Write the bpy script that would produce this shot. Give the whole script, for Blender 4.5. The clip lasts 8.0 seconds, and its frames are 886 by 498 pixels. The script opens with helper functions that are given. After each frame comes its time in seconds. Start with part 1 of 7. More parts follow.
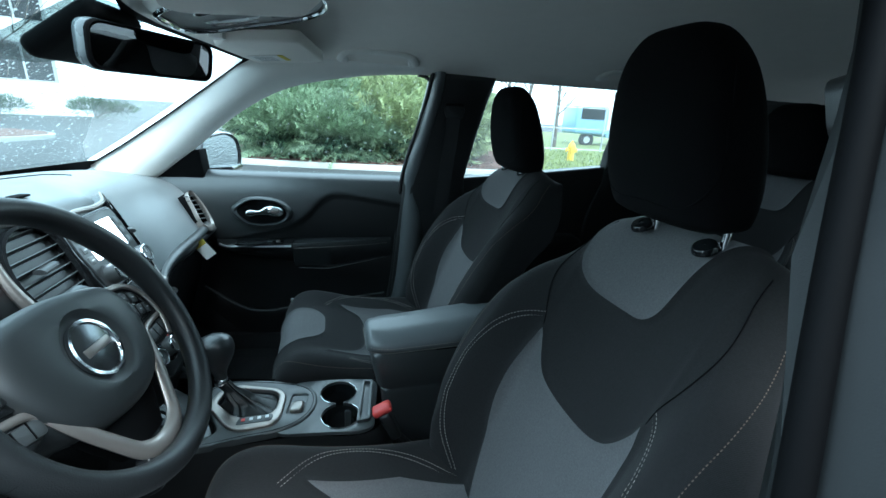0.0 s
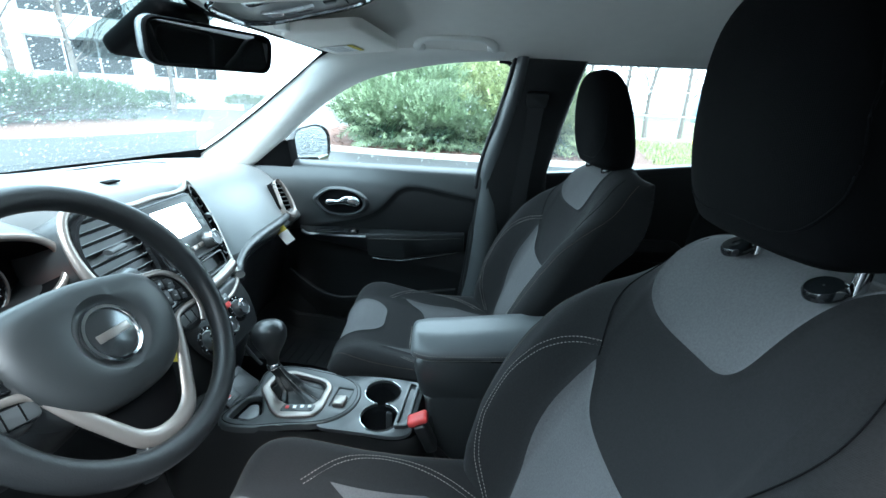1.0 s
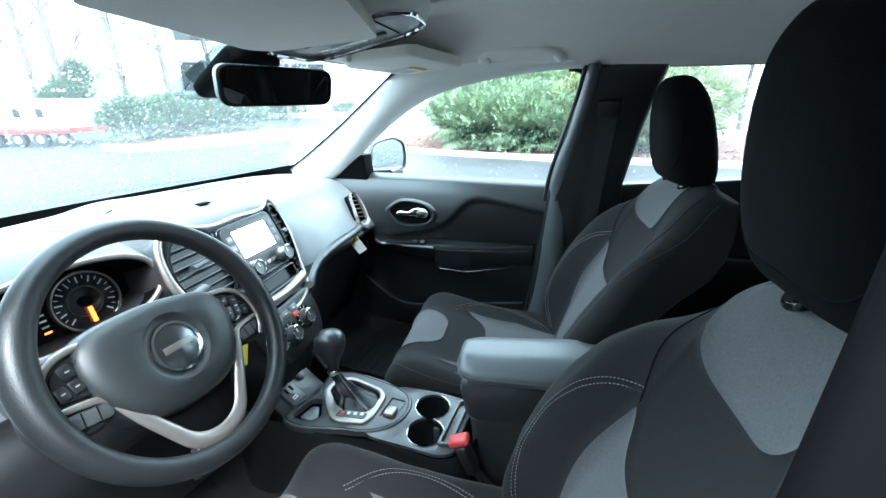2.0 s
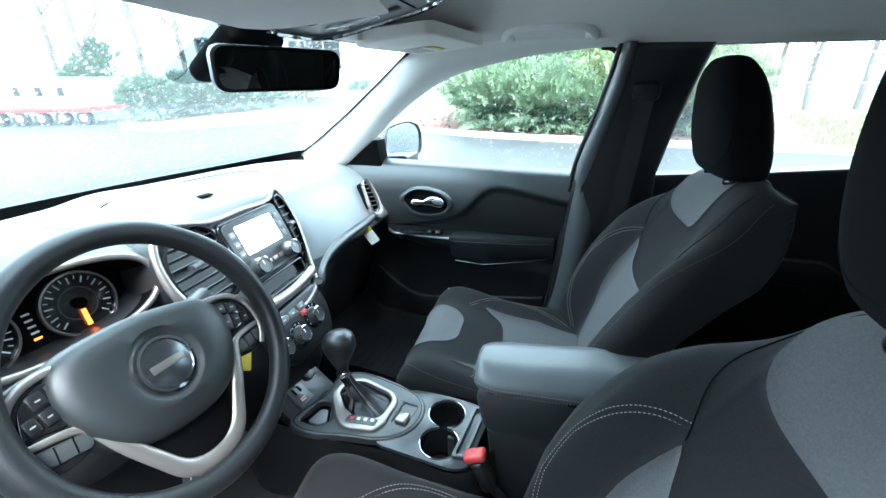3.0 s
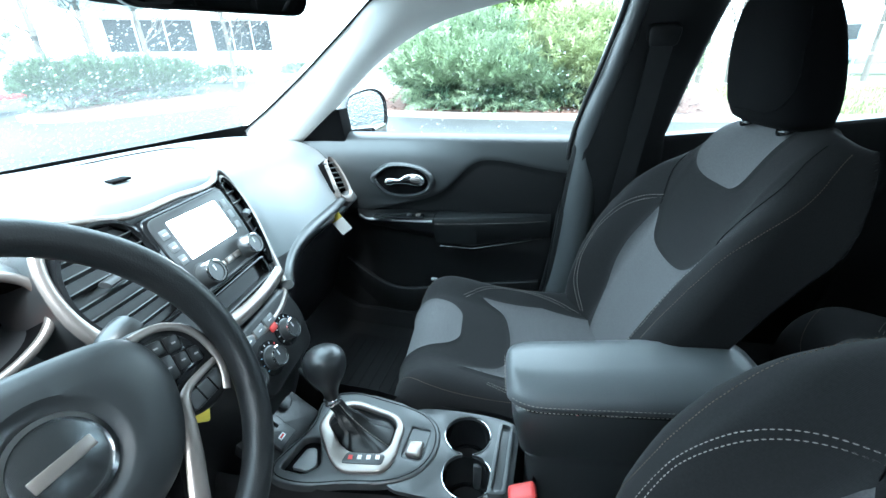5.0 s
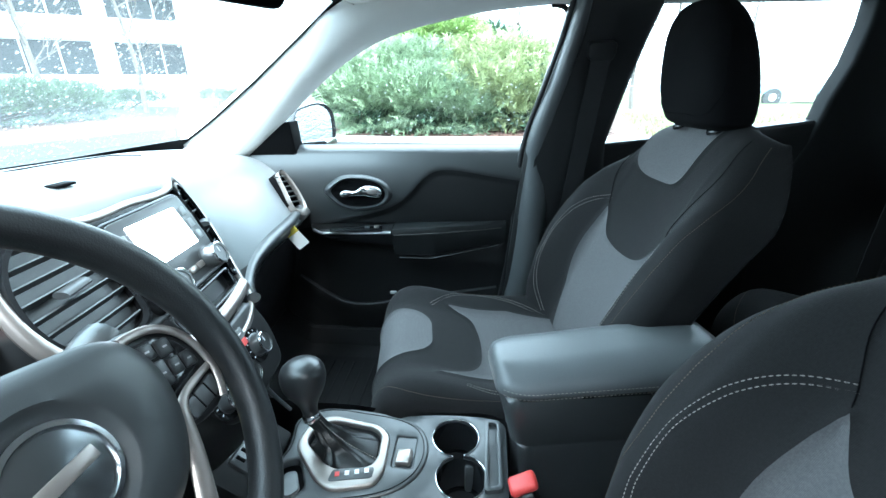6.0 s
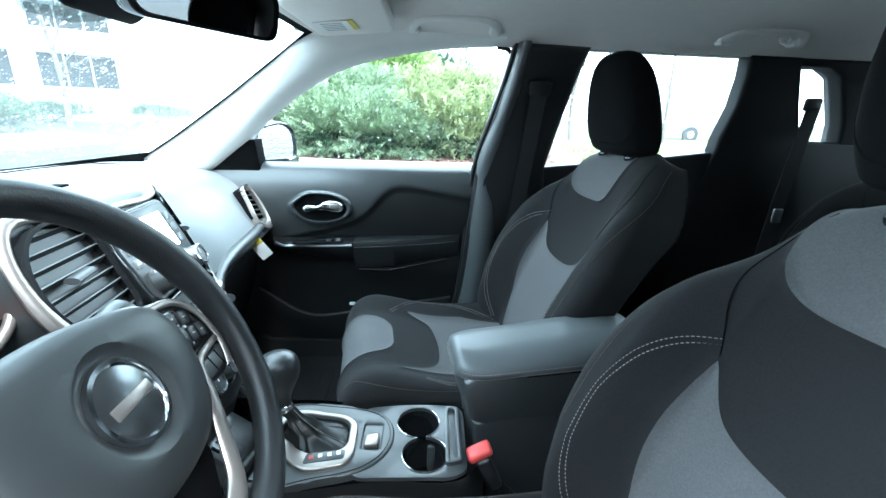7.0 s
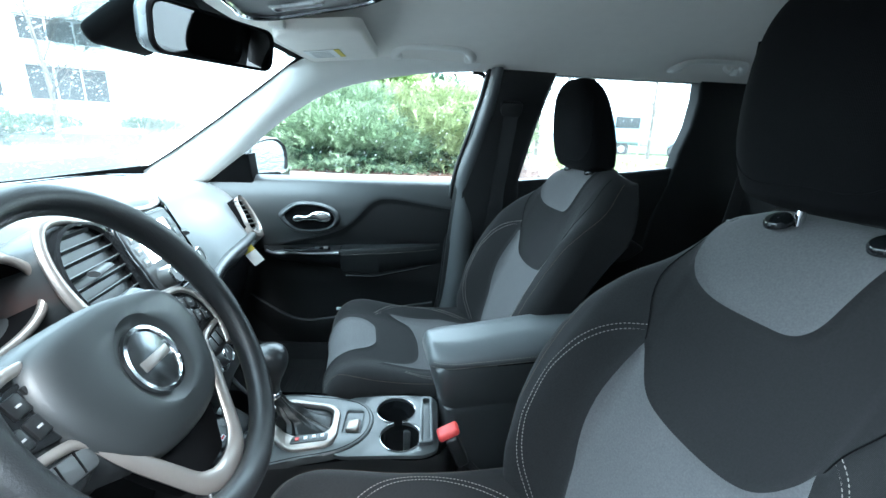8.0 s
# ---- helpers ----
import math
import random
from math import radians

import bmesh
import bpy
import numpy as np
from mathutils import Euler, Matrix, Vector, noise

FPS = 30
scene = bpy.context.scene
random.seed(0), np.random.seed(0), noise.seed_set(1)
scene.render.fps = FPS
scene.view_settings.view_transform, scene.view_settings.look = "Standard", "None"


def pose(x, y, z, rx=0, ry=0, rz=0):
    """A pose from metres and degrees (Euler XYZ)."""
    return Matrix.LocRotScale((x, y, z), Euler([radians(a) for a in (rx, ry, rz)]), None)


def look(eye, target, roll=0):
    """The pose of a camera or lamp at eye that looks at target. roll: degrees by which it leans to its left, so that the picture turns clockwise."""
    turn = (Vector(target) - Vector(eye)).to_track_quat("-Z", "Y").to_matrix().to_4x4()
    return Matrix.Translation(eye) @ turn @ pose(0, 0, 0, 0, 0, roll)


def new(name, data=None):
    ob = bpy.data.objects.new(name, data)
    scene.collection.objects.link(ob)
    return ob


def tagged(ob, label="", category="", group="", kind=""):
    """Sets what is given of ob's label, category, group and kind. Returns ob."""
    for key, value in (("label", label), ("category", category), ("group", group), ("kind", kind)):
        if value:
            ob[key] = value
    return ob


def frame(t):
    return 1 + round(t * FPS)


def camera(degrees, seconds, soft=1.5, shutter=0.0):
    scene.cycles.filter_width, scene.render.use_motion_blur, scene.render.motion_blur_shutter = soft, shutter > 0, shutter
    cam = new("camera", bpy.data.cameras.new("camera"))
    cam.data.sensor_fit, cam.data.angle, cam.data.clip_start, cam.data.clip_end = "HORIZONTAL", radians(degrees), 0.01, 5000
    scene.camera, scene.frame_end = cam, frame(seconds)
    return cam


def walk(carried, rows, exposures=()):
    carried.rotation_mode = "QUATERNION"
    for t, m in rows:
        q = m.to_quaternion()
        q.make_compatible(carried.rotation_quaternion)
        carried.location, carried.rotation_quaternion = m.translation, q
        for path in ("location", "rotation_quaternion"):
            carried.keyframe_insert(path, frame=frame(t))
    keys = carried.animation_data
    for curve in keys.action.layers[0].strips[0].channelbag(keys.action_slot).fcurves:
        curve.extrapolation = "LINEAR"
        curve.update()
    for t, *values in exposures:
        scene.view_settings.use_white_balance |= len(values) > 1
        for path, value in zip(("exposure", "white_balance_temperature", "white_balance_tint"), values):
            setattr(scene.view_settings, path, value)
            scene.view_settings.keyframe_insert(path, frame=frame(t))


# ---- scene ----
cam = camera(93.9, 8.0)
PATH = [
    (0, (0.261, -0.832, 1.31), (0.514, 1.056, 0.704), 3.4),
    (0.5, (0.298, -0.784, 1.308), (0.34, 1.108, 0.663), 3.1),
    (1, (0.363, -0.75, 1.313), (0.136, 1.12, 0.643), 2.7),
    (1.5, (0.414, -0.732, 1.324), (-0.042, 1.097, 0.657), 1.4),
    (2, (0.443, -0.715, 1.356), (-0.205, 1.051, 0.676), -0.3),
    (2.2, (0.447, -0.707, 1.363), (-0.257, 1.037, 0.682), -0.8),
    (3.5, (0.365, -0.592, 1.366), (-0.309, 1.096, 0.531), -0.0),
    (4, (0.321, -0.547, 1.345), (-0.288, 1.147, 0.475), -0.7),
    (4.5, (0.285, -0.509, 1.32), (-0.282, 1.205, 0.461), -1.2),
    (6, (0.178, -0.541, 1.258), (0.007, 1.31, 0.52), -0.5),
    (6.5, (0.158, -0.592, 1.255), (0.111, 1.297, 0.601), 0.4),
    (7, (0.158, -0.65, 1.256), (0.229, 1.248, 0.631), 1.9),
    (7.5, (0.171, -0.702, 1.258), (0.295, 1.207, 0.676), 2.0),
    (8, (0.189, -0.748, 1.266), (0.301, 1.168, 0.706), 2.3),
]
walk(cam, [(t, look(eye, target, roll)) for t, eye, target, roll in PATH], exposures=[(0.0, 2.6, 5320, -3), (0.5, 3.15, 5480, 1), (1.0, 3.42, 5580, 2), (1.5, 3.62, 5600, 3), (8.0, 3.88, 5600, 3)])

# ---- world and light: a bright overcast day ----
world = bpy.data.worlds.new("overcast_sky")
scene.world = world
world.use_nodes = True
wn = world.node_tree.nodes
sky = wn.new("ShaderNodeTexSky")
sky.sky_type, sky.sun_disc = "NISHITA", False
sky.sun_elevation, sky.sun_rotation = radians(50), radians(150)
sky.air_density, sky.dust_density = 1.0, 4.0
cloud = wn.new("ShaderNodeMix")
cloud.data_type = "RGBA"
cloud.inputs[0].default_value = 0.75
cloud.inputs[7].default_value = (8.6, 9.6, 10.0, 1)
world.node_tree.links.new(sky.outputs[0], cloud.inputs[6])
world.node_tree.links.new(cloud.outputs[2], wn["Background"].inputs[0])
wn["Background"].inputs[1].default_value = 0.12
sun = new("sun", bpy.data.lights.new("sun", "SUN"))
sun.data.energy, sun.data.angle, sun.data.color = 0.9, radians(25), (1.0, 0.98, 0.95)
sun.matrix_world = look((0, 0, 0), (-0.35, 0.45, -1.0))


# ---- materials ----
def material(name, color, rough=0.5, metal=0.0, grain=0.0, scale=400.0, bump=0.0, spec=0.5, vary=0.0, sheen=0.0, coat=0.0, stains=0.0):
    m = bpy.data.materials.new(name)
    m.use_nodes = True
    n, l = m.node_tree.nodes, m.node_tree.links
    p = n["Principled BSDF"]
    p.inputs["Base Color"].default_value = (*color, 1)
    p.inputs["Roughness"].default_value = rough
    p.inputs["Metallic"].default_value = metal
    p.inputs["Specular IOR Level"].default_value = spec
    p.inputs["Sheen Weight"].default_value = sheen
    p.inputs["Coat Weight"].default_value = coat
    p.inputs["Coat Roughness"].default_value = 0.08
    co = n.new("ShaderNodeTexCoord")
    if grain or bump or stains:
        fine = n.new("ShaderNodeTexNoise")
        fine.inputs["Scale"].default_value, fine.inputs["Detail"].default_value = scale, 3
        l.new(co.outputs["Object"], fine.inputs["Vector"])
        broad = n.new("ShaderNodeTexNoise")
        broad.inputs["Scale"].default_value, broad.inputs["Detail"].default_value = scale / 40, 4
        l.new(co.outputs["Object"], broad.inputs["Vector"])
        if grain or stains:
            add = n.new("ShaderNodeMath")
            add.operation = "MULTIPLY_ADD"
            add.inputs[1].default_value = grain * 2
            l.new(fine.outputs[0], add.inputs[0])
            st = n.new("ShaderNodeMath")
            st.operation = "MULTIPLY_ADD"
            st.inputs[1].default_value, st.inputs[2].default_value = stains * 2, 1 - grain - stains
            l.new(broad.outputs[0], st.inputs[0])
            l.new(st.outputs[0], add.inputs[2])
            mix = n.new("ShaderNodeVectorMath")
            mix.operation = "SCALE"
            mix.inputs[0].default_value = color
            l.new(add.outputs[0], mix.inputs["Scale"])
            l.new(mix.outputs[0], p.inputs["Base Color"])
            rr = n.new("ShaderNodeMapRange")
            rr.inputs[3].default_value, rr.inputs[4].default_value = max(rough - 0.06, 0.02), min(rough + 0.06, 1)
            l.new(broad.outputs[0], rr.inputs[0])
            l.new(rr.outputs[0], p.inputs["Roughness"])
        if bump:
            b = n.new("ShaderNodeBump")
            b.inputs["Strength"].default_value, b.inputs["Distance"].default_value = bump, 0.6 / scale
            l.new(fine.outputs[0], b.inputs["Height"])
            l.new(b.outputs[0], p.inputs["Normal"])
    if vary:
        geo = n.new("ShaderNodeNewGeometry")
        hue = n.new("ShaderNodeHueSaturation")
        mr = n.new("ShaderNodeMapRange")
        mr.inputs[3].default_value, mr.inputs[4].default_value = 1 - vary, 1 + vary
        l.new(geo.outputs["Random Per Island"], mr.inputs[0])
        l.new(mr.outputs[0], hue.inputs["Value"])
        src = p.inputs["Base Color"]
        if src.is_linked:
            l.new(src.links[0].from_socket, hue.inputs["Color"])
        else:
            hue.inputs["Color"].default_value = (*color, 1)
        l.new(hue.outputs[0], src)
    return m


def weave(name, color, rough, scale, bump, sheen):
    """Woven seat cloth: crossed threads with a mottled tone."""
    m = material(name, color, rough, grain=0.30, scale=380, sheen=sheen, spec=0.12, stains=0.08)
    n, l = m.node_tree.nodes, m.node_tree.links
    co = n.new("ShaderNodeTexCoord")
    waves = []
    for axis in ("Y", "Z"):
        w = n.new("ShaderNodeTexWave")
        w.bands_direction = axis
        w.inputs["Scale"].default_value, w.inputs["Distortion"].default_value = scale, 1.5
        w.inputs["Detail"].default_value = 1
        l.new(co.outputs["Object"], w.inputs["Vector"])
        waves.append(w)
    mul = n.new("ShaderNodeMath")
    mul.operation = "MULTIPLY"
    l.new(waves[0].outputs[1], mul.inputs[0])
    l.new(waves[1].outputs[1], mul.inputs[1])
    b = n.new("ShaderNodeBump")
    b.inputs["Strength"].default_value, b.inputs["Distance"].default_value = bump, 0.0006
    l.new(mul.outputs[0], b.inputs["Height"])
    l.new(b.outputs[0], n["Principled BSDF"].inputs["Normal"])
    return m


def glass(name, tint, gloss=1.0, film=0.0):
    """Thin clear glass: lets light straight through, and shines more at a slant."""
    m = bpy.data.materials.new(name)
    m.use_nodes = True
    n, l = m.node_tree.nodes, m.node_tree.links
    n.remove(n["Principled BSDF"])
    clear, shine, mix = n.new("ShaderNodeBsdfTransparent"), n.new("ShaderNodeBsdfGlossy"), n.new("ShaderNodeMixShader")
    clear.inputs[0].default_value = (*tint, 1)
    shine.inputs["Roughness"].default_value = 0.02
    slant = n.new("ShaderNodeLayerWeight")
    slant.inputs[0].default_value = 0.5
    power, scale = n.new("ShaderNodeMath"), n.new("ShaderNodeMath")
    power.operation, scale.operation = "POWER", "MULTIPLY_ADD"
    power.inputs[1].default_value = 5.0
    scale.inputs[1].default_value, scale.inputs[2].default_value = 0.8 * gloss, 0.035 * gloss
    l.new(slant.outputs["Facing"], power.inputs[0])
    l.new(power.outputs[0], scale.inputs[0])
    l.new(scale.outputs[0], mix.inputs[0])
    l.new(clear.outputs[0], mix.inputs[1])
    l.new(shine.outputs[0], mix.inputs[2])
    last = mix
    if film:
        # a thin wet, dusty film that scatters a little of the daylight
        veil, wet = n.new("ShaderNodeBsdfTranslucent"), n.new("ShaderNodeMixShader")
        veil.inputs[0].default_value = (0.9, 0.95, 0.95, 1)
        wet.inputs[0].default_value = film
        l.new(mix.outputs[0], wet.inputs[1])
        l.new(veil.outputs[0], wet.inputs[2])
        last = wet
    l.new(last.outputs[0], n["Material Output"].inputs[0])
    return m


def glow_material(name, color, strength):
    m = material(name, color, 0.2)
    p = m.node_tree.nodes["Principled BSDF"]
    p.inputs["Emission Color"].default_value = (*color, 1)
    p.inputs["Emission Strength"].default_value = strength
    return m


CLOTH = weave("charcoal_seat_cloth", (0.0192, 0.0184, 0.0190), 0.85, 260, 0.25, 0.06)
CLOTH_LIGHT = weave("grey_seat_cloth", (0.110, 0.107, 0.110), 0.9, 260, 0.3, 0.1)
CLOTH_HEAD = weave("black_headrest_cloth", (0.0035, 0.0035, 0.004), 0.9, 260, 0.25, 0.0)
THREAD = material("pale_thread", (0.34, 0.31, 0.28), 0.7)
THREAD_TAN = material("tan_thread", (0.16, 0.12, 0.09), 0.8)
# black vinyl lifted to grey: the lid's pale reflection is part of the colour
VINYL = material("sheen_lifted_vinyl", (0.122, 0.129, 0.133), 0.40, grain=0.1, scale=700, bump=0.25, spec=0.55, stains=0.05)
# grey raised above charcoal: the dashboard top's sky sheen is in the colour
DASH = material("sheen_raised_dash_plastic", (0.150, 0.163, 0.168), 0.38, grain=0.08, scale=900, bump=0.3, spec=0.75, stains=0.06)
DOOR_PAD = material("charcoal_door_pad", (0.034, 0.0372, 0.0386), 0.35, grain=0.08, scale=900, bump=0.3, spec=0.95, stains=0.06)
HUB = material("slate_airbag_plastic", (0.0175, 0.0200, 0.0212), 0.45, grain=0.08, scale=1200, bump=0.2, spec=0.65, stains=0.05)
BADGE = material("dark_satin_metal", (0.14, 0.15, 0.155), 0.25, metal=0.9, grain=0.05, scale=900)
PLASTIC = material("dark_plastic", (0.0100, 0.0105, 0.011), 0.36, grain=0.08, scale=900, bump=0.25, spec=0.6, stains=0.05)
PLASTIC_GREY = material("grey_console_plastic", (0.044, 0.0475, 0.0495), 0.34, grain=0.06, scale=1100, bump=0.15, spec=0.6, stains=0.04)
BLACK = material("matte_black_plastic", (0.003, 0.003, 0.0034), 0.7, grain=0.1, scale=600, spec=0.06)
GLOSS = material("gloss_black_plastic", (0.010, 0.011, 0.012), 0.12, grain=0.05, scale=300)
SILVER = material("satin_silver_trim", (0.33, 0.298, 0.276), 0.34, metal=0.75, grain=0.04, scale=1500)
CHROME = material("chrome", (0.82, 0.83, 0.84), 0.09, metal=1.0)
LEATHER = material("wheel_leather", (0.0125, 0.0135, 0.0145), 0.38, grain=0.12, scale=650, bump=0.3, spec=0.45, stains=0.06)
HEADLINER = material("pale_headliner_cloth", (0.82, 0.785, 0.735), 0.95, grain=0.06, scale=1400, bump=0.3, stains=0.04)
PILLAR_LIGHT = material("pale_pillar_plastic", (0.84, 0.825, 0.785), 0.55, grain=0.03, scale=1000, bump=0.15, stains=0.03)
# paler copy of the pillar plastic, for daylight on its front edge
PILLAR_LIT_EDGE = material("lit_pillar_plastic", (0.078, 0.084, 0.087), 0.38, grain=0.06, scale=900, bump=0.2, spec=0.8, stains=0.05)
ARM_PAD = material("black_door_armrest_pad", (0.016, 0.0175, 0.018), 0.42, grain=0.08, scale=900, bump=0.3, spec=0.5, stains=0.06)
KNOB = material("smooth_black_knob", (0.019, 0.020, 0.021), 0.36, grain=0.06, scale=500, spec=0.7, stains=0.05)
BOOT = material("black_boot_leather", (0.0055, 0.0058, 0.006), 0.36, grain=0.15, scale=500, bump=0.4, spec=0.5, stains=0.08)
MAT_RUBBER = material("matte_floor_rubber", (0.007, 0.007, 0.0075), 0.75, grain=0.2, scale=300, spec=0.2)
CARPET = material("black_carpet", (0.006, 0.006, 0.0065), 0.98, grain=0.5, scale=500, bump=0.8)
RUBBER = material("black_rubber", (0.008, 0.008, 0.009), 0.55, grain=0.1, scale=300)
BELT = material("seat_belt_webbing", (0.011, 0.011, 0.012), 0.6, grain=0.2, scale=1500, bump=0.3)
RED = material("red_buckle_plastic", (0.60, 0.06, 0.055), 0.4, grain=0.05, scale=500)
YELLOW_PAPER = material("yellow_paper", (0.62, 0.50, 0.07), 0.8, grain=0.04, scale=300)
WHITE_PAPER = material("white_paper", (0.80, 0.80, 0.78), 0.8, grain=0.03, scale=300)
GREY_INK = material("grey_ink", (0.28, 0.28, 0.28), 0.8)
WHITE_INK = material("white_marking", (0.75, 0.76, 0.78), 0.5)
ORANGE = glow_material("orange_needle", (1.0, 0.16, 0.02), 0.5)
# white screen face with an even emission
SCREEN = glow_material("white_screen", (0.9, 0.96, 1.0), 1.6)
GLASS = glass("window_glass", (0.95, 0.98, 0.975))
GLASS_WS = glass("windscreen_glass", (0.62, 0.69, 0.688), film=0.018)
GLASS_DARK = glass("privacy_glass", (0.80, 0.83, 0.83), film=0.02)
FRIT = glass("dotted_glass_band", (0.30, 0.34, 0.34))
LENS = glass("clear_lens", (0.9, 0.9, 0.9), 1.5)
MIRROR = material("mirror_silver", (0.34, 0.335, 0.33), 0.015, metal=1.0)
DROP = glass("water_drop", (0.94, 0.96, 0.96), 2.0, film=0.32)
ASPHALT = material("wet_asphalt", (0.046, 0.048, 0.049), 0.6, grain=0.35, scale=60, bump=0.4, spec=0.18, stains=0.35)
KERB = material("concrete_kerb", (0.32, 0.32, 0.30), 0.8, grain=0.15, scale=40, bump=0.4, stains=0.2)
MULCH = material("bark_mulch", (0.11, 0.060, 0.045), 0.95, grain=0.5, scale=30, bump=1.0, vary=0.4, stains=0.3)
GRASS = material("wet_grass", (0.16, 0.19, 0.045), 0.8, grain=0.3, scale=25, vary=0.45, stains=0.25)
JUNIPER = material("juniper_blue_green", (0.175, 0.235, 0.140), 0.6, grain=0.3, scale=70, vary=0.3, stains=0.55)
JUNIPER_OLIVE = material("juniper_olive", (0.245, 0.285, 0.140), 0.6, grain=0.3, scale=60, vary=0.3, stains=0.55)
CEDAR = material("bright_green_cedar", (0.250, 0.350, 0.125), 0.6, grain=0.25, scale=5, vary=0.5, stains=0.3)
LEAF_DARK_AND_SHADE = material("dark_leaf_and_crown_shade", (0.045, 0.085, 0.050), 0.5, grain=0.2, scale=5, vary=0.5)
HEDGE_LEAF = material("hedge_leaf", (0.055, 0.10, 0.045), 0.55, grain=0.2, scale=5, vary=0.5)
OVERHEAD = material("grey_overhead_plastic", (0.34, 0.34, 0.335), 0.4, grain=0.04, scale=900, bump=0.1, stains=0.03)
MIRROR_SHELL = material("slate_mirror_shell", (0.050, 0.056, 0.060), 0.28, grain=0.05, scale=700)
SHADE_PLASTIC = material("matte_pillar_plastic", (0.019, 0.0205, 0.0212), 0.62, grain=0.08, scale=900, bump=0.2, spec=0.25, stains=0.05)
MIRROR_WET = material("wet_mirror_silver", (0.32, 0.34, 0.35), 0.05, metal=1.0, grain=0.25, scale=160, bump=0.35)
WALL_DARK = material("light_blocking_wall", (0.035, 0.036, 0.037), 0.8, grain=0.2, scale=20, bump=0.3, stains=0.2)
BARK = material("grey_bark", (0.12, 0.10, 0.085), 0.9, grain=0.4, scale=40, bump=0.8, stains=0.3)
WALL_WHITE = material("white_stucco", (0.72, 0.72, 0.70), 0.85, grain=0.05, scale=20, bump=0.3, stains=0.08)
WIN_DARK = material("dark_window_glass", (0.022, 0.026, 0.028), 0.4, spec=0.06, grain=0.2, scale=3)
PAINT_WHITE = material("white_vehicle_paint", (0.78, 0.78, 0.76), 0.3, grain=0.03, scale=5, coat=0.4, stains=0.04)
PAINT_RED = material("red_vehicle_paint", (0.50, 0.025, 0.020), 0.35, grain=0.05, scale=8, coat=0.4)
PAINT_BLUE = material("blue_vehicle_paint", (0.22, 0.36, 0.50), 0.35, grain=0.05, scale=8, coat=0.3)
PAINT_YELLOW = material("yellow_hydrant_paint", (0.72, 0.48, 0.03), 0.45, grain=0.08, scale=25, stains=0.15)
STEEL = material("galvanised_steel", (0.42, 0.43, 0.44), 0.45, metal=0.8, grain=0.1, scale=30)
BODY_PAINT = material("dark_mirror_shell", (0.010, 0.010, 0.011), 0.25, coat=0.5, grain=0.04, scale=200)


# ---- mesh tools ----
def spline(xs, ys, x):
    """A smooth curve through the knots (natural cubic)."""
    xs, ys, x = np.asarray(xs, float), np.asarray(ys, float), np.asarray(x, float)
    n = len(xs)
    h = np.diff(xs)
    A, r = np.eye(n), np.zeros(n)
    for i in range(1, n - 1):
        A[i, i - 1:i + 2] = h[i - 1], 2 * (h[i - 1] + h[i]), h[i]
        r[i] = 6 * ((ys[i + 1] - ys[i]) / h[i] - (ys[i] - ys[i - 1]) / h[i - 1])
    s = np.linalg.solve(A, r)
    k = np.clip(np.searchsorted(xs, x) - 1, 0, n - 2)
    t, hk = x - xs[k], h[k]
    b = (ys[k + 1] - ys[k]) / hk - hk * (2 * s[k] + s[k + 1]) / 6
    return ys[k] + t * (b + t * (s[k] / 2 + t * (s[k + 1] - s[k]) / (6 * hk)))


def curve_pts(pts, n, closed=False):
    """n points along a smooth curve through pts."""
    p = np.asarray(pts, float)
    if closed:
        p = np.vstack([p[-2:], p, p[:3]])
    d = np.r_[0, np.cumsum(np.linalg.norm(np.diff(p, axis=0), axis=1))]
    lo, hi = (d[2], d[-3]) if closed else (0, d[-1])
    t = np.linspace(lo, hi, n, endpoint=not closed)
    return np.stack([spline(d, p[:, i], t) for i in range(p.shape[1])], 1)


def smooth01(x):
    x = np.clip(x, 0, 1)
    return x * x * (3 - 2 * x)


def mesh_data(name, verts, faces, mat, smooth=True, angle=40, weld=0.0):
    me = bpy.data.meshes.new(name)
    me.from_pydata([tuple(v) for v in verts], [], [tuple(int(i) for i in f) for f in faces])
    if not smooth and not weld:
        me.materials.append(mat)
        return me
    bm = bmesh.new()
    bm.from_mesh(me)
    return finish(me, bm, mat, smooth, angle, weld)


def finish(me, bm, mat, smooth=True, angle=40, weld=0.0):
    if weld:
        bmesh.ops.remove_doubles(bm, verts=bm.verts, dist=weld)
    bmesh.ops.recalc_face_normals(bm, faces=bm.faces)
    for f in bm.faces:
        f.smooth = smooth
    for e in bm.edges:
        if len(e.link_faces) == 2 and e.calc_face_angle(0) > radians(angle):
            e.smooth = False
    bm.to_mesh(me)
    bm.free()
    me.materials.append(mat)
    return me


def thing(name, label, category, group="", kind="", at=(0, 0, 0)):
    ob = new(name)
    ob.location = at
    ob.empty_display_size = 0.05
    return tagged(ob, label, category, group, kind)


def hang(ob, parent, label=""):
    if parent is not None:
        ob.parent = parent
        top = parent
        off = Vector((0, 0, 0))
        while top is not None:
            off += top.location
            top = top.parent
        ob.location = -off
    if label:
        ob["label"] = label
    return ob


def part(name, me, parent, label=""):
    """One mesh object, given in world places, under a thing or a part."""
    return hang(new(name, me), parent, label)


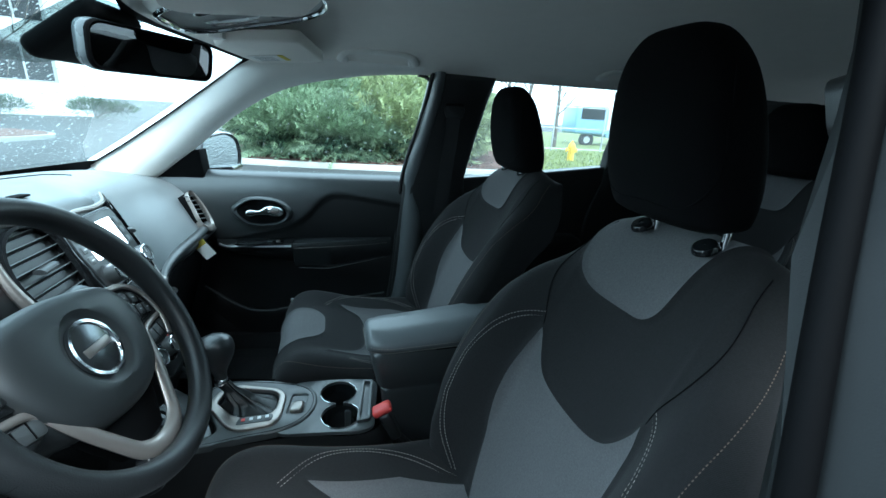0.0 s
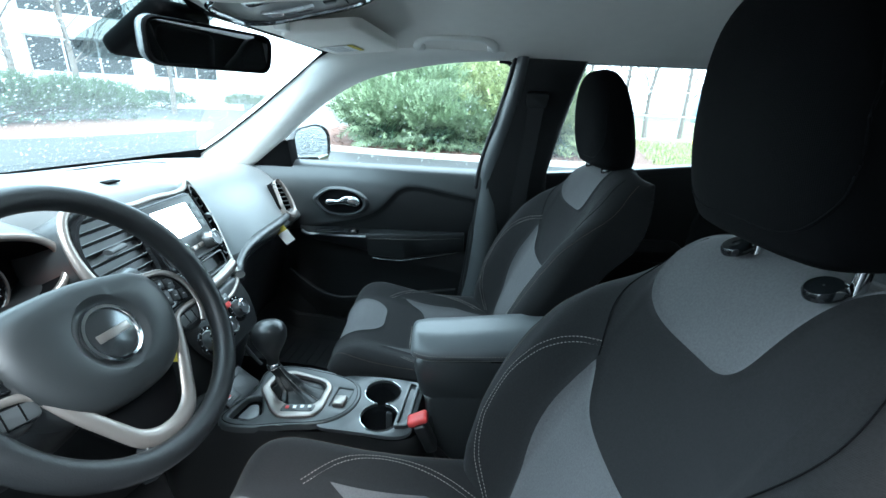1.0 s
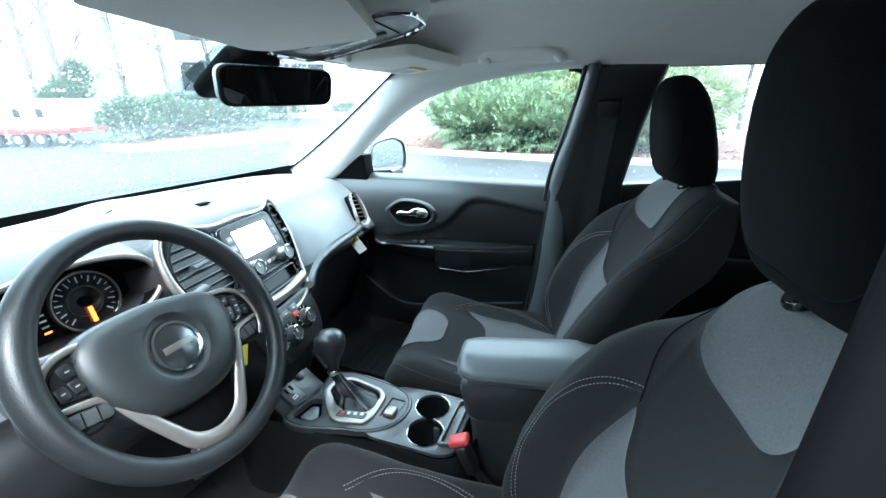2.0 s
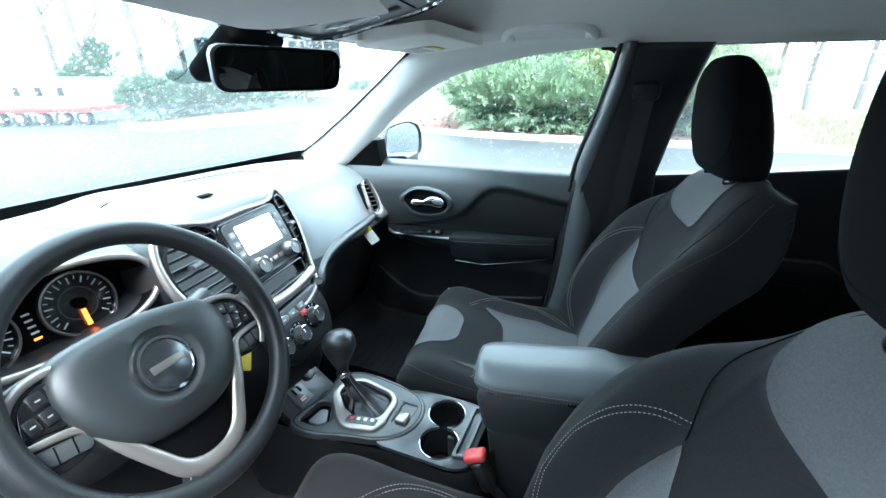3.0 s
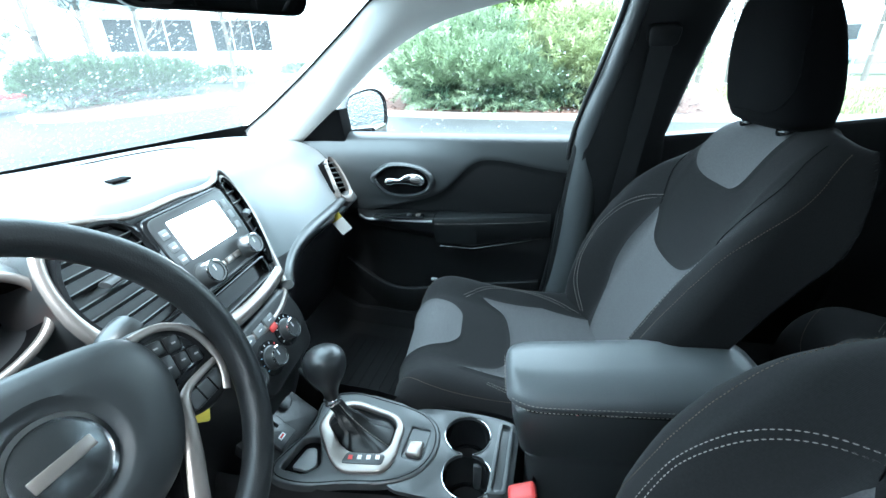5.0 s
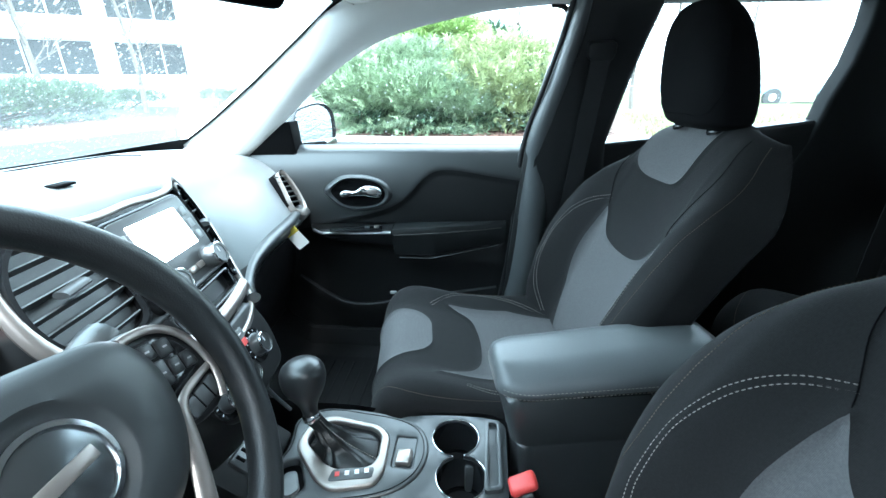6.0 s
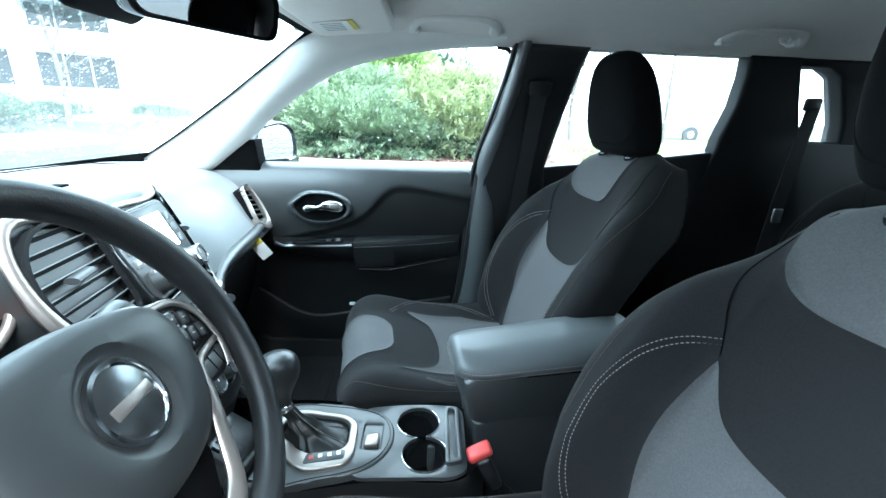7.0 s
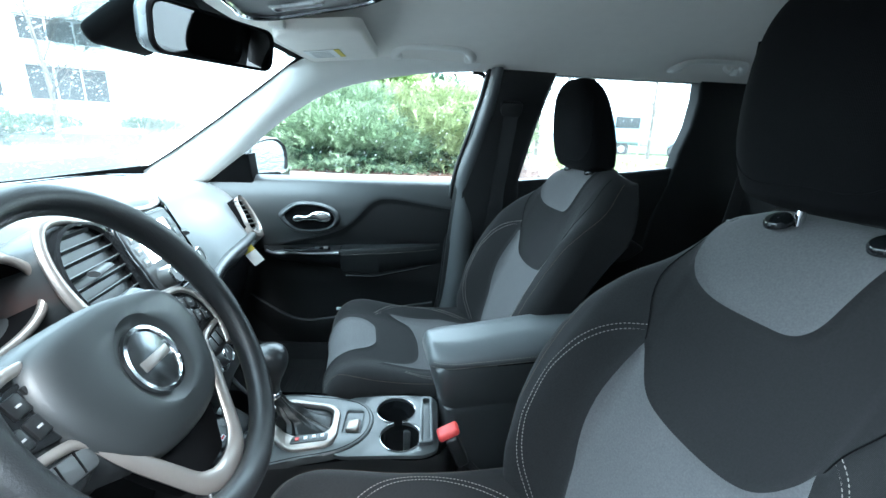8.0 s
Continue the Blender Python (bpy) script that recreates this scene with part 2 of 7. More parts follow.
def grid_mesh(name, P, mat, close_u=False, close_v=False, caps=False, smooth=True, angle=40, weld=0.0):
    """P: an array of rows of points."""
    P = np.asarray(P, float)
    a, b = P.shape[:2]
    faces = []
    for i in range(a if close_u else a - 1):
        for j in range(b if close_v else b - 1):
            i2, j2 = (i + 1) % a, (j + 1) % b
            faces.append((i * b + j, i2 * b + j, i2 * b + j2, i * b + j2))
    if caps:
        faces.append(tuple(range(b)))
        faces.append(tuple((a - 1) * b + j for j in range(b)))
    return mesh_data(name, P.reshape(-1, 3), faces, mat, smooth, angle, weld)


def tube(name, pts, r, mat, n=10, closed=False, flat=1.0, up=(0, 0, 1), caps=True):
    """A round or flattened tube along pts; r may vary along it."""
    p = np.asarray(pts, float)
    m = len(p)
    r = np.broadcast_to(np.asarray(r, float), (m,))
    if closed:
        tan = np.roll(p, -1, 0) - np.roll(p, 1, 0)
    else:
        tan = np.gradient(p, axis=0)
    tan /= np.linalg.norm(tan, axis=1)[:, None] + 1e-12
    side = np.cross(tan, up)
    bad = np.linalg.norm(side, axis=1) < 1e-4
    side[bad] = np.cross(tan[bad], (1, 0.1, 0))
    side /= np.linalg.norm(side, axis=1)[:, None]
    nor = np.cross(side, tan)
    th = np.linspace(0, 2 * np.pi, n, endpoint=False)
    P = p[:, None] + r[:, None, None] * (np.cos(th)[None, :, None] * side[:, None] + flat * np.sin(th)[None, :, None] * nor[:, None])
    return grid_mesh(name, P, mat, close_u=closed, close_v=True, caps=caps and not closed)


def place(origin, right, up):
    """A frame whose x is right and y is up; z comes towards the viewer."""
    r, u = Vector(right).normalized(), Vector(up).normalized()
    n = r.cross(u).normalized()
    u = n.cross(r)
    m = Matrix((r, u, n)).transposed().to_4x4()
    m.translation = origin
    return m


def prism(name, outline, depth, mat, m=None, bevel=0.0, seg=2, smooth=True, holes=(), angle=40, back=0.0):
    """An outline in a frame's x, y, made solid from z = -back to z = depth, its front edge rounded."""
    bm = bmesh.new()
    loops = []
    for lp in (outline, *holes):
        vs = [bm.verts.new((q[0], q[1], depth)) for q in lp]
        es = [bm.edges.new((vs[i], vs[(i + 1) % len(vs)])) for i in range(len(vs))]
        loops.append((vs, es))
    if holes:
        bmesh.ops.triangle_fill(bm, edges=[e for _, es in loops for e in es], use_beauty=True, use_dissolve=False)
    else:
        bm.faces.new(loops[0][0])
    top = list(bm.faces)
    for f in top:
        f.normal_update()
        if f.normal.z < 0:
            f.normal_flip()
    rim = [e for _, es in loops for e in es]
    ext = bmesh.ops.extrude_face_region(bm, geom=top)
    newv = [g for g in ext["geom"] if isinstance(g, bmesh.types.BMVert)]
    for v in newv:
        v.co.z = -back
    if bevel:
        rim = [e for e in bm.edges if all(abs(v.co.z - depth) < 1e-7 for v in e.verts) and len({round(f.normal.z, 2) for f in e.link_faces}) and any(all(abs(v.co.z - depth) < 1e-7 for v in f.verts) for f in e.link_faces) and any(not all(abs(v.co.z - depth) < 1e-7 for v in f.verts) for f in e.link_faces)]
        bmesh.ops.bevel(bm, geom=rim, offset=bevel, segments=seg, affect="EDGES", profile=0.5, clamp_overlap=True)
    if m is not None:
        bmesh.ops.transform(bm, matrix=m, verts=bm.verts)
    me = bpy.data.meshes.new(name)
    return finish(me, bm, mat, smooth, angle)


def block(name, size, mat, m=None, bevel=0.004, seg=2):
    """A box with rounded edges, centred on m."""
    bm = bmesh.new()
    bmesh.ops.create_cube(bm, size=1)
    for v in bm.verts:
        v.co = Vector((v.co.x * size[0], v.co.y * size[1], v.co.z * size[2]))
    if bevel:
        bmesh.ops.bevel(bm, geom=list(bm.edges), offset=min(bevel, min(size) * 0.45), segments=seg, affect="EDGES", profile=0.5)
    if m is not None:
        bmesh.ops.transform(bm, matrix=m, verts=bm.verts)
    return finish(bpy.data.meshes.new(name), bm, mat)


def lathe(name, profile, mat, m, n=32, angle=35):
    """Radius and height pairs turned round the frame's z."""
    th = np.linspace(0, 2 * np.pi, n, endpoint=False)
    P = np.array([[(r * np.cos(a), r * np.sin(a), z) for a in th] for r, z in profile])
    P = (np.c_[P.reshape(-1, 3), np.ones(P.shape[0] * n)] @ np.array(m).T)[:, :3].reshape(P.shape)
    return grid_mesh(name, P, mat, close_v=True, angle=angle)


def oval(w, h, n=32, p=2.4, cx=0.0, cy=0.0):
    """A rounded outline, w by h in half sizes."""
    out = []
    for a in np.linspace(0, 2 * np.pi, n, endpoint=False):
        c, s = np.cos(a), np.sin(a)
        out.append((cx + w * np.sign(c) * abs(c) ** (2 / p), cy + h * np.sign(s) * abs(s) ** (2 / p)))
    return out


def rounded(pts, r, seg=4):
    """A polygon with its corners rounded."""
    out, n = [], len(pts)
    for i in range(n):
        p, a, b = (np.array(pts[j % n], float) for j in (i, i - 1, i + 1))
        da, db = a - p, b - p
        la, lb = np.linalg.norm(da), np.linalg.norm(db)
        k = min(r, 0.45 * la, 0.45 * lb)
        p1, p2 = p + da / la * k, p + db / lb * k
        for t in np.linspace(0, 1, seg + 1):
            out.append(tuple((1 - t) ** 2 * p1 + 2 * t * (1 - t) * p + t * t * p2))
    return out


def to_world(m, pts):
    return np.array([m @ Vector((q[0], q[1], q[2] if len(q) > 2 else 0.0)) for q in pts])


def signed(poly, q):
    """Distance of points q to a closed outline (inside negative), and the nearest points on it."""
    a = np.asarray(poly, float)
    b = np.roll(a, -1, 0)
    best, near = np.full(len(q), 1e9), np.zeros_like(q)
    inside = np.zeros(len(q), bool)
    for p0, p1 in zip(a, b):
        d = p1 - p0
        t = np.clip(((q - p0) @ d) / (d @ d + 1e-15), 0, 1)
        c = p0 + t[:, None] * d
        e = np.linalg.norm(q - c, axis=1)
        k = e < best
        best[k], near[k] = e[k], c[k]
        cross = (p0[1] > q[:, 1]) != (p1[1] > q[:, 1])
        xx = p0[0] + (q[:, 1] - p0[1]) * (p1[0] - p0[0]) / (p1[1] - p0[1] + 1e-15)
        inside ^= cross & (q[:, 0] < xx)
    return np.where(inside, -best, best), near


def panels(surface, U, V, outlines, groove=0.003, width=0.004, puff=0.0):
    """Cuts a surface into panels along outlines in its own coordinates. Gives vertices, and the faces of the rest and of each panel."""
    uu, vv = np.meshgrid(U, V, indexing="ij")
    q = np.stack([uu.ravel(), vv.ravel()], 1)
    cell = max(np.diff(U).max(), np.diff(V).max())
    dist = np.full(len(q), 1e9)
    on = np.zeros(len(q), bool)
    for o in outlines:
        s, near = signed(o, q)
        k = np.abs(s) < 0.5 * cell
        q[k] = near[k]
        on |= k
        dist = np.minimum(dist, np.where(k, 0, np.abs(s)))
    p = surface(q[:, 0], q[:, 1])
    e = 1e-3
    nor = np.cross(surface(q[:, 0] + e, q[:, 1]) - p, surface(q[:, 0], q[:, 1] + e) - p)
    nor /= np.linalg.norm(nor, axis=1)[:, None] + 1e-12
    p = p + nor * (-groove * np.exp(-(dist / width) ** 2) + puff * (1 - np.exp(-(dist / 0.025) ** 2)))[:, None]
    nv = len(V)
    i, j = np.meshgrid(np.arange(len(U) - 1), np.arange(nv - 1), indexing="ij")
    f = np.stack([i * nv + j, (i + 1) * nv + j, (i + 1) * nv + j + 1, i * nv + j + 1], -1).reshape(-1, 4)
    cut = (on[f[:, 0]] & on[f[:, 2]])[:, None]
    f = np.concatenate([np.where(cut, f[:, [0, 1, 2]], f[:, [0, 1, 3]]), np.where(cut, f[:, [0, 2, 3]], f[:, [1, 2, 3]])])
    mid = q[f].mean(1)
    own = np.zeros(len(f), int)
    for k, o in enumerate(outlines):
        own[signed(o, mid)[0] < 0] = k + 1
    return p, [f[own == k] for k in range(len(outlines) + 1)]


def used(verts, faces):
    """The faces with the vertices that they use alone."""
    ids, inv = np.unique(np.asarray(faces).ravel(), return_inverse=True)
    return verts[ids], inv.reshape(-1, 3)


def stitches(name, line, mat, length=0.0042, gap=0.0022, r=0.0007, lift=0.0008, normals=None):
    """A row of thread stitches along a line of points."""
    p = np.asarray(line, float)
    d = np.r_[0, np.cumsum(np.linalg.norm(np.diff(p, axis=0), axis=1))]
    at = lambda t: np.array([np.interp(t, d, p[:, i]) for i in range(3)])
    verts, faces = [], []
    t = 0.0
    while t + length < d[-1]:
        a, b = at(t), at(t + length)
        k = normals[min(int(np.searchsorted(d, t)), len(p) - 1)] if normals is not None else np.array((0, 0, 1.0))
        ax = (b - a) / (np.linalg.norm(b - a) + 1e-12)
        s = np.cross(ax, k)
        s /= np.linalg.norm(s) + 1e-12
        n0 = len(verts)
        for c, sc in ((a, 0.5), (a + (b - a) * 0.5, 1.0), (b, 0.5)):
            for u, w in ((1, 0), (0.3, 1), (-0.3, 1), (-1, 0)):
                verts.append(c + s * r * u * sc + k * (lift + r * w * sc))
        for q in range(2):
            for w in range(3):
                faces.append((n0 + q * 4 + w, n0 + q * 4 + w + 1, n0 + q * 4 + w + 5, n0 + q * 4 + w + 4))
        t += length + gap
    return mesh_data(name, verts, faces, mat)


# ---- the cabin's shell ----
def side_y(x, z):
    """Inner face of the right side of the cabin: leans in towards the roof, widens to the rear."""
    return 0.70 + 0.05 * x - 0.30 * (np.maximum(z, 1.05) - 1.08)


# windscreen: a bowed sheet that rises backwards at about 31 degrees
WS_EDGE = curve_pts([(-0.735, 0.645, 1.080), (-0.680, 0.655, 1.118), (-0.618, 0.655, 1.155), (-0.50, 0.638, 1.228), (-0.41, 0.613, 1.282), (-0.30, 0.572, 1.350), (-0.206, 0.525, 1.406), (-0.150, 0.497, 1.440)], 40)
WS_EDGE[:, 1] -= np.interp(WS_EDGE[:, 0], [-0.735, -0.60, -0.35, -0.15], [0.010, 0.018, 0.020, 0.004])


def ws(q, s):
    """q: -1 at the left edge, 1 at the right; s: 0 at the foot, 1 at the header."""
    q, s = np.asarray(q, float), np.asarray(s, float)
    e = np.stack([np.interp(s * 39, np.arange(40), WS_EDGE[:, i]) for i in range(3)], -1)
    bow = (0.10 - 0.07 * s) * (1 - q * q)
    over = np.maximum(0, s - 1)
    return np.stack([e[..., 0] - bow + over * 0.5, e[..., 1] * q, e[..., 2] + 0.012 * (1 - q * q) - 0.25 * bow * (1 - s) + over * 0.12], -1)


def askew(y):
    """How far the header falls back towards the driver's side."""
    return 0.42 * (np.sqrt(np.asarray(y, float) ** 2 + 0.0025) - np.asarray(y, float)) / 2 - 0.01


windscreen = thing("windscreen", "large raked windscreen speckled with rain drops, black edge band", "windscreen", kind="structure")
yy, ss = np.meshgrid(np.linspace(-1.02, 1.02, 31), np.linspace(0, 1.06, 14), indexing="ij")
pane = part("pane", grid_mesh("pane", ws(yy, ss * (1 + np.maximum(askew(yy * 0.52), 0) * 2)), GLASS_WS), windscreen)
pane.visible_shadow = False
IN = np.array((0.003, 0, -0.005))
rows = [[ws(q, s) + IN for s in (0.0, 0.05, 0.110 + 0.040 * min(1.0, max(0.0, 0.5 - q)))] for q in np.linspace(-1, 1, 61)]
part("foot_band", grid_mesh("foot_band", rows, BLACK), windscreen, "black painted edge of the glass")
for s_ in (-1, 1):
    rows = [[ws(s_ * q, s) + IN for q in (1.02, 0.975)] for s in np.linspace(0.0, 1.02, 30)]
    part("side_band", grid_mesh("side_band", rows, BLACK), windscreen, "black painted edge of the glass")
rows = [[ws(q, s + max(float(askew(q * 0.52)), 0) * 2) + IN for s in (0.985, 1.05)] for q in np.linspace(-1, 1, 40)]
part("head_band", grid_mesh("head_band", rows, BLACK), windscreen, "black painted edge of the glass")

# dotted band round the foot of the mirror
rows = [[ws((-0.03 + 0.095 * w * min(1.0, 0.35 + 1.3 * math.sqrt(max(0.0, k)))) / 0.53, 0.74 + 0.27 * k) + IN * 0.6 for w in np.linspace(-1, 1, 9)] for k in np.linspace(0, 1, 12)]
part("dotted_band", grid_mesh("dotted_band", rows, FRIT), windscreen, "grey dotted band of the glass behind the mirror")

# A-pillars: pale trim between windscreen and front door opening
DOOR_EDGE = [(-0.57, 1.028), (-0.46, 1.108), (-0.375, 1.170), (-0.287, 1.240), (-0.19, 1.307), (-0.068, 1.368), (0.068, 1.403), (0.186, 1.423), (0.34, 1.436)]
for s_ in (1, -1):
    pillar = thing("a_pillar_trim", "smooth pale grey plastic trim of the front roof pillar", "pillar trim", kind="structure")
    outer = curve_pts([(x, side_y(x, z) - 0.005, z) for x, z in DOOR_EDGE], 40)
    inner = np.array([ws(0.99, s) + np.array((0.006, 0, -0.010)) for s in np.linspace(0.06, 1.0, 30)])
    inner = np.vstack([inner, [(-0.06, 0.535, 1.468), (0.05, 0.56, 1.485), (0.2, 0.575, 1.492), (0.34, 0.58, 1.494)]])
    inner = curve_pts(inner[::3], 40)
    P = []
    for o, i in zip(outer, inner):
        row = []
        for k in np.linspace(0, 1, 9):
            p = o + (i - o) * k
            bulge = math.sin(math.pi * k)
            row.append(p + np.array((0.018, -0.022, -0.008)) * bulge)
        row = [o + np.array((-0.01, 0.03, 0.0))] + row + [i + np.array((-0.02, 0.02, 0.02))]
        P.append(row)
    P = np.array(P)
    P[..., 1] *= s_
    part("cover", grid_mesh("cover", P, PILLAR_LIGHT, angle=70), pillar)

# headliner
def roof_z(x, y):
    crown = 0.015 + 0.075 * smooth01((x + 0.17) / 0.38) - 0.10 * smooth01((x - 1.2) / 0.9)
    return 1.44 + crown * (1 - np.abs(y / 0.605) ** 3.2)


X = np.r_[np.linspace(-0.175, 0.3, 26), np.linspace(0.35, 2.05, 35)]
Yn = np.sin(np.linspace(-np.pi / 2, np.pi / 2, 41)) * 0.5 + np.linspace(-1, 1, 41) * 0.5
P = []
for x in X:
    half = min(0.50 + max(0, x + 0.175) * 0.6, 0.598)
    P.append([(x, y * half, roof_z(x, y * half) if abs(y) < 0.999 else 1.437) for y in Yn])
P = np.array(P)
P[..., 0] += askew(P[..., 1]) * smooth01((0.7 - P[..., 0]) / 0.85)
up = P + np.array((0, 0, 0.05))
me = mesh_data("ceiling", np.vstack([P.reshape(-1, 3), up.reshape(-1, 3)]),
               [(i * 41 + j + o, (i + 1) * 41 + j + o, (i + 1) * 41 + j + 1 + o, i * 41 + j + 1 + o) for o in (0, P.size // 3) for i in range(len(X) - 1) for j in range(40)], HEADLINER)
tagged(new("ceiling", me), "pale grey cloth headliner, gently domed", "headliner", kind="structure")
# front header lip
rows = [[(-0.175 - 0.02 + 0.05 * (abs(y) / 0.55) ** 2, y, 1.462 - 0.03 * (abs(y) / 0.65) ** 2), (-0.15 + 0.05 * (abs(y) / 0.55) ** 2, y, 1.440 - 0.022 * (abs(y) / 0.65) ** 2), (-0.10, y, roof_z(-0.10, y) - 0.004), (-0.05, y, roof_z(-0.05, y) + 0.006)] for y in np.linspace(-0.55, 0.55, 31)]
rows = np.array(rows)
rows[..., 0] += askew(rows[..., 1])
tagged(new("header_trim", grid_mesh("header_trim", rows, HEADLINER, angle=80)), "pale cloth edge above the windscreen", "header trim", kind="structure")
# roof rails over the rear doors
for s_ in (1, -1):
    rows = []
    for x in np.linspace(0.30, 2.0, 40):
        y0 = side_y(min(x, 1.6), 1.44)
        rows.append([(x, s_ * (y0 + 0.03), 1.437), (x, s_ * (y0 - 0.012), 1.437), (x, s_ * (y0 - 0.024), 1.447), (x, s_ * (y0 - 0.04), 1.470), (x, s_ * 0.565, 1.492 - 0.04 * smooth01((x - 1.2) / 0.9)), (x, s_ * 0.55, 1.51 - 0.05 * smooth01((x - 1.2) / 0.9))])
    tagged(new("roof_rail_trim", grid_mesh("roof_rail_trim", rows, HEADLINER, angle=80)), "pale cloth rail along the roof edge above the doors", "roof rail", kind="structure")

# dark pillars beside the rear doors
def side_solid(name, outline, thick, mat, s_, bevel=0.012, out=0.05, inset=0.0):
    """An outline in x, z laid on the leaning side of the cabin."""
    me = prism(name, outline, thick, mat, None, bevel, 3, back=out)
    for v in me.vertices:
        x, z, d = v.co
        v.co = (x, s_ * (side_y(x, z) - inset - d), z)
    if s_ > 0:
        me.flip_normals()
    return me


B_OUT = [(0.215, 0.42), (0.262, 0.62), (0.292, 0.95), (0.305, 1.10), (0.345, 1.25), (0.375, 1.36), (0.392, 1.445), (0.60, 1.445), (0.578, 1.36), (0.555, 1.25), (0.53, 1.10), (0.54, 0.95), (0.56, 0.62), (0.58, 0.42)]
C_OUT = [(1.02, 0.42), (1.05, 0.95), (1.08, 1.10), (1.087, 1.17), (1.084, 1.21), (1.094, 1.30), (1.086, 1.386), (1.071, 1.445), (1.236, 1.445), (1.248, 1.416), (1.338, 1.240), (1.362, 1.205), (1.65, 1.20), (1.65, 0.42)]
D_OUT = [(1.51, 1.17), (1.500, 1.215), (1.480, 1.262), (1.390, 1.395), (1.340, 1.418), (1.22, 1.418), (1.22, 1.445), (2.05, 1.445), (2.12, 1.17)]
LEFT = []
for s_ in (1, -1):
    bp = thing("b_pillar", "black plastic pillar trim between the doors", "pillar trim", kind="structure")
    shift = 0.0 if s_ > 0 else 0.02
    # left cover and seal take dull materials: shade there, put into the surface
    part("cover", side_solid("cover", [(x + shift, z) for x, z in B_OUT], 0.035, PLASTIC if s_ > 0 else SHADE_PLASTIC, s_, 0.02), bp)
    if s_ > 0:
        # broad rounded front edge facing the windscreen; its daylight is a paler colour
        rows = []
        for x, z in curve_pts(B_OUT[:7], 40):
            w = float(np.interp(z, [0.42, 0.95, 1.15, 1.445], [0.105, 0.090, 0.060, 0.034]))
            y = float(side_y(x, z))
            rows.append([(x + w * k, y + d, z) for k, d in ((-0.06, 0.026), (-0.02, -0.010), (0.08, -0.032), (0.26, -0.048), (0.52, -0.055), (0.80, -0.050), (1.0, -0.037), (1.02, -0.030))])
        part("lit_edge", grid_mesh("lit_edge", rows, PILLAR_LIT_EDGE, angle=75), bp, "rounded front edge of the pillar, daylight put into its paler grey")
    seal = curve_pts([(x + shift - 0.004, s_ * (side_y(x, z) - 0.012), z) for x, z in B_OUT[:7]], 40)
    part("door_seal", tube("door_seal", seal, 0.008, RUBBER if s_ > 0 else BLACK, 10), bp, "black rubber door seal")
    cp = thing("c_pillar", "dark plastic trim behind the rear door", "pillar trim", kind="structure")
    part("cover", side_solid("cover", C_OUT, 0.02, SHADE_PLASTIC, s_, 0.012, out=0.034), cp)
    dp = thing("d_pillar", "dark plastic trim round the rear quarter window", "pillar trim", kind="structure")
    part("cover", side_solid("cover", D_OUT, 0.018, SHADE_PLASTIC, s_, 0.012), dp)
    # black window surround strip over the doors
    strip = [[(x, s_ * (side_y(x, 1.437) + dy), z) for dy, z in ((0.03, 1.445), (-0.004, 1.445), (-0.008, 1.436), (0.03, 1.436))] for x in np.linspace(0.38, 1.5, 24)]
    tagged(new("window_surround", grid_mesh("window_surround", strip, RUBBER, close_v=True)), "thin black rubber strip over the side windows", "window seal", kind="structure")
    # rear door lining
    rd = thing("door_2" if s_ > 0 else "door_3", "black plastic lining of a closed rear door", "car door", kind="structure")
    part("lining", side_solid("lining", [(0.52, 0.42), (0.50, 0.95), (0.52, 1.095), (0.8, 1.125), (1.135, 1.165), (1.13, 0.95), (1.06, 0.42)], 0.012, PLASTIC, s_, 0.012), rd)
    part("armrest", side_solid("armrest", rounded([(0.58, 0.80), (0.62, 0.875), (1.0, 0.885), (1.05, 0.85), (0.98, 0.80)], 0.02), 0.03, PLASTIC, s_, 0.012), rd)
    gl = side_solid("pane", [(0.48, 1.06), (0.55, 1.44), (1.13, 1.445), (1.15, 1.13)], 0.002, GLASS_DARK, s_, 0, out=0.002, inset=-0.03)
    w2 = part("pane", gl, rd, "rear door window glass with rain drops")
    w2.visible_shadow = False
    qw = part("pane", side_solid("pane", [(1.24, 1.16), (1.20, 1.445), (1.48, 1.445), (1.55, 1.16)], 0.002, GLASS_DARK, s_, 0, out=0.002, inset=-0.03), dp, "quarter window glass")
    qw.visible_shadow = False
    # seat belt: upper guide on the pillar, webbing down to the sill
    belt = thing("seat_belt", "black seat belt hanging from a pillar guide", "seat belt", group="front seat belts")
    gm = place((0.463, s_ * (side_y(0.46, 1.332) - 0.05), 1.332), (1, 0, 0), (0, 0.3 * -s_, 1))
    part("guide", prism("guide", rounded([(-0.03, -0.022), (0.03, -0.022), (0.034, 0.02), (-0.034, 0.02)], 0.012), 0.012, PLASTIC, gm, 0.004, back=0.014), belt, "black plastic belt guide")
    line = [(0.463, s_ * 0.590, 1.325), (0.452, s_ * 0.622, 1.15), (0.435, s_ * 0.640, 0.95), (0.415, s_ * 0.650, 0.75), (0.40, s_ * 0.655, 0.50)]
    cl = curve_pts(line, 30)
    rows = [[p + np.array((dx, s_ * dyy, 0)) for dx, dyy in ((-0.023, 0), (0.023, 0), (0.023, 0.0015), (-0.023, 0.0015))] for p in cl]
    part("webbing", grid_mesh("webbing", rows, BELT, close_v=True), belt)
    part("stop_button", block("stop_button", (0.012, 0.006, 0.014), SILVER, Matrix.Translation((0.418, s_ * 0.640, 0.90)), 0.003), belt, "small pale belt button")
    # rear belt
    rb = thing("seat_belt", "black rear seat belt running down from the pillar", "seat belt", group="rear seat belts")
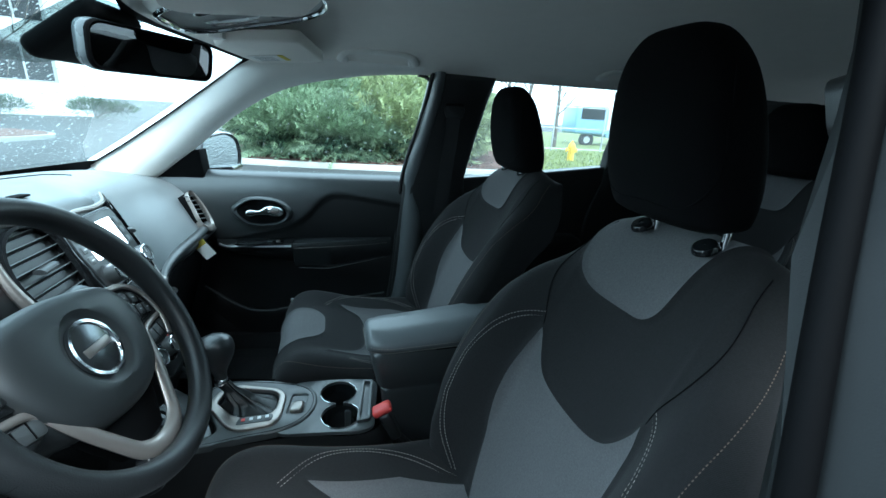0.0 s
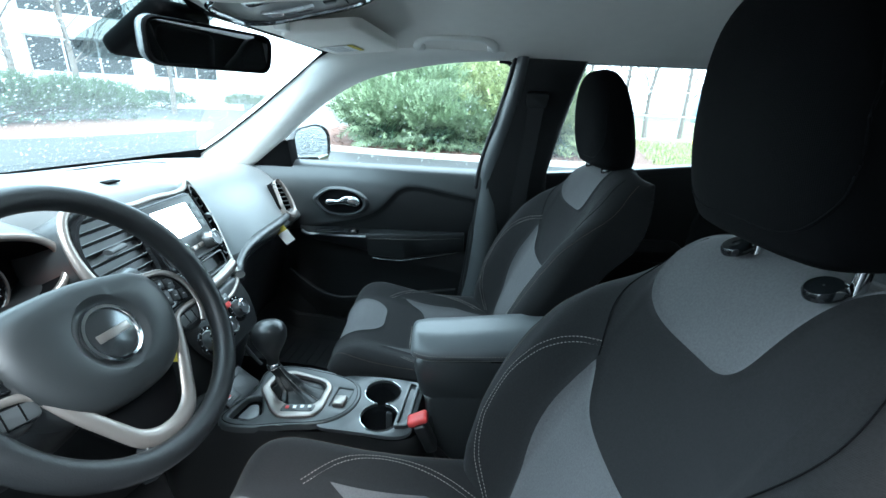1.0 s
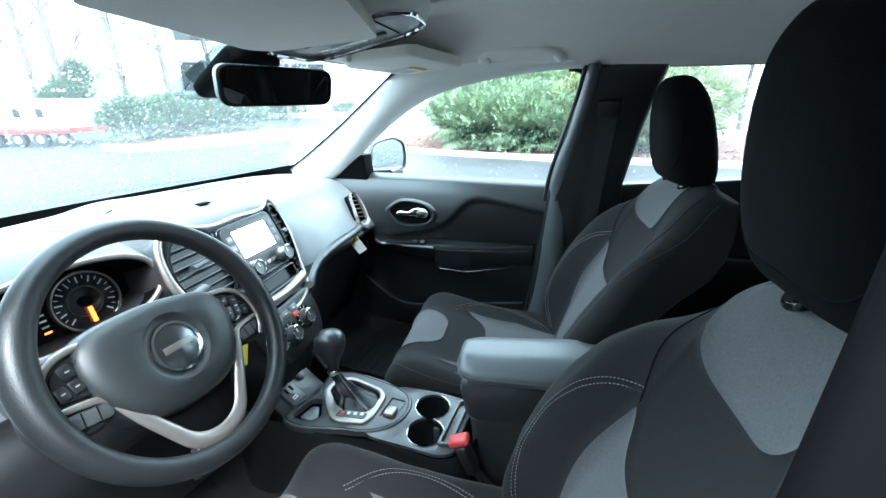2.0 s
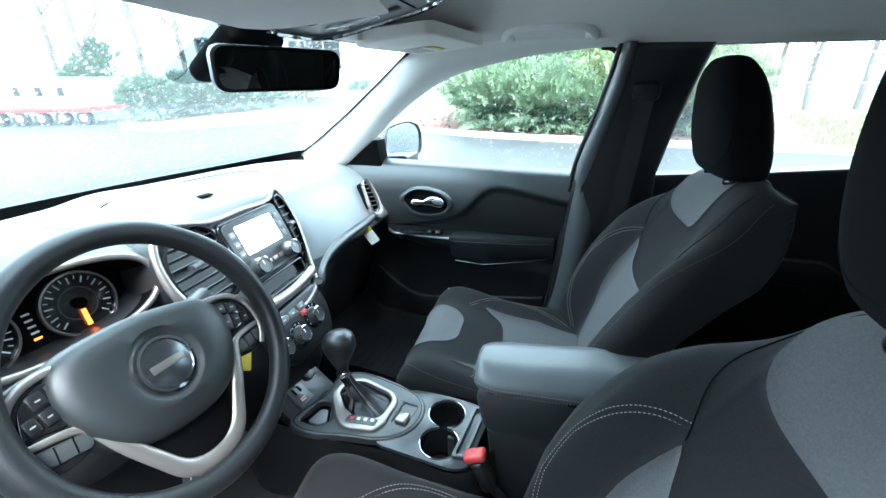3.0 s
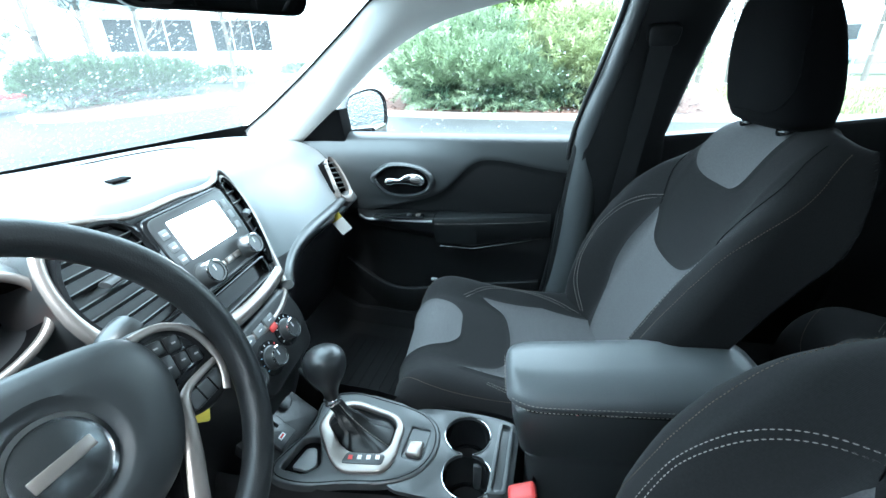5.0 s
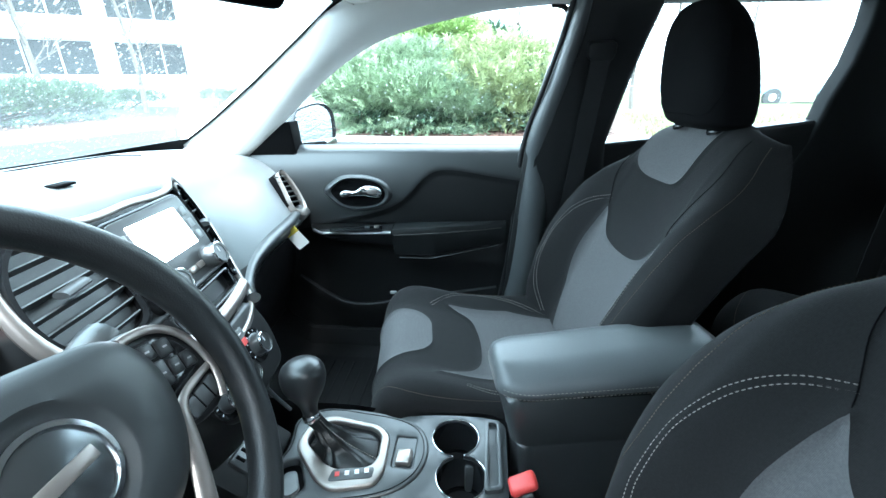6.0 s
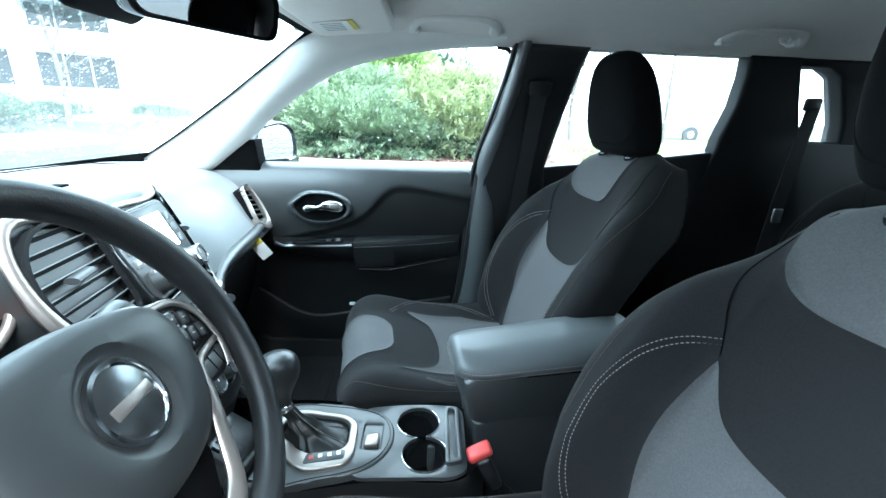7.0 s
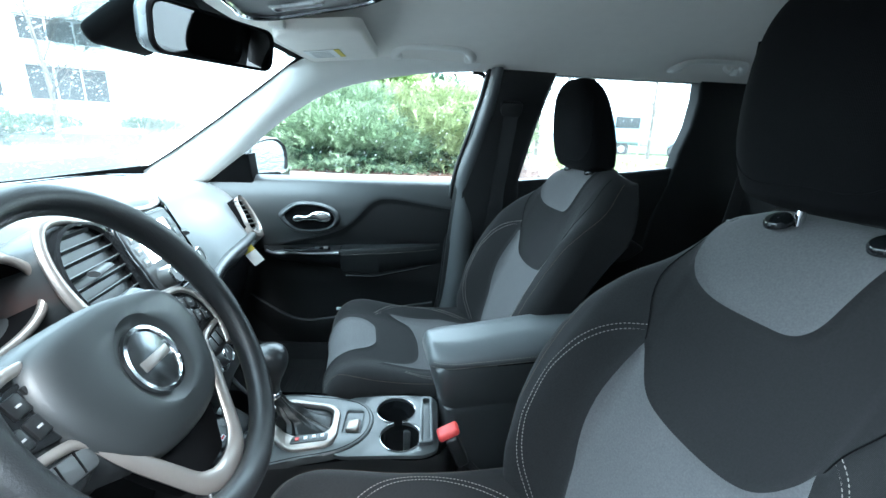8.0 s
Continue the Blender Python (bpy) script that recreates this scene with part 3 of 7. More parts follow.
    cl = curve_pts([(1.33, s_ * 0.66, 1.30), (1.28, s_ * 0.62, 1.12), (1.22, s_ * 0.565, 0.95), (1.16, s_ * 0.50, 0.78)], 20)
    rows = [[p + np.array((dx, s_ * dyy, dx * 0.2)) for dx, dyy in ((-0.023, 0), (0.023, 0), (0.023, 0.0015), (-0.023, 0.0015))] for p in cl]
    part("webbing", grid_mesh("webbing", rows, BELT, close_v=True), rb)
    part("guide", block("guide", (0.05, 0.02, 0.04), PLASTIC, Matrix.Translation((1.335, s_ * 0.672, 1.315)), 0.008), rb, "black plastic belt guide")
    if s_ < 0:
        LEFT += [bp, cp, dp, rd, belt, rb]
    part("tongue", block("tongue", (0.03, 0.008, 0.045), STEEL, Matrix.Translation((1.235, s_ * 0.572, 0.985)), 0.003), rb, "metal belt tongue")

# the cabin stands a few degrees askew to the axes: the left side turns with it
for ob in LEFT:
    ob.matrix_world = Matrix.Translation((0.5, 0, 0)) @ pose(0, 0, 0, 0, 0, 9.7) @ Matrix.Translation((-0.5, 0, 0))

# tailgate with its window
tg = thing("tailgate", "closed tailgate with dark lining and rear window", "tailgate", kind="structure")
tm = place((2.06, 0, 1.0), (0, -1, 0), (-0.25, 0, 1))
part("lining", prism("lining", [(-0.76, -0.55), (0.76, -0.55), (0.70, 0.46), (-0.70, 0.46)], 0.02, PLASTIC, tm, 0.004, holes=[rounded([(-0.60, 0.14), (0.60, 0.14), (0.52, 0.40), (-0.52, 0.40)], 0.05)], back=0.04), tg)
rw = part("pane", prism("pane", [(-0.64, 0.10), (0.64, 0.10), (0.56, 0.43), (-0.56, 0.43)], 0.002, GLASS_DARK, tm, 0, back=0.002), tg, "rear window glass")
rw.location.x += 0.045
rw.visible_shadow = False

# floor with its tunnel and sills
xs = np.linspace(-0.75, 2.05, 40)
prof = [(-0.74, 0.47), (-0.66, 0.47), (-0.64, 0.42), (-0.16, 0.41), (-0.13, 0.50), (0.09, 0.50), (0.12, 0.41), (0.64, 0.42), (0.66, 0.47), (0.76, 0.47)]
rows = [[(x, y, z + 0.35 * smooth01((-0.40 - x) / 0.3) + 0.33 * smooth01((x - 1.45) / 0.1)) for y, z in prof] for x in xs]
tagged(new("floor", grid_mesh("floor", rows, CARPET, angle=60)), "black carpeted cabin floor with a centre tunnel", "floor", kind="structure")
# firewall and undertray close the cabin towards the front
tagged(new("wall_front", grid_mesh("wall_front", [[(-0.78, y, 0.3), (-0.78, y, 1.075)] for y in np.linspace(-0.74, 0.74, 4)], BLACK)), "plain black bulkhead under the windscreen", "bulkhead", kind="structure")
fm = thing("floor_mat", "black ribbed rubber floor mat on the carpet", "floor mat")
part("mat", block("mat", (0.36, 0.40, 0.012), MAT_RUBBER, pose(-0.19, 0.36, 0.428), 0.005), fm)
for k in range(10):
    part("rib", block("rib", (0.006, 0.34, 0.003), MAT_RUBBER, pose(-0.34 + 0.033 * k, 0.36, 0.435), 0.002, 1), fm)

# front passenger door
door = thing("door_1", "closed front passenger door with dark two-tone lining", "car door", kind="structure")
WAVE = curve_pts([(-0.60, 0.80), (-0.46, 0.815), (-0.35, 0.836), (-0.22, 0.868), (-0.10, 0.903), (-0.045, 0.935), (0.0, 0.983), (0.045, 1.016), (0.09, 1.020), (0.16, 1.010), (0.274, 0.991), (0.40, 0.975)], 60)


def door_face(x, z):
    base = 0.692 + 0.055 * (x + 0.4)
    drop = spline([0.40, 0.55, 0.72, 0.80, 0.86, 0.95, 1.03, 1.068, 1.082, 1.09], [-0.02, -0.008, 0.0, -0.012, -0.030, -0.040, -0.030, -0.012, 0.002, 0.02], z)
    wz = np.interp(x, WAVE[:, 0], WAVE[:, 1])
    sink = 0.014 * smooth01((wz - z) / 0.018 + 0.15) * smooth01((z - 0.70) / 0.1)
    return np.stack([x, base + drop + sink, z], -1)


upper = [(-0.62, 1.12)] + [tuple(q) for q in WAVE] + [(0.42, 1.12)]
v_, f_ = panels(door_face, np.linspace(-0.58, 0.32, 130), np.linspace(0.42, 1.09, 110), [upper], groove=0.005, width=0.006)
part("lower_lining", mesh_data("lower_lining", *used(v_, f_[0]), PLASTIC), door, "near-black moulded lower lining")
part("upper_lining", mesh_data("upper_lining", *used(v_, f_[1]), DOOR_PAD), door, "charcoal soft upper lining")
# sill strip where the glass goes down
part("window_seal", tube("window_seal", [(x, 0.692 + 0.055 * (x + 0.4) + 0.022, 1.086) for x in np.linspace(-0.42, 0.31, 12)], 0.005, PLASTIC, 8), door, "black rubber window seal")
gl = side_solid("pane", [(-0.60, 1.02)] + [(x, z + 0.012) for x, z in DOOR_EDGE[1:]] + [(0.41, 1.45), (0.33, 1.07), (-0.4, 1.06)], 0.002, GLASS, 1, 0, out=0.002, inset=-0.03)
dg = part("pane", gl, door, "closed side window glass with rain drops")
dg.visible_shadow = False
# black frame round the glass
loop = [(x, side_y(x, z) + 0.018, z) for x, z in DOOR_EDGE[-1:]] + [(0.372, side_y(0.37, 1.43) + 0.018, 1.430), (0.388, side_y(0.38, 1.40) + 0.018, 1.405), (0.368, side_y(0.36, 1.33) + 0.014, 1.33), (0.34, side_y(0.34, 1.24) + 0.014, 1.24), (0.304, side_y(0.3, 1.09) + 0.014, 1.085)]
part("window_frame", tube("window_frame", curve_pts(loop, 80), 0.0065, RUBBER, 8), door, "black rubber window frame")
rear_frame = [[(x + dx, side_y(x, z) + dy, z) for dx, dy in ((-0.008, 0.03), (-0.006, -0.004), (0.016, -0.010), (0.03, 0.02))] for x, z in ((0.300, 1.06), (0.304, 1.09), (0.325, 1.17), (0.345, 1.25), (0.362, 1.32), (0.376, 1.38), (0.385, 1.43))]
part("rear_frame", grid_mesh("rear_frame", rear_frame, DOOR_PAD, angle=70), door, "dark door frame behind the glass")
# sail panel in front of the glass
part("sail_panel", side_solid("sail_panel", [(-0.585, 1.03), (-0.50, 1.088), (-0.42, 1.145), (-0.395, 1.160), (-0.372, 1.162), (-0.375, 1.07), (-0.39, 1.045)], 0.006, BLACK, 1, 0.004), door, "black triangular mirror panel")
# armrest: pull shelf in front, padded rest behind
def arm_row(x, top, low, out):
    b = door_face(np.array(x), np.array(top))[1]
    return [(x, b + 0.012, top + 0.002), (x, b - out * 0.55, top + 0.004), (x, b - out * 0.92, top), (x, b - out, top - 0.010), (x, b - out * 0.96, top - 0.022), (x, b - out * 0.72, low + 0.012), (x, b - out * 0.3, low), (x, b + 0.012, low)]


out_at = lambda x: float(np.interp(x, [-0.36, -0.30, -0.20, -0.085, 0.05, 0.18, 0.262], [0.0, 0.06, 0.072, 0.066, 0.052, 0.03, 0.004]))
rows = [arm_row(x, 0.848, float(np.interp(x, [-0.36, -0.28, -0.085], [0.835, 0.80, 0.765])), out_at(x)) for x in np.linspace(-0.35, -0.088, 20)]
part("pull_shelf", grid_mesh("pull_shelf", rows, PLASTIC, angle=50), door, "dark switch shelf of the armrest")
rows = [arm_row(x, 0.850 + 0.02 * (x + 0.08), float(np.interp(x, [-0.085, 0.03, 0.26], [0.752, 0.745, 0.785])), out_at(x) + 0.002) for x in np.linspace(-0.085, 0.262, 26)]
rest = part("armrest", grid_mesh("armrest", rows, ARM_PAD, caps=True, angle=50), door, "padded black armrest with a stitched edge")
ln = np.array([(x, door_face(np.array(x), np.array(0.85))[1] - (out_at(x) + 0.002) * 0.985, 0.846 + 0.02 * (x + 0.08) - 0.013) for x in np.linspace(-0.08, 0.25, 60)])
part("stitching", stitches("stitching", ln, THREAD, normals=np.tile((0, -1.0, 0), (60, 1)), lift=0.002), rest)
trim = curve_pts([(x, door_face(np.array(x), np.array(0.848))[1] - out_at(x) - 0.001, 0.840) for x in np.linspace(-0.335, -0.09, 12)], 30)
part("shelf_trim", tube("shelf_trim", trim, 0.0045, STEEL, 8), door, "satin grey strip along the shelf")
low_at = lambda x: float(np.interp(x, [-0.085, 0.03, 0.26], [0.752, 0.745, 0.785]))
trim = [np.array(arm_row(x, 0.850 + 0.02 * (x + 0.08), low_at(x), out_at(x) + 0.002)[5]) + np.array((0, -0.003, -0.010)) for x in np.linspace(-0.07, 0.24, 30)]
part("pocket_trim", tube("pocket_trim", trim, 0.0020, BADGE, 6), door, "thin grey strip under the armrest")
# window switch
sm = place((-0.17, 0.622, 0.853), (1, 0.2, 0), (0, 1, 0))
sw = part("switch_plate", prism("switch_plate", rounded([(-0.10, -0.016), (0.055, -0.016), (0.055, 0.016), (-0.10, 0.016)], 0.006), 0.004, GLOSS, sm, 0.001), door, "black window switch plate")
for dx in (0.01, 0.038):
    part("switch", block("switch", (0.014, 0.02, 0.008), SILVER if dx > 0.02 else PLASTIC_GREY, sm @ pose(dx, 0, 0.006), 0.003), sw)
# inner door handle in its oval bowl
hy = lambda x, z: float(door_face(np.array(x), np.array(z))[1])
hm = place((-0.185, hy(-0.185, 0.957) - 0.008, 0.957), (1, 0.07, 0), (0, 0.05, 1))
rim_o = curve_pts([(-0.100, 0.004), (-0.082, 0.026), (-0.052, 0.045), (-0.012, 0.050), (0.045, 0.042), (0.080, 0.022), (0.092, -0.004), (0.078, -0.030), (0.040, -0.046), (-0.020, -0.050), (-0.060, -0.040), (-0.088, -0.016)], 48, True)
rows = [to_world(hm, [(x * k, y * k, d) for x, y in rim_o]) for k, d in ((1.09, -0.008), (1.0, 0.007), (0.93, 0.009), (0.86, 0.004), (0.84, -0.006), (0.80, -0.012), (0.5, -0.013), (0.02, -0.013))]
bowl = part("handle_bezel", grid_mesh("handle_bezel", rows, DOOR_PAD, close_v=True, angle=60), door, "dark oval bowl round the handle")
rows = [to_world(hm, [(x * k, y * k, d) for x, y in rim_o]) for k, d in ((0.87, 0.0025), (0.80, -0.001), (0.4, -0.002), (0.01, -0.002))]
part("bowl_liner", grid_mesh("bowl_liner", rows, BLACK, close_v=True), bowl, "black bowl liner")
lev = [(-0.058, -0.006), (-0.054, 0.004), (-0.01, 0.008), (0.012, 0.020), (0.045, 0.022), (0.066, 0.012), (0.070, 0.0), (0.064, -0.010), (0.03, -0.010), (0.0, -0.007), (-0.03, -0.010), (-0.052, -0.012)]
hd = part("handle", prism("handle", curve_pts(lev, 40, True), 0.016, CHROME, hm, 0.006, 3, back=0.006), door, "polished chrome door handle")
part("lock_lever", prism("lock_lever", oval(0.016, 0.009, 20, cx=0.042, cy=0.006), 0.020, SILVER, hm, 0.003), hd, "small lock lever")
# map pocket lip with a bottle space below
lip = curve_pts([(-0.42, hy(-0.42, 0.66) - 0.008, 0.66), (-0.33, hy(-0.33, 0.60) - 0.016, 0.60), (-0.25, hy(-0.25, 0.57) - 0.024, 0.568), (-0.13, hy(-0.13, 0.572) - 0.026, 0.574), (0.05, hy(0.05, 0.60) - 0.022, 0.60), (0.24, hy(0.2, 0.62) - 0.012, 0.625)], 40)
rows = [[p + np.array((0, 0.012, 0.002)), p + np.array((0, -0.004, 0.003)), p + np.array((0, -0.007, -0.004)), p + np.array((0, -0.002, -0.05)), p + np.array((0, 0.012, -0.14))] for p in lip]
part("map_pocket", grid_mesh("map_pocket", rows, PLASTIC, angle=50), door, "moulded black map pocket")
part("pocket_lip", tube("pocket_lip", lip + np.array((0, -0.004, 0.003)), 0.0022, PLASTIC_GREY, 6), door, "thin grey pocket edge")
part("courtesy_lamp", block("courtesy_lamp", (0.022, 0.010, 0.010), WHITE_INK, pose(-0.105, hy(-0.1, 0.60) - 0.018, 0.606), 0.003), door, "small clear courtesy lamp")
rows = [[(x, 0.78 + 0.05 * x, z) for z in (0.30, 0.70, 1.06)] for x in (-0.6, -0.2, 0.3)]
part("outer_skin", grid_mesh("outer_skin", rows, BODY_PAINT), door, "dark outer door skin")

# exterior mirror on the passenger door
em = thing("side_mirror", "black exterior mirror wet with rain on the passenger door", "wing mirror")
mm = place((-0.405, 0.905, 1.125), (0.45, 0.89, 0), (0, 0, 1))
shape = [(-0.085, -0.060), (-0.06, -0.075), (0.05, -0.075), (0.088, -0.05), (0.095, 0.0), (0.085, 0.05), (0.05, 0.075), (-0.03, 0.072), (-0.075, 0.055), (-0.088, 0.0)]
so = curve_pts(shape, 40, True)
rows = [to_world(mm, [(x * k, y * k, d) for x, y in so]) for k, d in ((0.90, 0.006), (0.99, 0.012), (1.03, 0.004), (1.04, -0.02), (0.98, -0.06), (0.8, -0.095), (0.4, -0.115), (0.02, -0.12))]
part("shell", grid_mesh("shell", rows, BODY_PAINT, close_v=True), em)
part("mirror_glass", prism("mirror_glass", [(x * 0.92, y * 0.92) for x, y in so], 0.004, MIRROR_WET, mm), em, "wet mirror glass")
part("arm", prism("arm", rounded([(-0.62, 1.045), (-0.40, 1.045), (-0.40, 1.10), (-0.60, 1.08)], 0.01), 0.10, BODY_PAINT, Matrix(((1, 0, 0, 0.10), (0, 0, 1, 0.74), (0, 1, 0, 0.0), (0, 0, 0, 1))), 0.01), em)

# added, unseen wall: blocks skylight through the open driver's doorway
tagged(new("blocking_wall_left", block("blocking_wall_left", (7.0, 0.15, 2.6), WALL_DARK, pose(0.9, -2.1, 1.29), 0.01)), "plain dark wall, added out of view to block light from the left", "wall", kind="structure")


# ---- seats ----
PATCH = curve_pts([(0.150, 1.225), (0.144, 1.17), (0.136, 1.125), (0.122, 1.090), (0.098, 1.066), (0.045, 1.053), (0.0, 1.052), (-0.026, 1.056), (-0.042, 1.070), (-0.053, 1.100), (-0.063, 1.140), (-0.080, 1.185), (-0.100, 1.225)], 70)
INSERT = np.vstack([curve_pts([(-0.128, 0.968), (-0.112, 0.938), (-0.086, 0.908), (-0.05, 0.895), (0.0, 0.891), (0.05, 0.895), (0.086, 0.908), (0.112, 0.938), (0.128, 0.968)], 50),
                    curve_pts([(0.136, 0.935), (0.142, 0.88), (0.134, 0.79), (0.100, 0.69), (0.07, 0.60)], 20), curve_pts([(-0.07, 0.60), (-0.100, 0.69), (-0.134, 0.79), (-0.142, 0.88), (-0.136, 0.935)], 20)])
CUSH_PATCH = rounded([(-0.106, -0.20), (-0.106, -0.01), (-0.084, 0.050), (-0.050, 0.074), (0.050, 0.074), (0.084, 0.050), (0.106, -0.01), (0.106, -0.20)], 0.02)
CUSH_INSERT = np.vstack([curve_pts([(-0.158, 0.085), (-0.140, 0.125), (-0.107, 0.172), (-0.05, 0.188), (0.0, 0.191), (0.05, 0.188), (0.107, 0.172), (0.134, 0.140), (0.150, 0.118)], 40), [(0.152, 0.28), (0.11, 0.43), (0.10, 0.50), (-0.10, 0.50), (-0.11, 0.43), (-0.152, 0.28)]])
YAW = radians(8)


def lateral(w, hw, r, T):
    """Across a cushion: straight, then round the edge, then down the side. Gives the place across and the depth."""
    a = np.abs(w)
    th = np.clip((a - (hw - r)) / r, 0, np.pi / 2)
    u = np.where(a < hw - r, a, hw - r + r * np.sin(th))
    d = r * (1 - np.cos(th)) + np.maximum(0, a - (hw - r) - r * np.pi / 2)
    return np.sign(w) * u, np.minimum(d, T)


def back_surface(w, v):
    k = [0.60, 0.66, 0.74, 0.85, 0.94, 1.00, 1.06, 1.12, 1.16, 1.19, 1.22, 1.26, 1.30]
    x = spline(k, [0.395, 0.408, 0.440, 0.488, 0.536, 0.565, 0.592, 0.616, 0.638, 0.658, 0.680, 0.700, 0.708], v)
    z = spline(k, [0.60, 0.66, 0.74, 0.85, 0.94, 1.00, 1.06, 1.12, 1.160, 1.179, 1.178, 1.146, 1.09], v)
    hw = spline([0.60, 0.70, 0.80, 0.88, 0.95, 1.02, 1.08, 1.14, 1.19, 1.24, 1.30], [0.215, 0.245, 0.267, 0.276, 0.268, 0.243, 0.210, 0.183, 0.157, 0.134, 0.123], v)
    T = np.interp(v, [0.6, 0.90, 0.98, 1.04, 1.08, 1.12, 1.16, 1.20, 1.25, 1.30], [0.120, 0.126, 0.135, 0.138, 0.132, 0.115, 0.088, 0.050, 0.018, 0.003])
    u, d = lateral(w, hw, 0.045, T)
    bol = np.interp(v, [0.60, 0.70, 0.78, 0.86, 0.93, 0.98, 1.03, 1.08, 1.14, 1.3], [0.045, 0.070, 0.080, 0.078, 0.070, 0.056, 0.036, 0.018, 0.005, 0.0])
    lift = bol * smooth01((np.abs(u) - 0.118) / 0.09)
    fall = 0.03 * smooth01((np.abs(u) - 0.075) / 0.12) * smooth01((v - 1.03) / 0.13)
    dish = np.minimum(np.abs(u) / 0.13, 1.0) ** 2 * np.interp(v, [0.6, 0.85, 0.94, 1.0, 1.08, 1.15, 1.2], [0.006, 0.010, 0.018, 0.028, 0.026, 0.016, 0.0])
    return np.stack([x + d * 0.95 - lift * 0.93 - dish, u, z - d * 0.22 + lift * 0.30 - fall], -1)


def cushion_surface(w, v):
    k = [-0.20, -0.16, -0.12, -0.08, -0.04, 0.0, 0.06, 0.16, 0.30, 0.46]
    x = spline(k, [-0.050, -0.062, -0.070, -0.068, -0.047, -0.012, 0.052, 0.155, 0.30, 0.46], v)
    z = spline(k, [0.50, 0.54, 0.58, 0.628, 0.675, 0.700, 0.696, 0.664, 0.644, 0.642], v)
    hw = np.interp(v, [-0.2, 0.0, 0.2, 0.46], [0.225, 0.240, 0.252, 0.245])
    u, d = lateral(w, hw, 0.05, 0.13)
    d = d * np.interp(v, [-0.2, -0.08, 0.0], [0.15, 0.5, 1.0])
    lift = 0.030 * smooth01((np.abs(u) - 0.12) / 0.09) * np.interp(v, [-0.1, 0.04, 0.4], [0.0, 0.7, 1.15])
    return np.stack([x + 0.0 * d, u, np.maximum(z - d + lift, 0.50)], -1)


def along(surface, pts, n, at, s_, off=0.0):
    """A line on a seat's surface, with its outward normals, in the world."""
    q = curve_pts(pts, n)
    if off:
        t = np.gradient(q, axis=0)
        t /= np.linalg.norm(t, axis=1)[:, None]
        q = q + off * np.stack([-t[:, 1], t[:, 0]], 1)
    p = surface(q[:, 0], q[:, 1])
    e = 1e-3
    nor = np.cross(surface(q[:, 0] + e, q[:, 1]) - p, surface(q[:, 0], q[:, 1] + e) - p)
    nor /= np.linalg.norm(nor, axis=1)[:, None] + 1e-9
    return p * np.array((1, s_, 1)) + np.array(at), nor * np.array((1, s_, 1))


def build_seat(name, label, at, group, fine=1.0, guides=True, tall=1.03, slim=1.0, raised=0.0, ahead=0.0, aside=0.0):
    """A cloth bucket seat; at shifts it in the cabin."""
    at = np.array(at, float)
    seat = thing(name, label, "car seat", group, at=(at[0] + 0.25, at[1], 0.43 + at[2]))
    n = lambda k: int(k * fine)
    # backrest
    v, f = panels(back_surface, np.linspace(-0.36, 0.36, n(150)), np.linspace(0.60, 1.30, n(140)), [PATCH, INSERT], groove=0.0035, width=0.0045, puff=0.002)
    v = v + at
    back = part("backrest", mesh_data("backrest", *used(v, f[0]), CLOTH, weld=0.0003), seat, "charcoal cloth backrest with side bolsters")
    part("shoulder_panel", mesh_data("shoulder_panel", *used(v, f[1]), CLOTH_LIGHT, weld=0.0003), back, "grey cloth panel below the headrest")
    part("insert", mesh_data("insert", *used(v, f[2]), CLOTH_LIGHT, weld=0.0003), back, "grey V-shaped cloth insert")
    ends = back_surface(np.array([-0.36, 0.36] * 30), np.repeat(np.linspace(0.60, 1.30, 30), 2)).reshape(30, 2, 3) + at
    rows = []
    for q_, (a, b) in enumerate(ends):
        rows.append([a + (b - a) * t + np.array((0.03 * (1 - (q_ / 29) ** 4) * math.sin(math.pi * t) ** 0.8, 0, 0)) for t in np.linspace(0, 1, 13)])
    part("back_shell", grid_mesh("back_shell", rows, PLASTIC), seat, "dark rear shell of the backrest")
    for s_ in (1, -1):
        line = [(0.134, 0.994), (0.158, 0.980), (0.182, 0.952), (0.200, 0.905), (0.208, 0.86), (0.206, 0.81), (0.195, 0.74), (0.172, 0.685), (0.150, 0.65)]
        for off in (0.0, -0.0075):
            p, k = along(back_surface, [(s_ * a, b) for a, b in line], 90, at, 1, off * s_)
            part("stitching", stitches("stitching", p, THREAD, normals=k), back, "pale double stitching")
        edge = [(0.165, 1.185), (0.208, 1.11), (0.226, 1.04), (0.232, 0.96), (0.232, 0.87), (0.230, 0.80), (0.238, 0.72), (0.235, 0.65)]
        p, k = along(back_surface, [(s_ * a, b) for a, b in edge], 90, at, 1)
        part("stitching", stitches("stitching", p, THREAD_TAN, normals=k, length=0.003, gap=0.002), back, "tan edge stitching")
        # seams of the shoulder and the bolster
        line = [(0.128, 0.968), (0.134, 0.994), (0.150, 1.03), (0.160, 1.07), (0.158, 1.11), (0.146, 1.15), (0.136, 1.18)]
        p, k = along(back_surface, [(s_ * a, b) for a, b in line], 30, at, 1)
        part("seam", tube("seam", p - k * 0.0001, 0.0008, CLOTH_HEAD, 6), back)
    # cushion
    v, f = panels(cushion_surface, np.linspace(-0.36, 0.36, n(130)), np.linspace(-0.20, 0.46, n(120)), [CUSH_PATCH, CUSH_INSERT], groove=0.0035, width=0.0045, puff=0.002)
    v = v + at
    cush = part("cushion", mesh_data("cushion", *used(v, f[0]), CLOTH, weld=0.0003), seat, "charcoal cloth seat cushion")
    part("front_patch", mesh_data("front_patch", *used(v, f[1]), CLOTH_LIGHT, weld=0.0003), cush, "grey cloth patch at the front edge")
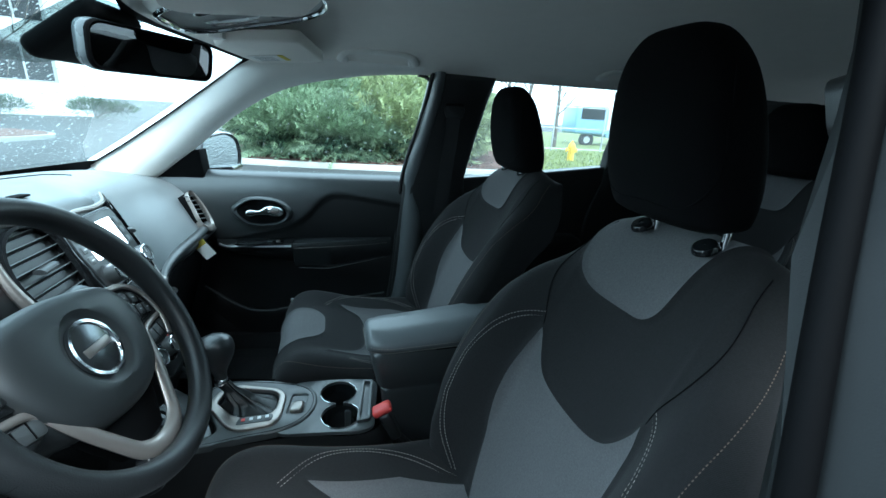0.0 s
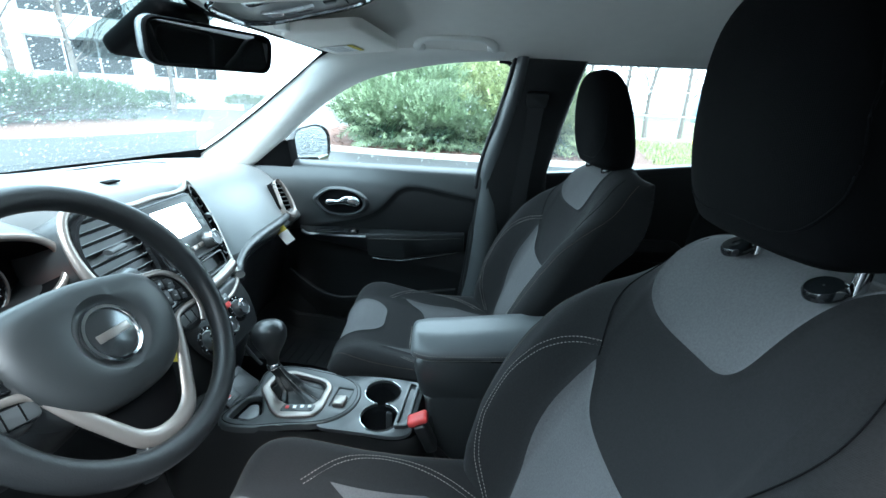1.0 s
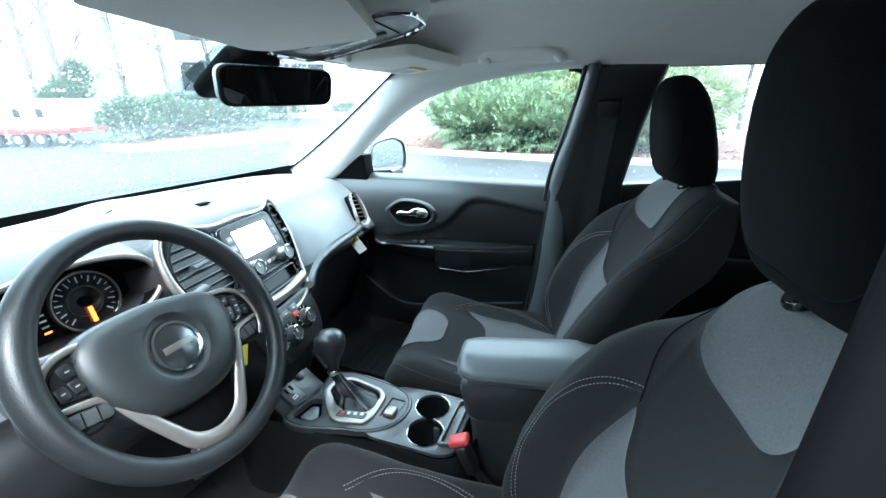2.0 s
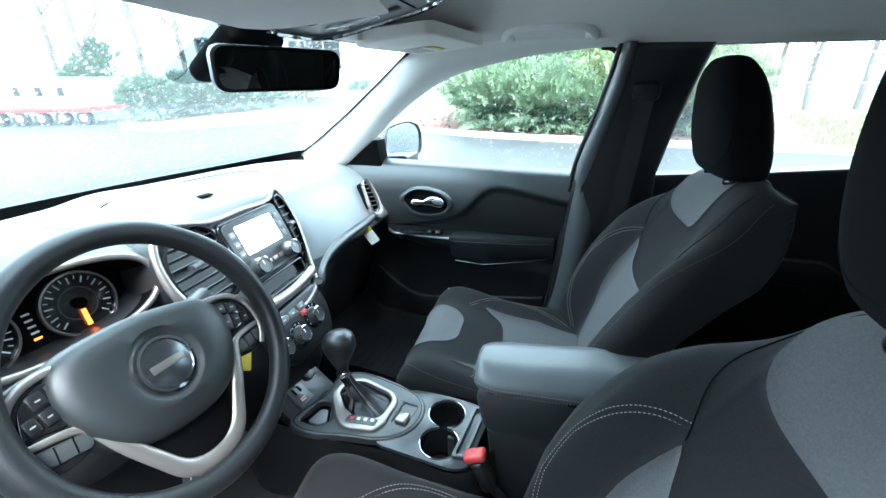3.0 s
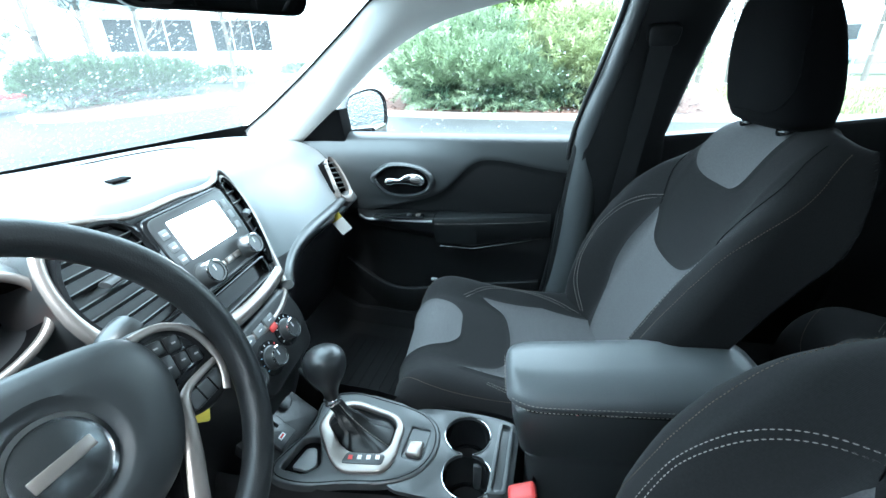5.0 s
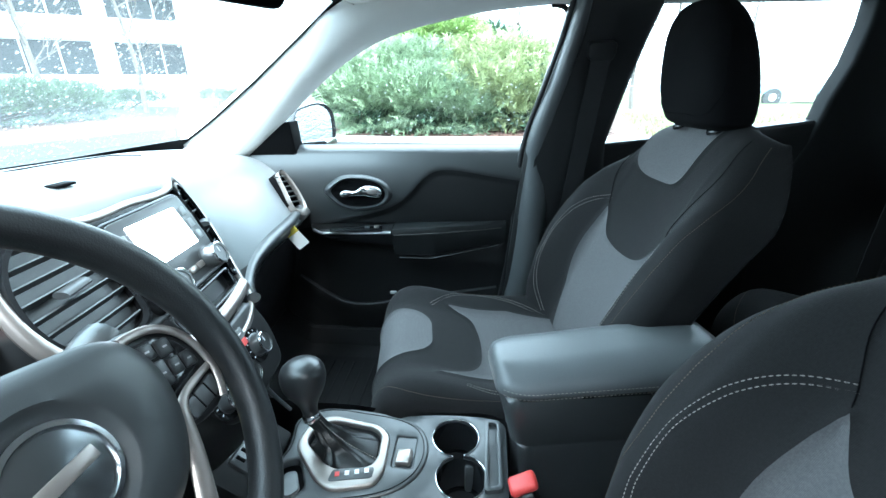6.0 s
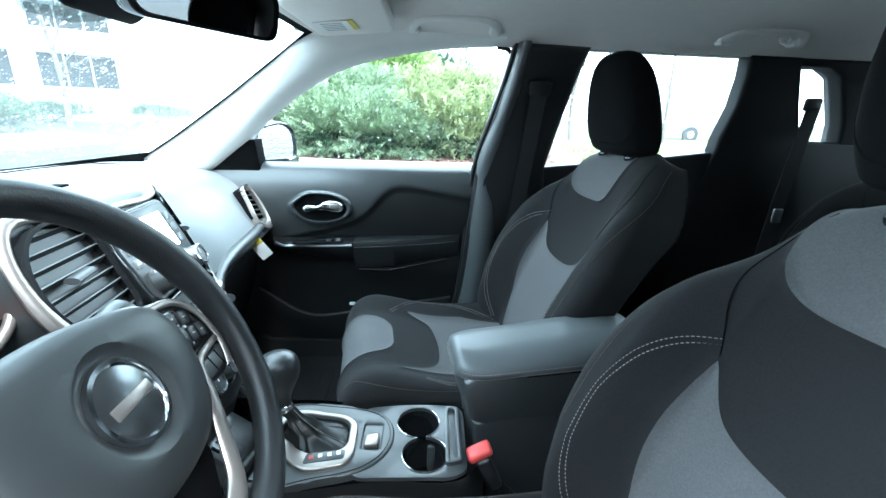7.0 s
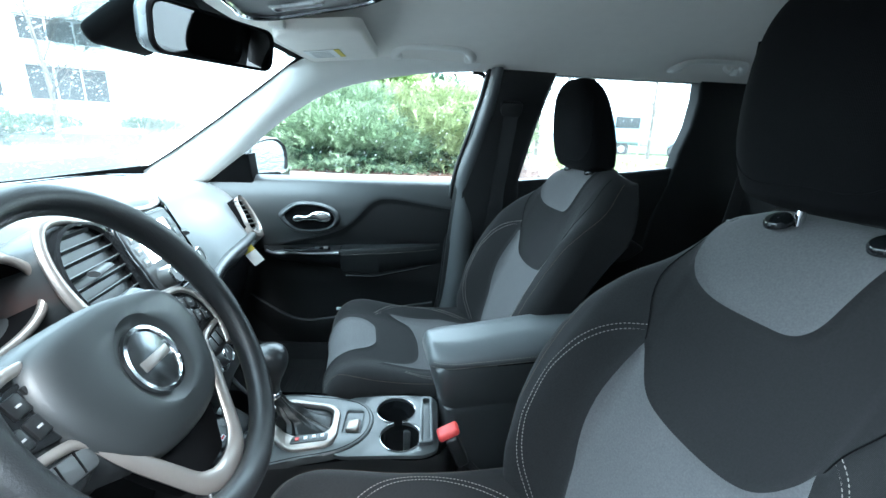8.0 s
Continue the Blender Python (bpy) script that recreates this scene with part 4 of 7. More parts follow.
    part("insert", mesh_data("insert", *used(v, f[2]), CLOTH_LIGHT, weld=0.0003), cush, "grey cloth centre insert")
    for s_ in (1, -1):
        line = [(0.138, 0.078), (0.160, 0.100), (0.190, 0.140), (0.206, 0.200), (0.196, 0.26), (0.172, 0.32), (0.118, 0.41)]
        line = line if s_ > 0 else line[2:]
        for off in (0.0, -0.0075):
            p, k = along(cushion_surface, [(s_ * a, b) for a, b in line], 90, at, 1, off * s_)
            part("stitching", stitches("stitching", p, THREAD, normals=k), cush, "pale double stitching")
        line = [(0.11, -0.110), (0.165, -0.075), (0.203, -0.018), (0.230, 0.03), (0.236, 0.09), (0.230, 0.17), (0.225, 0.30), (0.22, 0.40)]
        p, k = along(cushion_surface, [(s_ * a, b) for a, b in line], 90, at, 1)
        part("stitching", stitches("stitching", p, THREAD_TAN, normals=k, length=0.003, gap=0.002), cush, "tan edge stitching")
    p, k = along(cushion_surface, [(-0.11, -0.110), (0.0, -0.118), (0.11, -0.110)], 40, at, 1)
    part("stitching", stitches("stitching", p, THREAD_TAN, normals=k, length=0.003, gap=0.002), cush, "tan edge stitching")
    # base under the cushion
    part("base", block("base", (0.44, 0.42, 0.13), PLASTIC, pose(at[0] + 0.20, at[1], at[2] + 0.475), 0.02, 3), seat, "black plastic seat base")
    for dy in (-0.19, 0.19):
        part("rail", block("rail", (0.50, 0.035, 0.03), STEEL, pose(at[0] + 0.19, at[1] + dy, at[2] + 0.428), 0.006), seat, "steel seat rail")
    part("recliner_cover", prism("recliner_cover", rounded([(0.36, 0.56), (0.46, 0.56), (0.50, 0.70), (0.43, 0.72), (0.36, 0.66)], 0.03), 0.012, PLASTIC, Matrix(((1, 0, 0, at[0]), (0, 0, -1, at[1] - 0.242), (0, 1, 0, at[2]), (0, 0, 0, 1))), 0.005, back=0.02), seat, "black recliner cover")
    # headrest
    ring = [(1.172, 0.640, 0.034, 0.088), (1.177, 0.638, 0.046, 0.104), (1.190, 0.634, 0.053, 0.114), (1.215, 0.628, 0.057, 0.120), (1.25, 0.620, 0.058, 0.121), (1.29, 0.612, 0.056, 0.116), (1.33, 0.604, 0.051, 0.106), (1.36, 0.598, 0.044, 0.092), (1.38, 0.594, 0.034, 0.075), (1.393, 0.592, 0.022, 0.054), (1.398, 0.592, 0.006, 0.024)]
    dz = raised
    ring = [(1.160 + (z - 1.172) * tall, *rest_) for z, *rest_ in ring]
    ring = [(z + 0.010 * (1.45 - z) / 0.29, a, b, c * slim) for z, a, b, c in ring]
    ring[0:1] = [(1.166, 0.642, 0.026, 0.075 * slim)]
    rows = []
    for z, xc, hx, hyy in ring:
        rows.append([(at[0] + xc + a - ahead, at[1] + b + aside, at[2] + z + dz) for a, b in oval(hx, hyy, 48, 3.0)])
    rows = np.array(rows)
    fine_rows = np.stack([np.stack([spline(np.arange(len(ring)), rows[:, j, i], np.linspace(0, len(ring) - 1, 34)) for i in range(3)], -1) for j in range(48)], 1)
    head = part("headrest", grid_mesh("headrest", fine_rows, CLOTH_HEAD, close_v=True, caps=True), seat, "black cloth headrest")
    seam = [(-0.105, 1.352), (-0.112, 1.29), (-0.108, 1.235), (-0.085, 1.212), (0.0, 1.206), (0.085, 1.212), (0.108, 1.235), (0.112, 1.29), (0.105, 1.352)]
    line = []
    for a, z in curve_pts([(a * slim, 1.160 + (z - 1.172) * tall) for a, z in seam], 60):
        xc, hx, hyy = (np.interp(z, [q[0] for q in ring], [q[i] for q in ring]) for i in (1, 2, 3))
        line.append((at[0] - ahead + xc - hx * (1 - min(abs(a) / hyy, 0.98) ** 3) ** (1 / 3) - 0.0003, at[1] + a + aside, at[2] + z + dz))
    part("seam", tube("seam", line, 0.0014, CLOTH_HEAD, 6), head)
    for a in (-0.066, 0.052):
        px, pz = at[0] + 0.650, at[2] + 1.13
        part("post", tube("post", [(px, at[1] + a, pz), (px, at[1] + a, pz + 0.07)], 0.006, CHROME, 10), head, "chrome headrest post")
        if guides:
            gm = place((at[0] + 0.632, at[1] + a + 0.012, at[2] + 1.174), (0, -1, 0), (0.86, 0, 0.5))
            part("guide", lathe("guide", [(0.001, 0.002), (0.009, 0.003), (0.0140, 0.002), (0.0165, -0.001), (0.0170, -0.006)], GLOSS, gm, 24), head, "glossy black post guide")
    seat.rotation_euler.z = YAW
    return seat


build_seat("driver_seat", "charcoal and grey cloth driver seat beside the console", (0.028, -0.365, -0.003), "front seats", 1.2, tall=1.09, slim=0.87, raised=0.026, ahead=0.007, aside=0.004)
build_seat("passenger_seat", "charcoal and grey cloth passenger seat with pale stitching", (0.0, 0.348, 0.0), "front seats", 1.0, tall=1.05, slim=0.89, raised=0.004, ahead=-0.006, aside=-0.006)
for y in (0.36, -0.36):
    build_seat("passenger_seat", "charcoal and grey cloth rear seat place", (0.95, y, 0.02), "rear seats", 0.6, False)
mid = thing("passenger_seat", "narrow charcoal cloth middle rear seat place", "car seat", "rear seats")
part("cushion", block("cushion", (0.44, 0.24, 0.12), CLOTH, pose(1.19, 0, 0.62), 0.04, 4), mid)
part("backrest", block("backrest", (0.12, 0.24, 0.55), CLOTH, pose(1.50, 0, 0.91, 0, 20), 0.04, 4), mid)


# ---- dashboard ----
dash = thing("dashboard", "charcoal moulded dashboard with silver trim and air vents", "dashboard")
SECT = {
    -0.7: [(-0.76, 1.06), (-0.62, 1.098), (-0.54, 1.1), (-0.46, 1.083), (-0.42, 1.044), (-0.39, 0.97), (-0.38, 0.9), (-0.38, 0.84), (-0.39, 0.78), (-0.41, 0.68), (-0.46, 0.52)],
    -0.55: [(-0.77, 1.07), (-0.64, 1.112), (-0.56, 1.130), (-0.50, 1.132), (-0.46, 1.100), (-0.445, 1.03), (-0.41, 0.94), (-0.32, 0.89), (-0.29, 0.82), (-0.29, 0.72), (-0.34, 0.54)],
    -0.37: [(-0.77, 1.075), (-0.64, 1.116), (-0.56, 1.138), (-0.50, 1.144), (-0.47, 1.118), (-0.45, 1.05), (-0.42, 0.95), (-0.32, 0.885), (-0.27, 0.83), (-0.27, 0.74), (-0.33, 0.54)],
    -0.200: [(-0.77, 1.078), (-0.64, 1.120), (-0.56, 1.142), (-0.50, 1.148), (-0.46, 1.122), (-0.44, 1.05), (-0.41, 0.95), (-0.31, 0.885), (-0.25, 0.83), (-0.25, 0.74), (-0.315, 0.54)],
    -0.150: [(-0.77, 1.08), (-0.64, 1.131), (-0.56, 1.152), (-0.46, 1.156), (-0.37, 1.136), (-0.338, 1.1), (-0.305, 1.02), (-0.262, 0.93), (-0.225, 0.84), (-0.23, 0.74), (-0.3, 0.54)],
    -0.05: [(-0.77, 1.083), (-0.64, 1.127), (-0.56, 1.144), (-0.46, 1.149), (-0.37, 1.135), (-0.327, 1.108), (-0.292, 1.02), (-0.252, 0.93), (-0.212, 0.84), (-0.2, 0.74), (-0.28, 0.54)],
    0.08: [(-0.77, 1.083), (-0.64, 1.124), (-0.56, 1.139), (-0.46, 1.142), (-0.375, 1.126), (-0.335, 1.098), (-0.297, 1.01), (-0.257, 0.92), (-0.215, 0.84), (-0.205, 0.74), (-0.28, 0.54)],
    0.19: [(-0.77, 1.08), (-0.64, 1.122), (-0.56, 1.134), (-0.47, 1.123), (-0.405, 1.086), (-0.368, 1.03), (-0.335, 0.95), (-0.305, 0.885), (-0.3, 0.84), (-0.36, 0.72), (-0.45, 0.54)],
    0.33: [(-0.77, 1.075), (-0.64, 1.116), (-0.56, 1.124), (-0.475, 1.1), (-0.415, 1.047), (-0.368, 0.975), (-0.333, 0.918), (-0.325, 0.885), (-0.36, 0.84), (-0.4, 0.72), (-0.46, 0.54)],
    0.5: [(-0.765, 1.07), (-0.64, 1.102), (-0.56, 1.103), (-0.48, 1.08), (-0.425, 1.035), (-0.375, 0.965), (-0.338, 0.915), (-0.332, 0.885), (-0.37, 0.84), (-0.41, 0.72), (-0.47, 0.54)],
    0.655: [(-0.72, 1.055), (-0.62, 1.07), (-0.55, 1.068), (-0.49, 1.052), (-0.44, 1.015), (-0.39, 0.955), (-0.355, 0.91), (-0.35, 0.885), (-0.39, 0.84), (-0.42, 0.72), (-0.48, 0.54)],
}
ks = sorted(SECT)
tab = np.array([SECT[k] for k in ks])
Y = np.linspace(-0.70, 0.655, 90)
grid = np.stack([np.stack([np.interp(Y, ks, tab[:, j, i]) for i in (0, 1)], -1) for j in range(11)], 1)
ker = np.array((1, 2, 3, 4, 3, 2, 1), float) / 16
pad = np.concatenate([np.repeat(grid[:1], 3, 0), grid, np.repeat(grid[-1:], 3, 0)])
grid = sum(k * pad[i:i + len(Y)] for i, k in enumerate(ker))
tt = np.linspace(0, 10, 70)
dense = np.stack([np.stack([spline(np.arange(11), grid[i, :, c], tt) for c in (0, 1)], -1) for i in range(len(Y))])
P = np.concatenate([dense[..., :1], np.broadcast_to(Y[:, None, None], (90, 70, 1)), dense[..., 1:]], -1)
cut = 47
part("top_pad", grid_mesh("top_pad", P[:, :cut], DASH), dash, "soft grained dashboard top, sky sheen put into its grey")
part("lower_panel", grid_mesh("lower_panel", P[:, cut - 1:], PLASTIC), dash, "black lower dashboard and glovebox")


def dash_at(y, k):
    """A place on the dashboard: across y, down its section k (0 to 10)."""
    i = np.interp(y, Y, np.arange(len(Y)))
    a, b = int(i), min(int(i) + 1, len(Y) - 1)
    row = P[a] + (P[b] - P[a]) * (i - a)
    return np.array([np.interp(k, tt, row[:, c]) for c in range(3)])


# glovebox lid joint and latch
gb = [dash_at(y, 7.4) + np.array((0.003, 0, 0)) for y in np.linspace(0.18, 0.58, 20)]
part("joint", tube("joint", gb, 0.002, BLACK, 6), dash)
# pale flowing strip from the centre stack to the side vent
strip = [(-0.222, 0.085, 0.905), (-0.262, 0.13, 0.872), (-0.300, 0.182, 0.868), (-0.322, 0.235, 0.885), (-0.330, 0.311, 0.902), (-0.334, 0.42, 0.910), (-0.337, 0.519, 0.918), (-0.342, 0.58, 0.930)]
sc = curve_pts(strip, 50)
part("flow_strip", tube("flow_strip", sc, np.interp(np.arange(50), [0, 8, 40, 49], [0.012, 0.020, 0.017, 0.011]), DOOR_PAD, 12, flat=0.8), dash, "dark grey strip flowing across the dashboard")
# speaker mark and joint on the dashboard top
part("sensor", block("sensor", (0.018, 0.030, 0.004), BLACK, pose(-0.378, -0.045, 1.1385), 0.0015), dash, "small black light sensor")
arc = []
for a in np.linspace(0.3, 2.6, 40):
    y, x = -0.03 + 0.20 * math.cos(a), -0.40 - 0.10 * math.sin(a)
    arc.append((x, y, float(np.interp(x, [-0.77, -0.64, -0.56, -0.46, -0.37], [1.083, 1.127, 1.144, 1.148, 1.134])) + 0.0008))
part("joint", tube("joint", arc, 0.0012, BLACK, 5), dash)
# right side vent
vm = place((-0.368, 0.575, 0.985), (0.22, 0.92, -0.10), (-0.52, 0.10, 0.85))
vo = [(-0.038, -0.055), (0.020, -0.062), (0.034, -0.03), (0.028, 0.03), (0.008, 0.058), (-0.020, 0.052), (-0.034, 0.0)]
oo = np.array(curve_pts(vo, 40, True)) * np.array((0.68, 1.0))
rows = [to_world(vm, [(x * k + (k - 0.93) * 0.03, y * k - (k - 0.93) * 0.05, d) for x, y in oo]) for k, d in ((1.20, -0.012), (1.14, 0.006), (1.06, 0.010), (0.97, 0.007), (0.93, -0.004), (0.90, -0.03), (0.02, -0.032))]
sv = part("side_vent", grid_mesh("side_vent", rows[:5], SILVER, close_v=True), dash, "satin silver ring of the side vent")
part("vent_well", grid_mesh("vent_well", rows[4:], BLACK, close_v=True), sv, "black vent well")
for k in range(6):
    yq = -0.040 + 0.016 * k
    wq = 0.030 - 0.1 * abs(yq) * 0.15
    part("slat", block("slat", (wq * 1.2, 0.0035, 0.016), PLASTIC, vm @ pose(-0.002, yq, 0.0, 25), 0.001, 1), sv)

# centre stack: a raked panel; its frame has x across, y up the panel
ACROSS, BACK = Vector((-math.sin(YAW), math.cos(YAW), 0)), Vector((math.cos(YAW), math.sin(YAW), 0))
UPV = (BACK * -0.45 + Vector((0, 0, 1))).normalized()
SM = place((-0.2732, -0.015, 1.03), ACROSS, UPV)
outer = [(-0.195, 0.106), (-0.10, 0.090), (0.0, 0.086), (0.10, 0.086), (0.160, 0.100), (0.200, 0.06), (0.190, -0.015), (0.140, -0.085), (0.100, -0.138), (-0.095, -0.138), (-0.135, -0.105), (-0.208, -0.050), (-0.230, 0.005)]


def wrap(m, pts):
    """Places on the stack, which bends forward beyond the screen on the passenger's side."""
    out = []
    for q in pts:
        x, y, z = q[0], q[1], q[2] if len(q) > 2 else 0.0
        b = max(0.0, x - 0.10)
        out.append((x - 0.12 * b, y, z - 0.38 * b))
    return to_world(m, out)


stack = thing("centre_stack", "dark centre stack with screen, vents and silver surround", "centre stack")
oc = curve_pts(outer, 90, True)
mid_ = oc.mean(0)
ring = lambda k, d: wrap(SM, [(mid_[0] + (x - mid_[0]) * k, mid_[1] + (y - mid_[1]) * k, d) for x, y in oc])
part("surround", tube("surround", wrap(SM, [(x, y, -0.002) for x, y in oc]), [0.0050 + 0.0032 * float(smooth01((0.06 - y) / 0.08)) + 0.0026 * float(smooth01((-0.14 - x) / 0.04)) for x, y in oc], SILVER, 10, closed=True, flat=0.75, up=tuple(SM.to_3x3() @ Vector((0, 0, 1)))), stack, "satin silver surround")
part("skirt", grid_mesh("skirt", [ring(1.005, -0.006), ring(0.94, -0.12)], DOOR_PAD, close_v=True), stack, "dark outer skirt")
part("fascia", grid_mesh("fascia", [ring(0.985, -0.006), ring(0.9, -0.008), ring(0.6, -0.009), ring(0.3, -0.009), ring(0.01, -0.009)], PLASTIC, close_v=True), stack, "dark fascia panel")


def vent(sgn, poly, n):
    ou = curve_pts(poly, 48, True)
    c = ou.mean(0)
    rr = lambda k, d: wrap(SM, [(c[0] + (x - c[0]) * k, c[1] + (y - c[1]) * k, d) for x, y in ou])
    v0 = part("vent", grid_mesh("vent", [rr(1.07, -0.009), rr(1.06, 0.004), rr(1.0, 0.005), rr(0.97, -0.002)], GLOSS, close_v=True), stack, "black air vent")
    part("vent_well", grid_mesh("vent_well", [rr(0.98, -0.002), rr(0.95, -0.028), rr(0.02, -0.03)], BLACK, close_v=True), v0)
    lo, hi = ou[:, 1].min(), ou[:, 1].max()
    for k in range(n):
        y = lo + (hi - lo) * (k + 0.7) / (n + 0.4)
        e = []
        for i in range(len(ou)):
            a, b = ou[i], ou[(i + 1) % len(ou)]
            if (a[1] - y) * (b[1] - y) < 0:
                e.append(a[0] + (b[0] - a[0]) * (y - a[1]) / (b[1] - a[1]))
        if len(e) < 2:
            continue
        x0, x1 = min(e) + 0.003, max(e) - 0.003
        rows = [wrap(SM, [(x, y + 0.005, 0.000), (x, y + 0.0065, -0.001), (x, y - 0.003, -0.017), (x, y - 0.0045, -0.016)]) for x in np.linspace(x0, x1, 8)]
        part("slat", grid_mesh("slat", rows, DOOR_PAD, close_v=True, caps=True), v0)
    t0 = wrap(SM, [(c[0] - 0.030, c[1] + 0.008, 0.008), (c[0] + 0.004, c[1] + 0.010, 0.008)])
    part("vent_tab", tube("vent_tab", t0, 0.009, PLASTIC_GREY, 10, flat=0.5), v0, "grey vent tab")


vent(-1, [(-0.180, 0.088), (-0.102, 0.074), (-0.098, 0.0), (-0.108, -0.045), (-0.150, -0.052), (-0.205, -0.032), (-0.222, 0.015)], 8)
vent(1, [(0.108, 0.076), (0.146, 0.084), (0.180, 0.045), (0.170, -0.015), (0.128, -0.070), (0.103, -0.085), (0.100, 0.0)], 8)
# screen unit
fr = rounded([(-0.092, 0.076), (0.088, 0.076), (0.092, 0.02), (0.086, -0.062), (-0.086, -0.062), (-0.094, 0.02)], 0.016)
unit = part("screen_unit", prism("screen_unit", fr, 0.008, GLOSS, SM, 0.004, 3, back=0.012), stack, "black radio unit")
fr2 = [(x * 0.93, (y - 0.007) * 0.93 + 0.007) for x, y in fr]
part("unit_frame", prism("unit_frame", fr2, 0.0105, PLASTIC_GREY, SM, 0.002, 2), unit, "grey screen frame")
part("screen", prism("screen", rounded([(-0.057, 0.059), (0.053, 0.056), (0.055, -0.006), (-0.057, -0.004)], 0.003), 0.0115, SCREEN, SM), unit, "bright white screen")
for k, yb in enumerate((0.045, 0.024, 0.003)):
    part("button", block("button", (0.014, 0.014, 0.004), DASH, SM @ pose(-0.072, yb, 0.0105), 0.0015), unit)
    part("marking", block("marking", (0.008, 0.0025, 0.001), WHITE_INK, SM @ pose(-0.072, yb, 0.0128), 0), unit)
    part("button", block("button", (0.012, 0.014, 0.004), DASH, SM @ pose(0.069, yb, 0.0105), 0.0015), unit)


def knob(parent, x, y, r, h, base=0.008, ringm=CHROME, label="round control knob with a bright ring"):
    km = SM @ pose(x, y, base)
    k0 = part("knob", lathe("knob", [(r * 1.12, 0), (r * 1.12, 0.003), (r, 0.004), (r * 0.97, h - 0.003), (r * 0.9, h), (r * 0.72, h), (r * 0.70, h - 0.0015), (0.0005, h - 0.0015)], DOOR_PAD, km, 28), parent, label)
    part("knob_ring", lathe("knob_ring", [(r * 0.95, h - 0.003), (r * 0.95, h + 0.0004), (r * 0.86, h + 0.0010), (r * 0.85, h - 0.0012)], ringm, km, 28), k0, "bright ring")
    part("marking", block("marking", (0.002, r * 0.5, 0.0008), WHITE_INK, km @ pose(0, r * 0.3, h - 0.001), 0), k0)
    return k0


knob(unit, -0.056, -0.034, 0.0190, 0.026)
knob(unit, 0.052, -0.036, 0.0190, 0.026)
for x in (-0.018, 0.003, 0.024):
    part("button", block("button", (0.018, 0.010, 0.005), SILVER, SM @ pose(x, -0.036, 0.011), 0.002), unit, "small silver key")
part("slot_strip", block("slot_strip", (0.15, 0.006, 0.005), PLASTIC_GREY, SM @ pose(0, -0.056, 0.010), 0.002), unit)
# open storage shelf under the radio
shelf = prism("shelf", rounded([(-0.090, -0.066), (0.086, -0.066), (0.082, -0.106), (-0.086, -0.106)], 0.010), 0.006, GLOSS, SM, 0.002, holes=[rounded([(-0.083, -0.071), (0.079, -0.071), (0.075, -0.101), (-0.079, -0.101)], 0.008)], back=0.006)
part("shelf_frame", shelf, stack, "black storage slot frame")
part("shelf_well", block("shelf_well", (0.158, 0.03, 0.004), BLACK, SM @ pose(-0.002, -0.086, -0.030), 0), stack)
part("shelf_tray", block("shelf_tray", (0.158, 0.003, 0.034), PLASTIC, SM @ pose(-0.002, -0.100, -0.012), 0), stack)
bar = [(x, -0.120 + 0.010 * (x / 0.1) ** 2, 0.006) for x in np.linspace(-0.105, 0.098, 20)]
part("silver_bar", tube("silver_bar", to_world(SM, bar), 0.012, SILVER, 12, flat=0.55, up=(1, 0, 0.45)), stack, "broad satin silver bar")
# climate panel below
hv = thing("climate_panel", "black climate control panel with three round knobs", "climate controls")
hp = rounded([(-0.108, -0.136), (0.090, -0.136), (0.095, -0.20), (0.070, -0.262), (-0.088, -0.262), (-0.112, -0.20)], 0.02)
part("panel", prism("panel", hp, 0.002, PLASTIC, SM, 0.008, 3, back=0.03), hv)
for x, y in ((-0.102, -0.203), (-0.042, -0.209), (0.024, -0.198)):
    k0 = knob(hv, x, y, 0.019, 0.020, 0.002)
    part("dial_plate", lathe("dial_plate", [(0.030, 0), (0.030, 0.002), (0.022, 0.003), (0.001, 0.003)], GLOSS, SM @ pose(x, y, 0.002), 32), k0, "black dial plate")
    for a in range(-4, 5):
        q = radians(90 + a * 28)
        mt = bpy.data.materials.get("red_buckle_plastic") if (-0.06 < x < 0 and a < -1) else (PAINT_BLUE if (-0.06 < x < 0 and a > 1) else WHITE_INK)
        part("marking", block("marking", (0.0035, 0.0014, 0.0006), mt, SM @ pose(x + 0.0255 * math.cos(q), y + 0.0255 * math.sin(q), 0.0053, 0, 0, math.degrees(q)), 0), k0)
for x in (-0.062, -0.030, 0.002):
    part("button", block("button", (0.026, 0.016, 0.005), DASH, SM @ pose(x, -0.160, 0.004), 0.002), hv)
    part("marking", block("marking", (0.008, 0.002, 0.0008), WHITE_INK, SM @ pose(x, -0.160, 0.0068), 0), hv)
part("warning_button", block("warning_button", (0.018, 0.012, 0.006), RED, SM @ pose(0.002, -0.176, 0.003), 0.002), hv, "small red warning button")

# instrument cluster in its hood
cl = thing("instrument_cluster", "hooded instrument cluster with round dials and an orange needle", "instrument cluster")
CC = (-0.378, 1.060)
el = lambda k, x, grow=0.0, lift=0.0: [(x, CC[0] + 0.141 * k * c_, CC[1] + (0.058 + grow) * k * s_ + lift) for c_, s_ in ((math.copysign(abs(math.cos(a)) ** 0.8, math.cos(a)), math.copysign(abs(math.sin(a)) ** 0.85, math.sin(a))) for a in np.linspace(0, 2 * np.pi, 64, endpoint=False))]
lean = lambda pts: [(x - 0.25 * (z - CC[1]), y, z) for x, y, z in pts]
rows = [lean(el(1.16, -0.48, 0.014, 0.0)), lean(el(1.13, -0.37, 0.014, 0.004)), lean(el(1.07, -0.308, 0.008, 0.003)), lean(el(1.03, -0.288)), lean(el(1.0, -0.293))]
part("hood", grid_mesh("hood", rows, DOOR_PAD, close_v=True), cl, "soft dark hood")
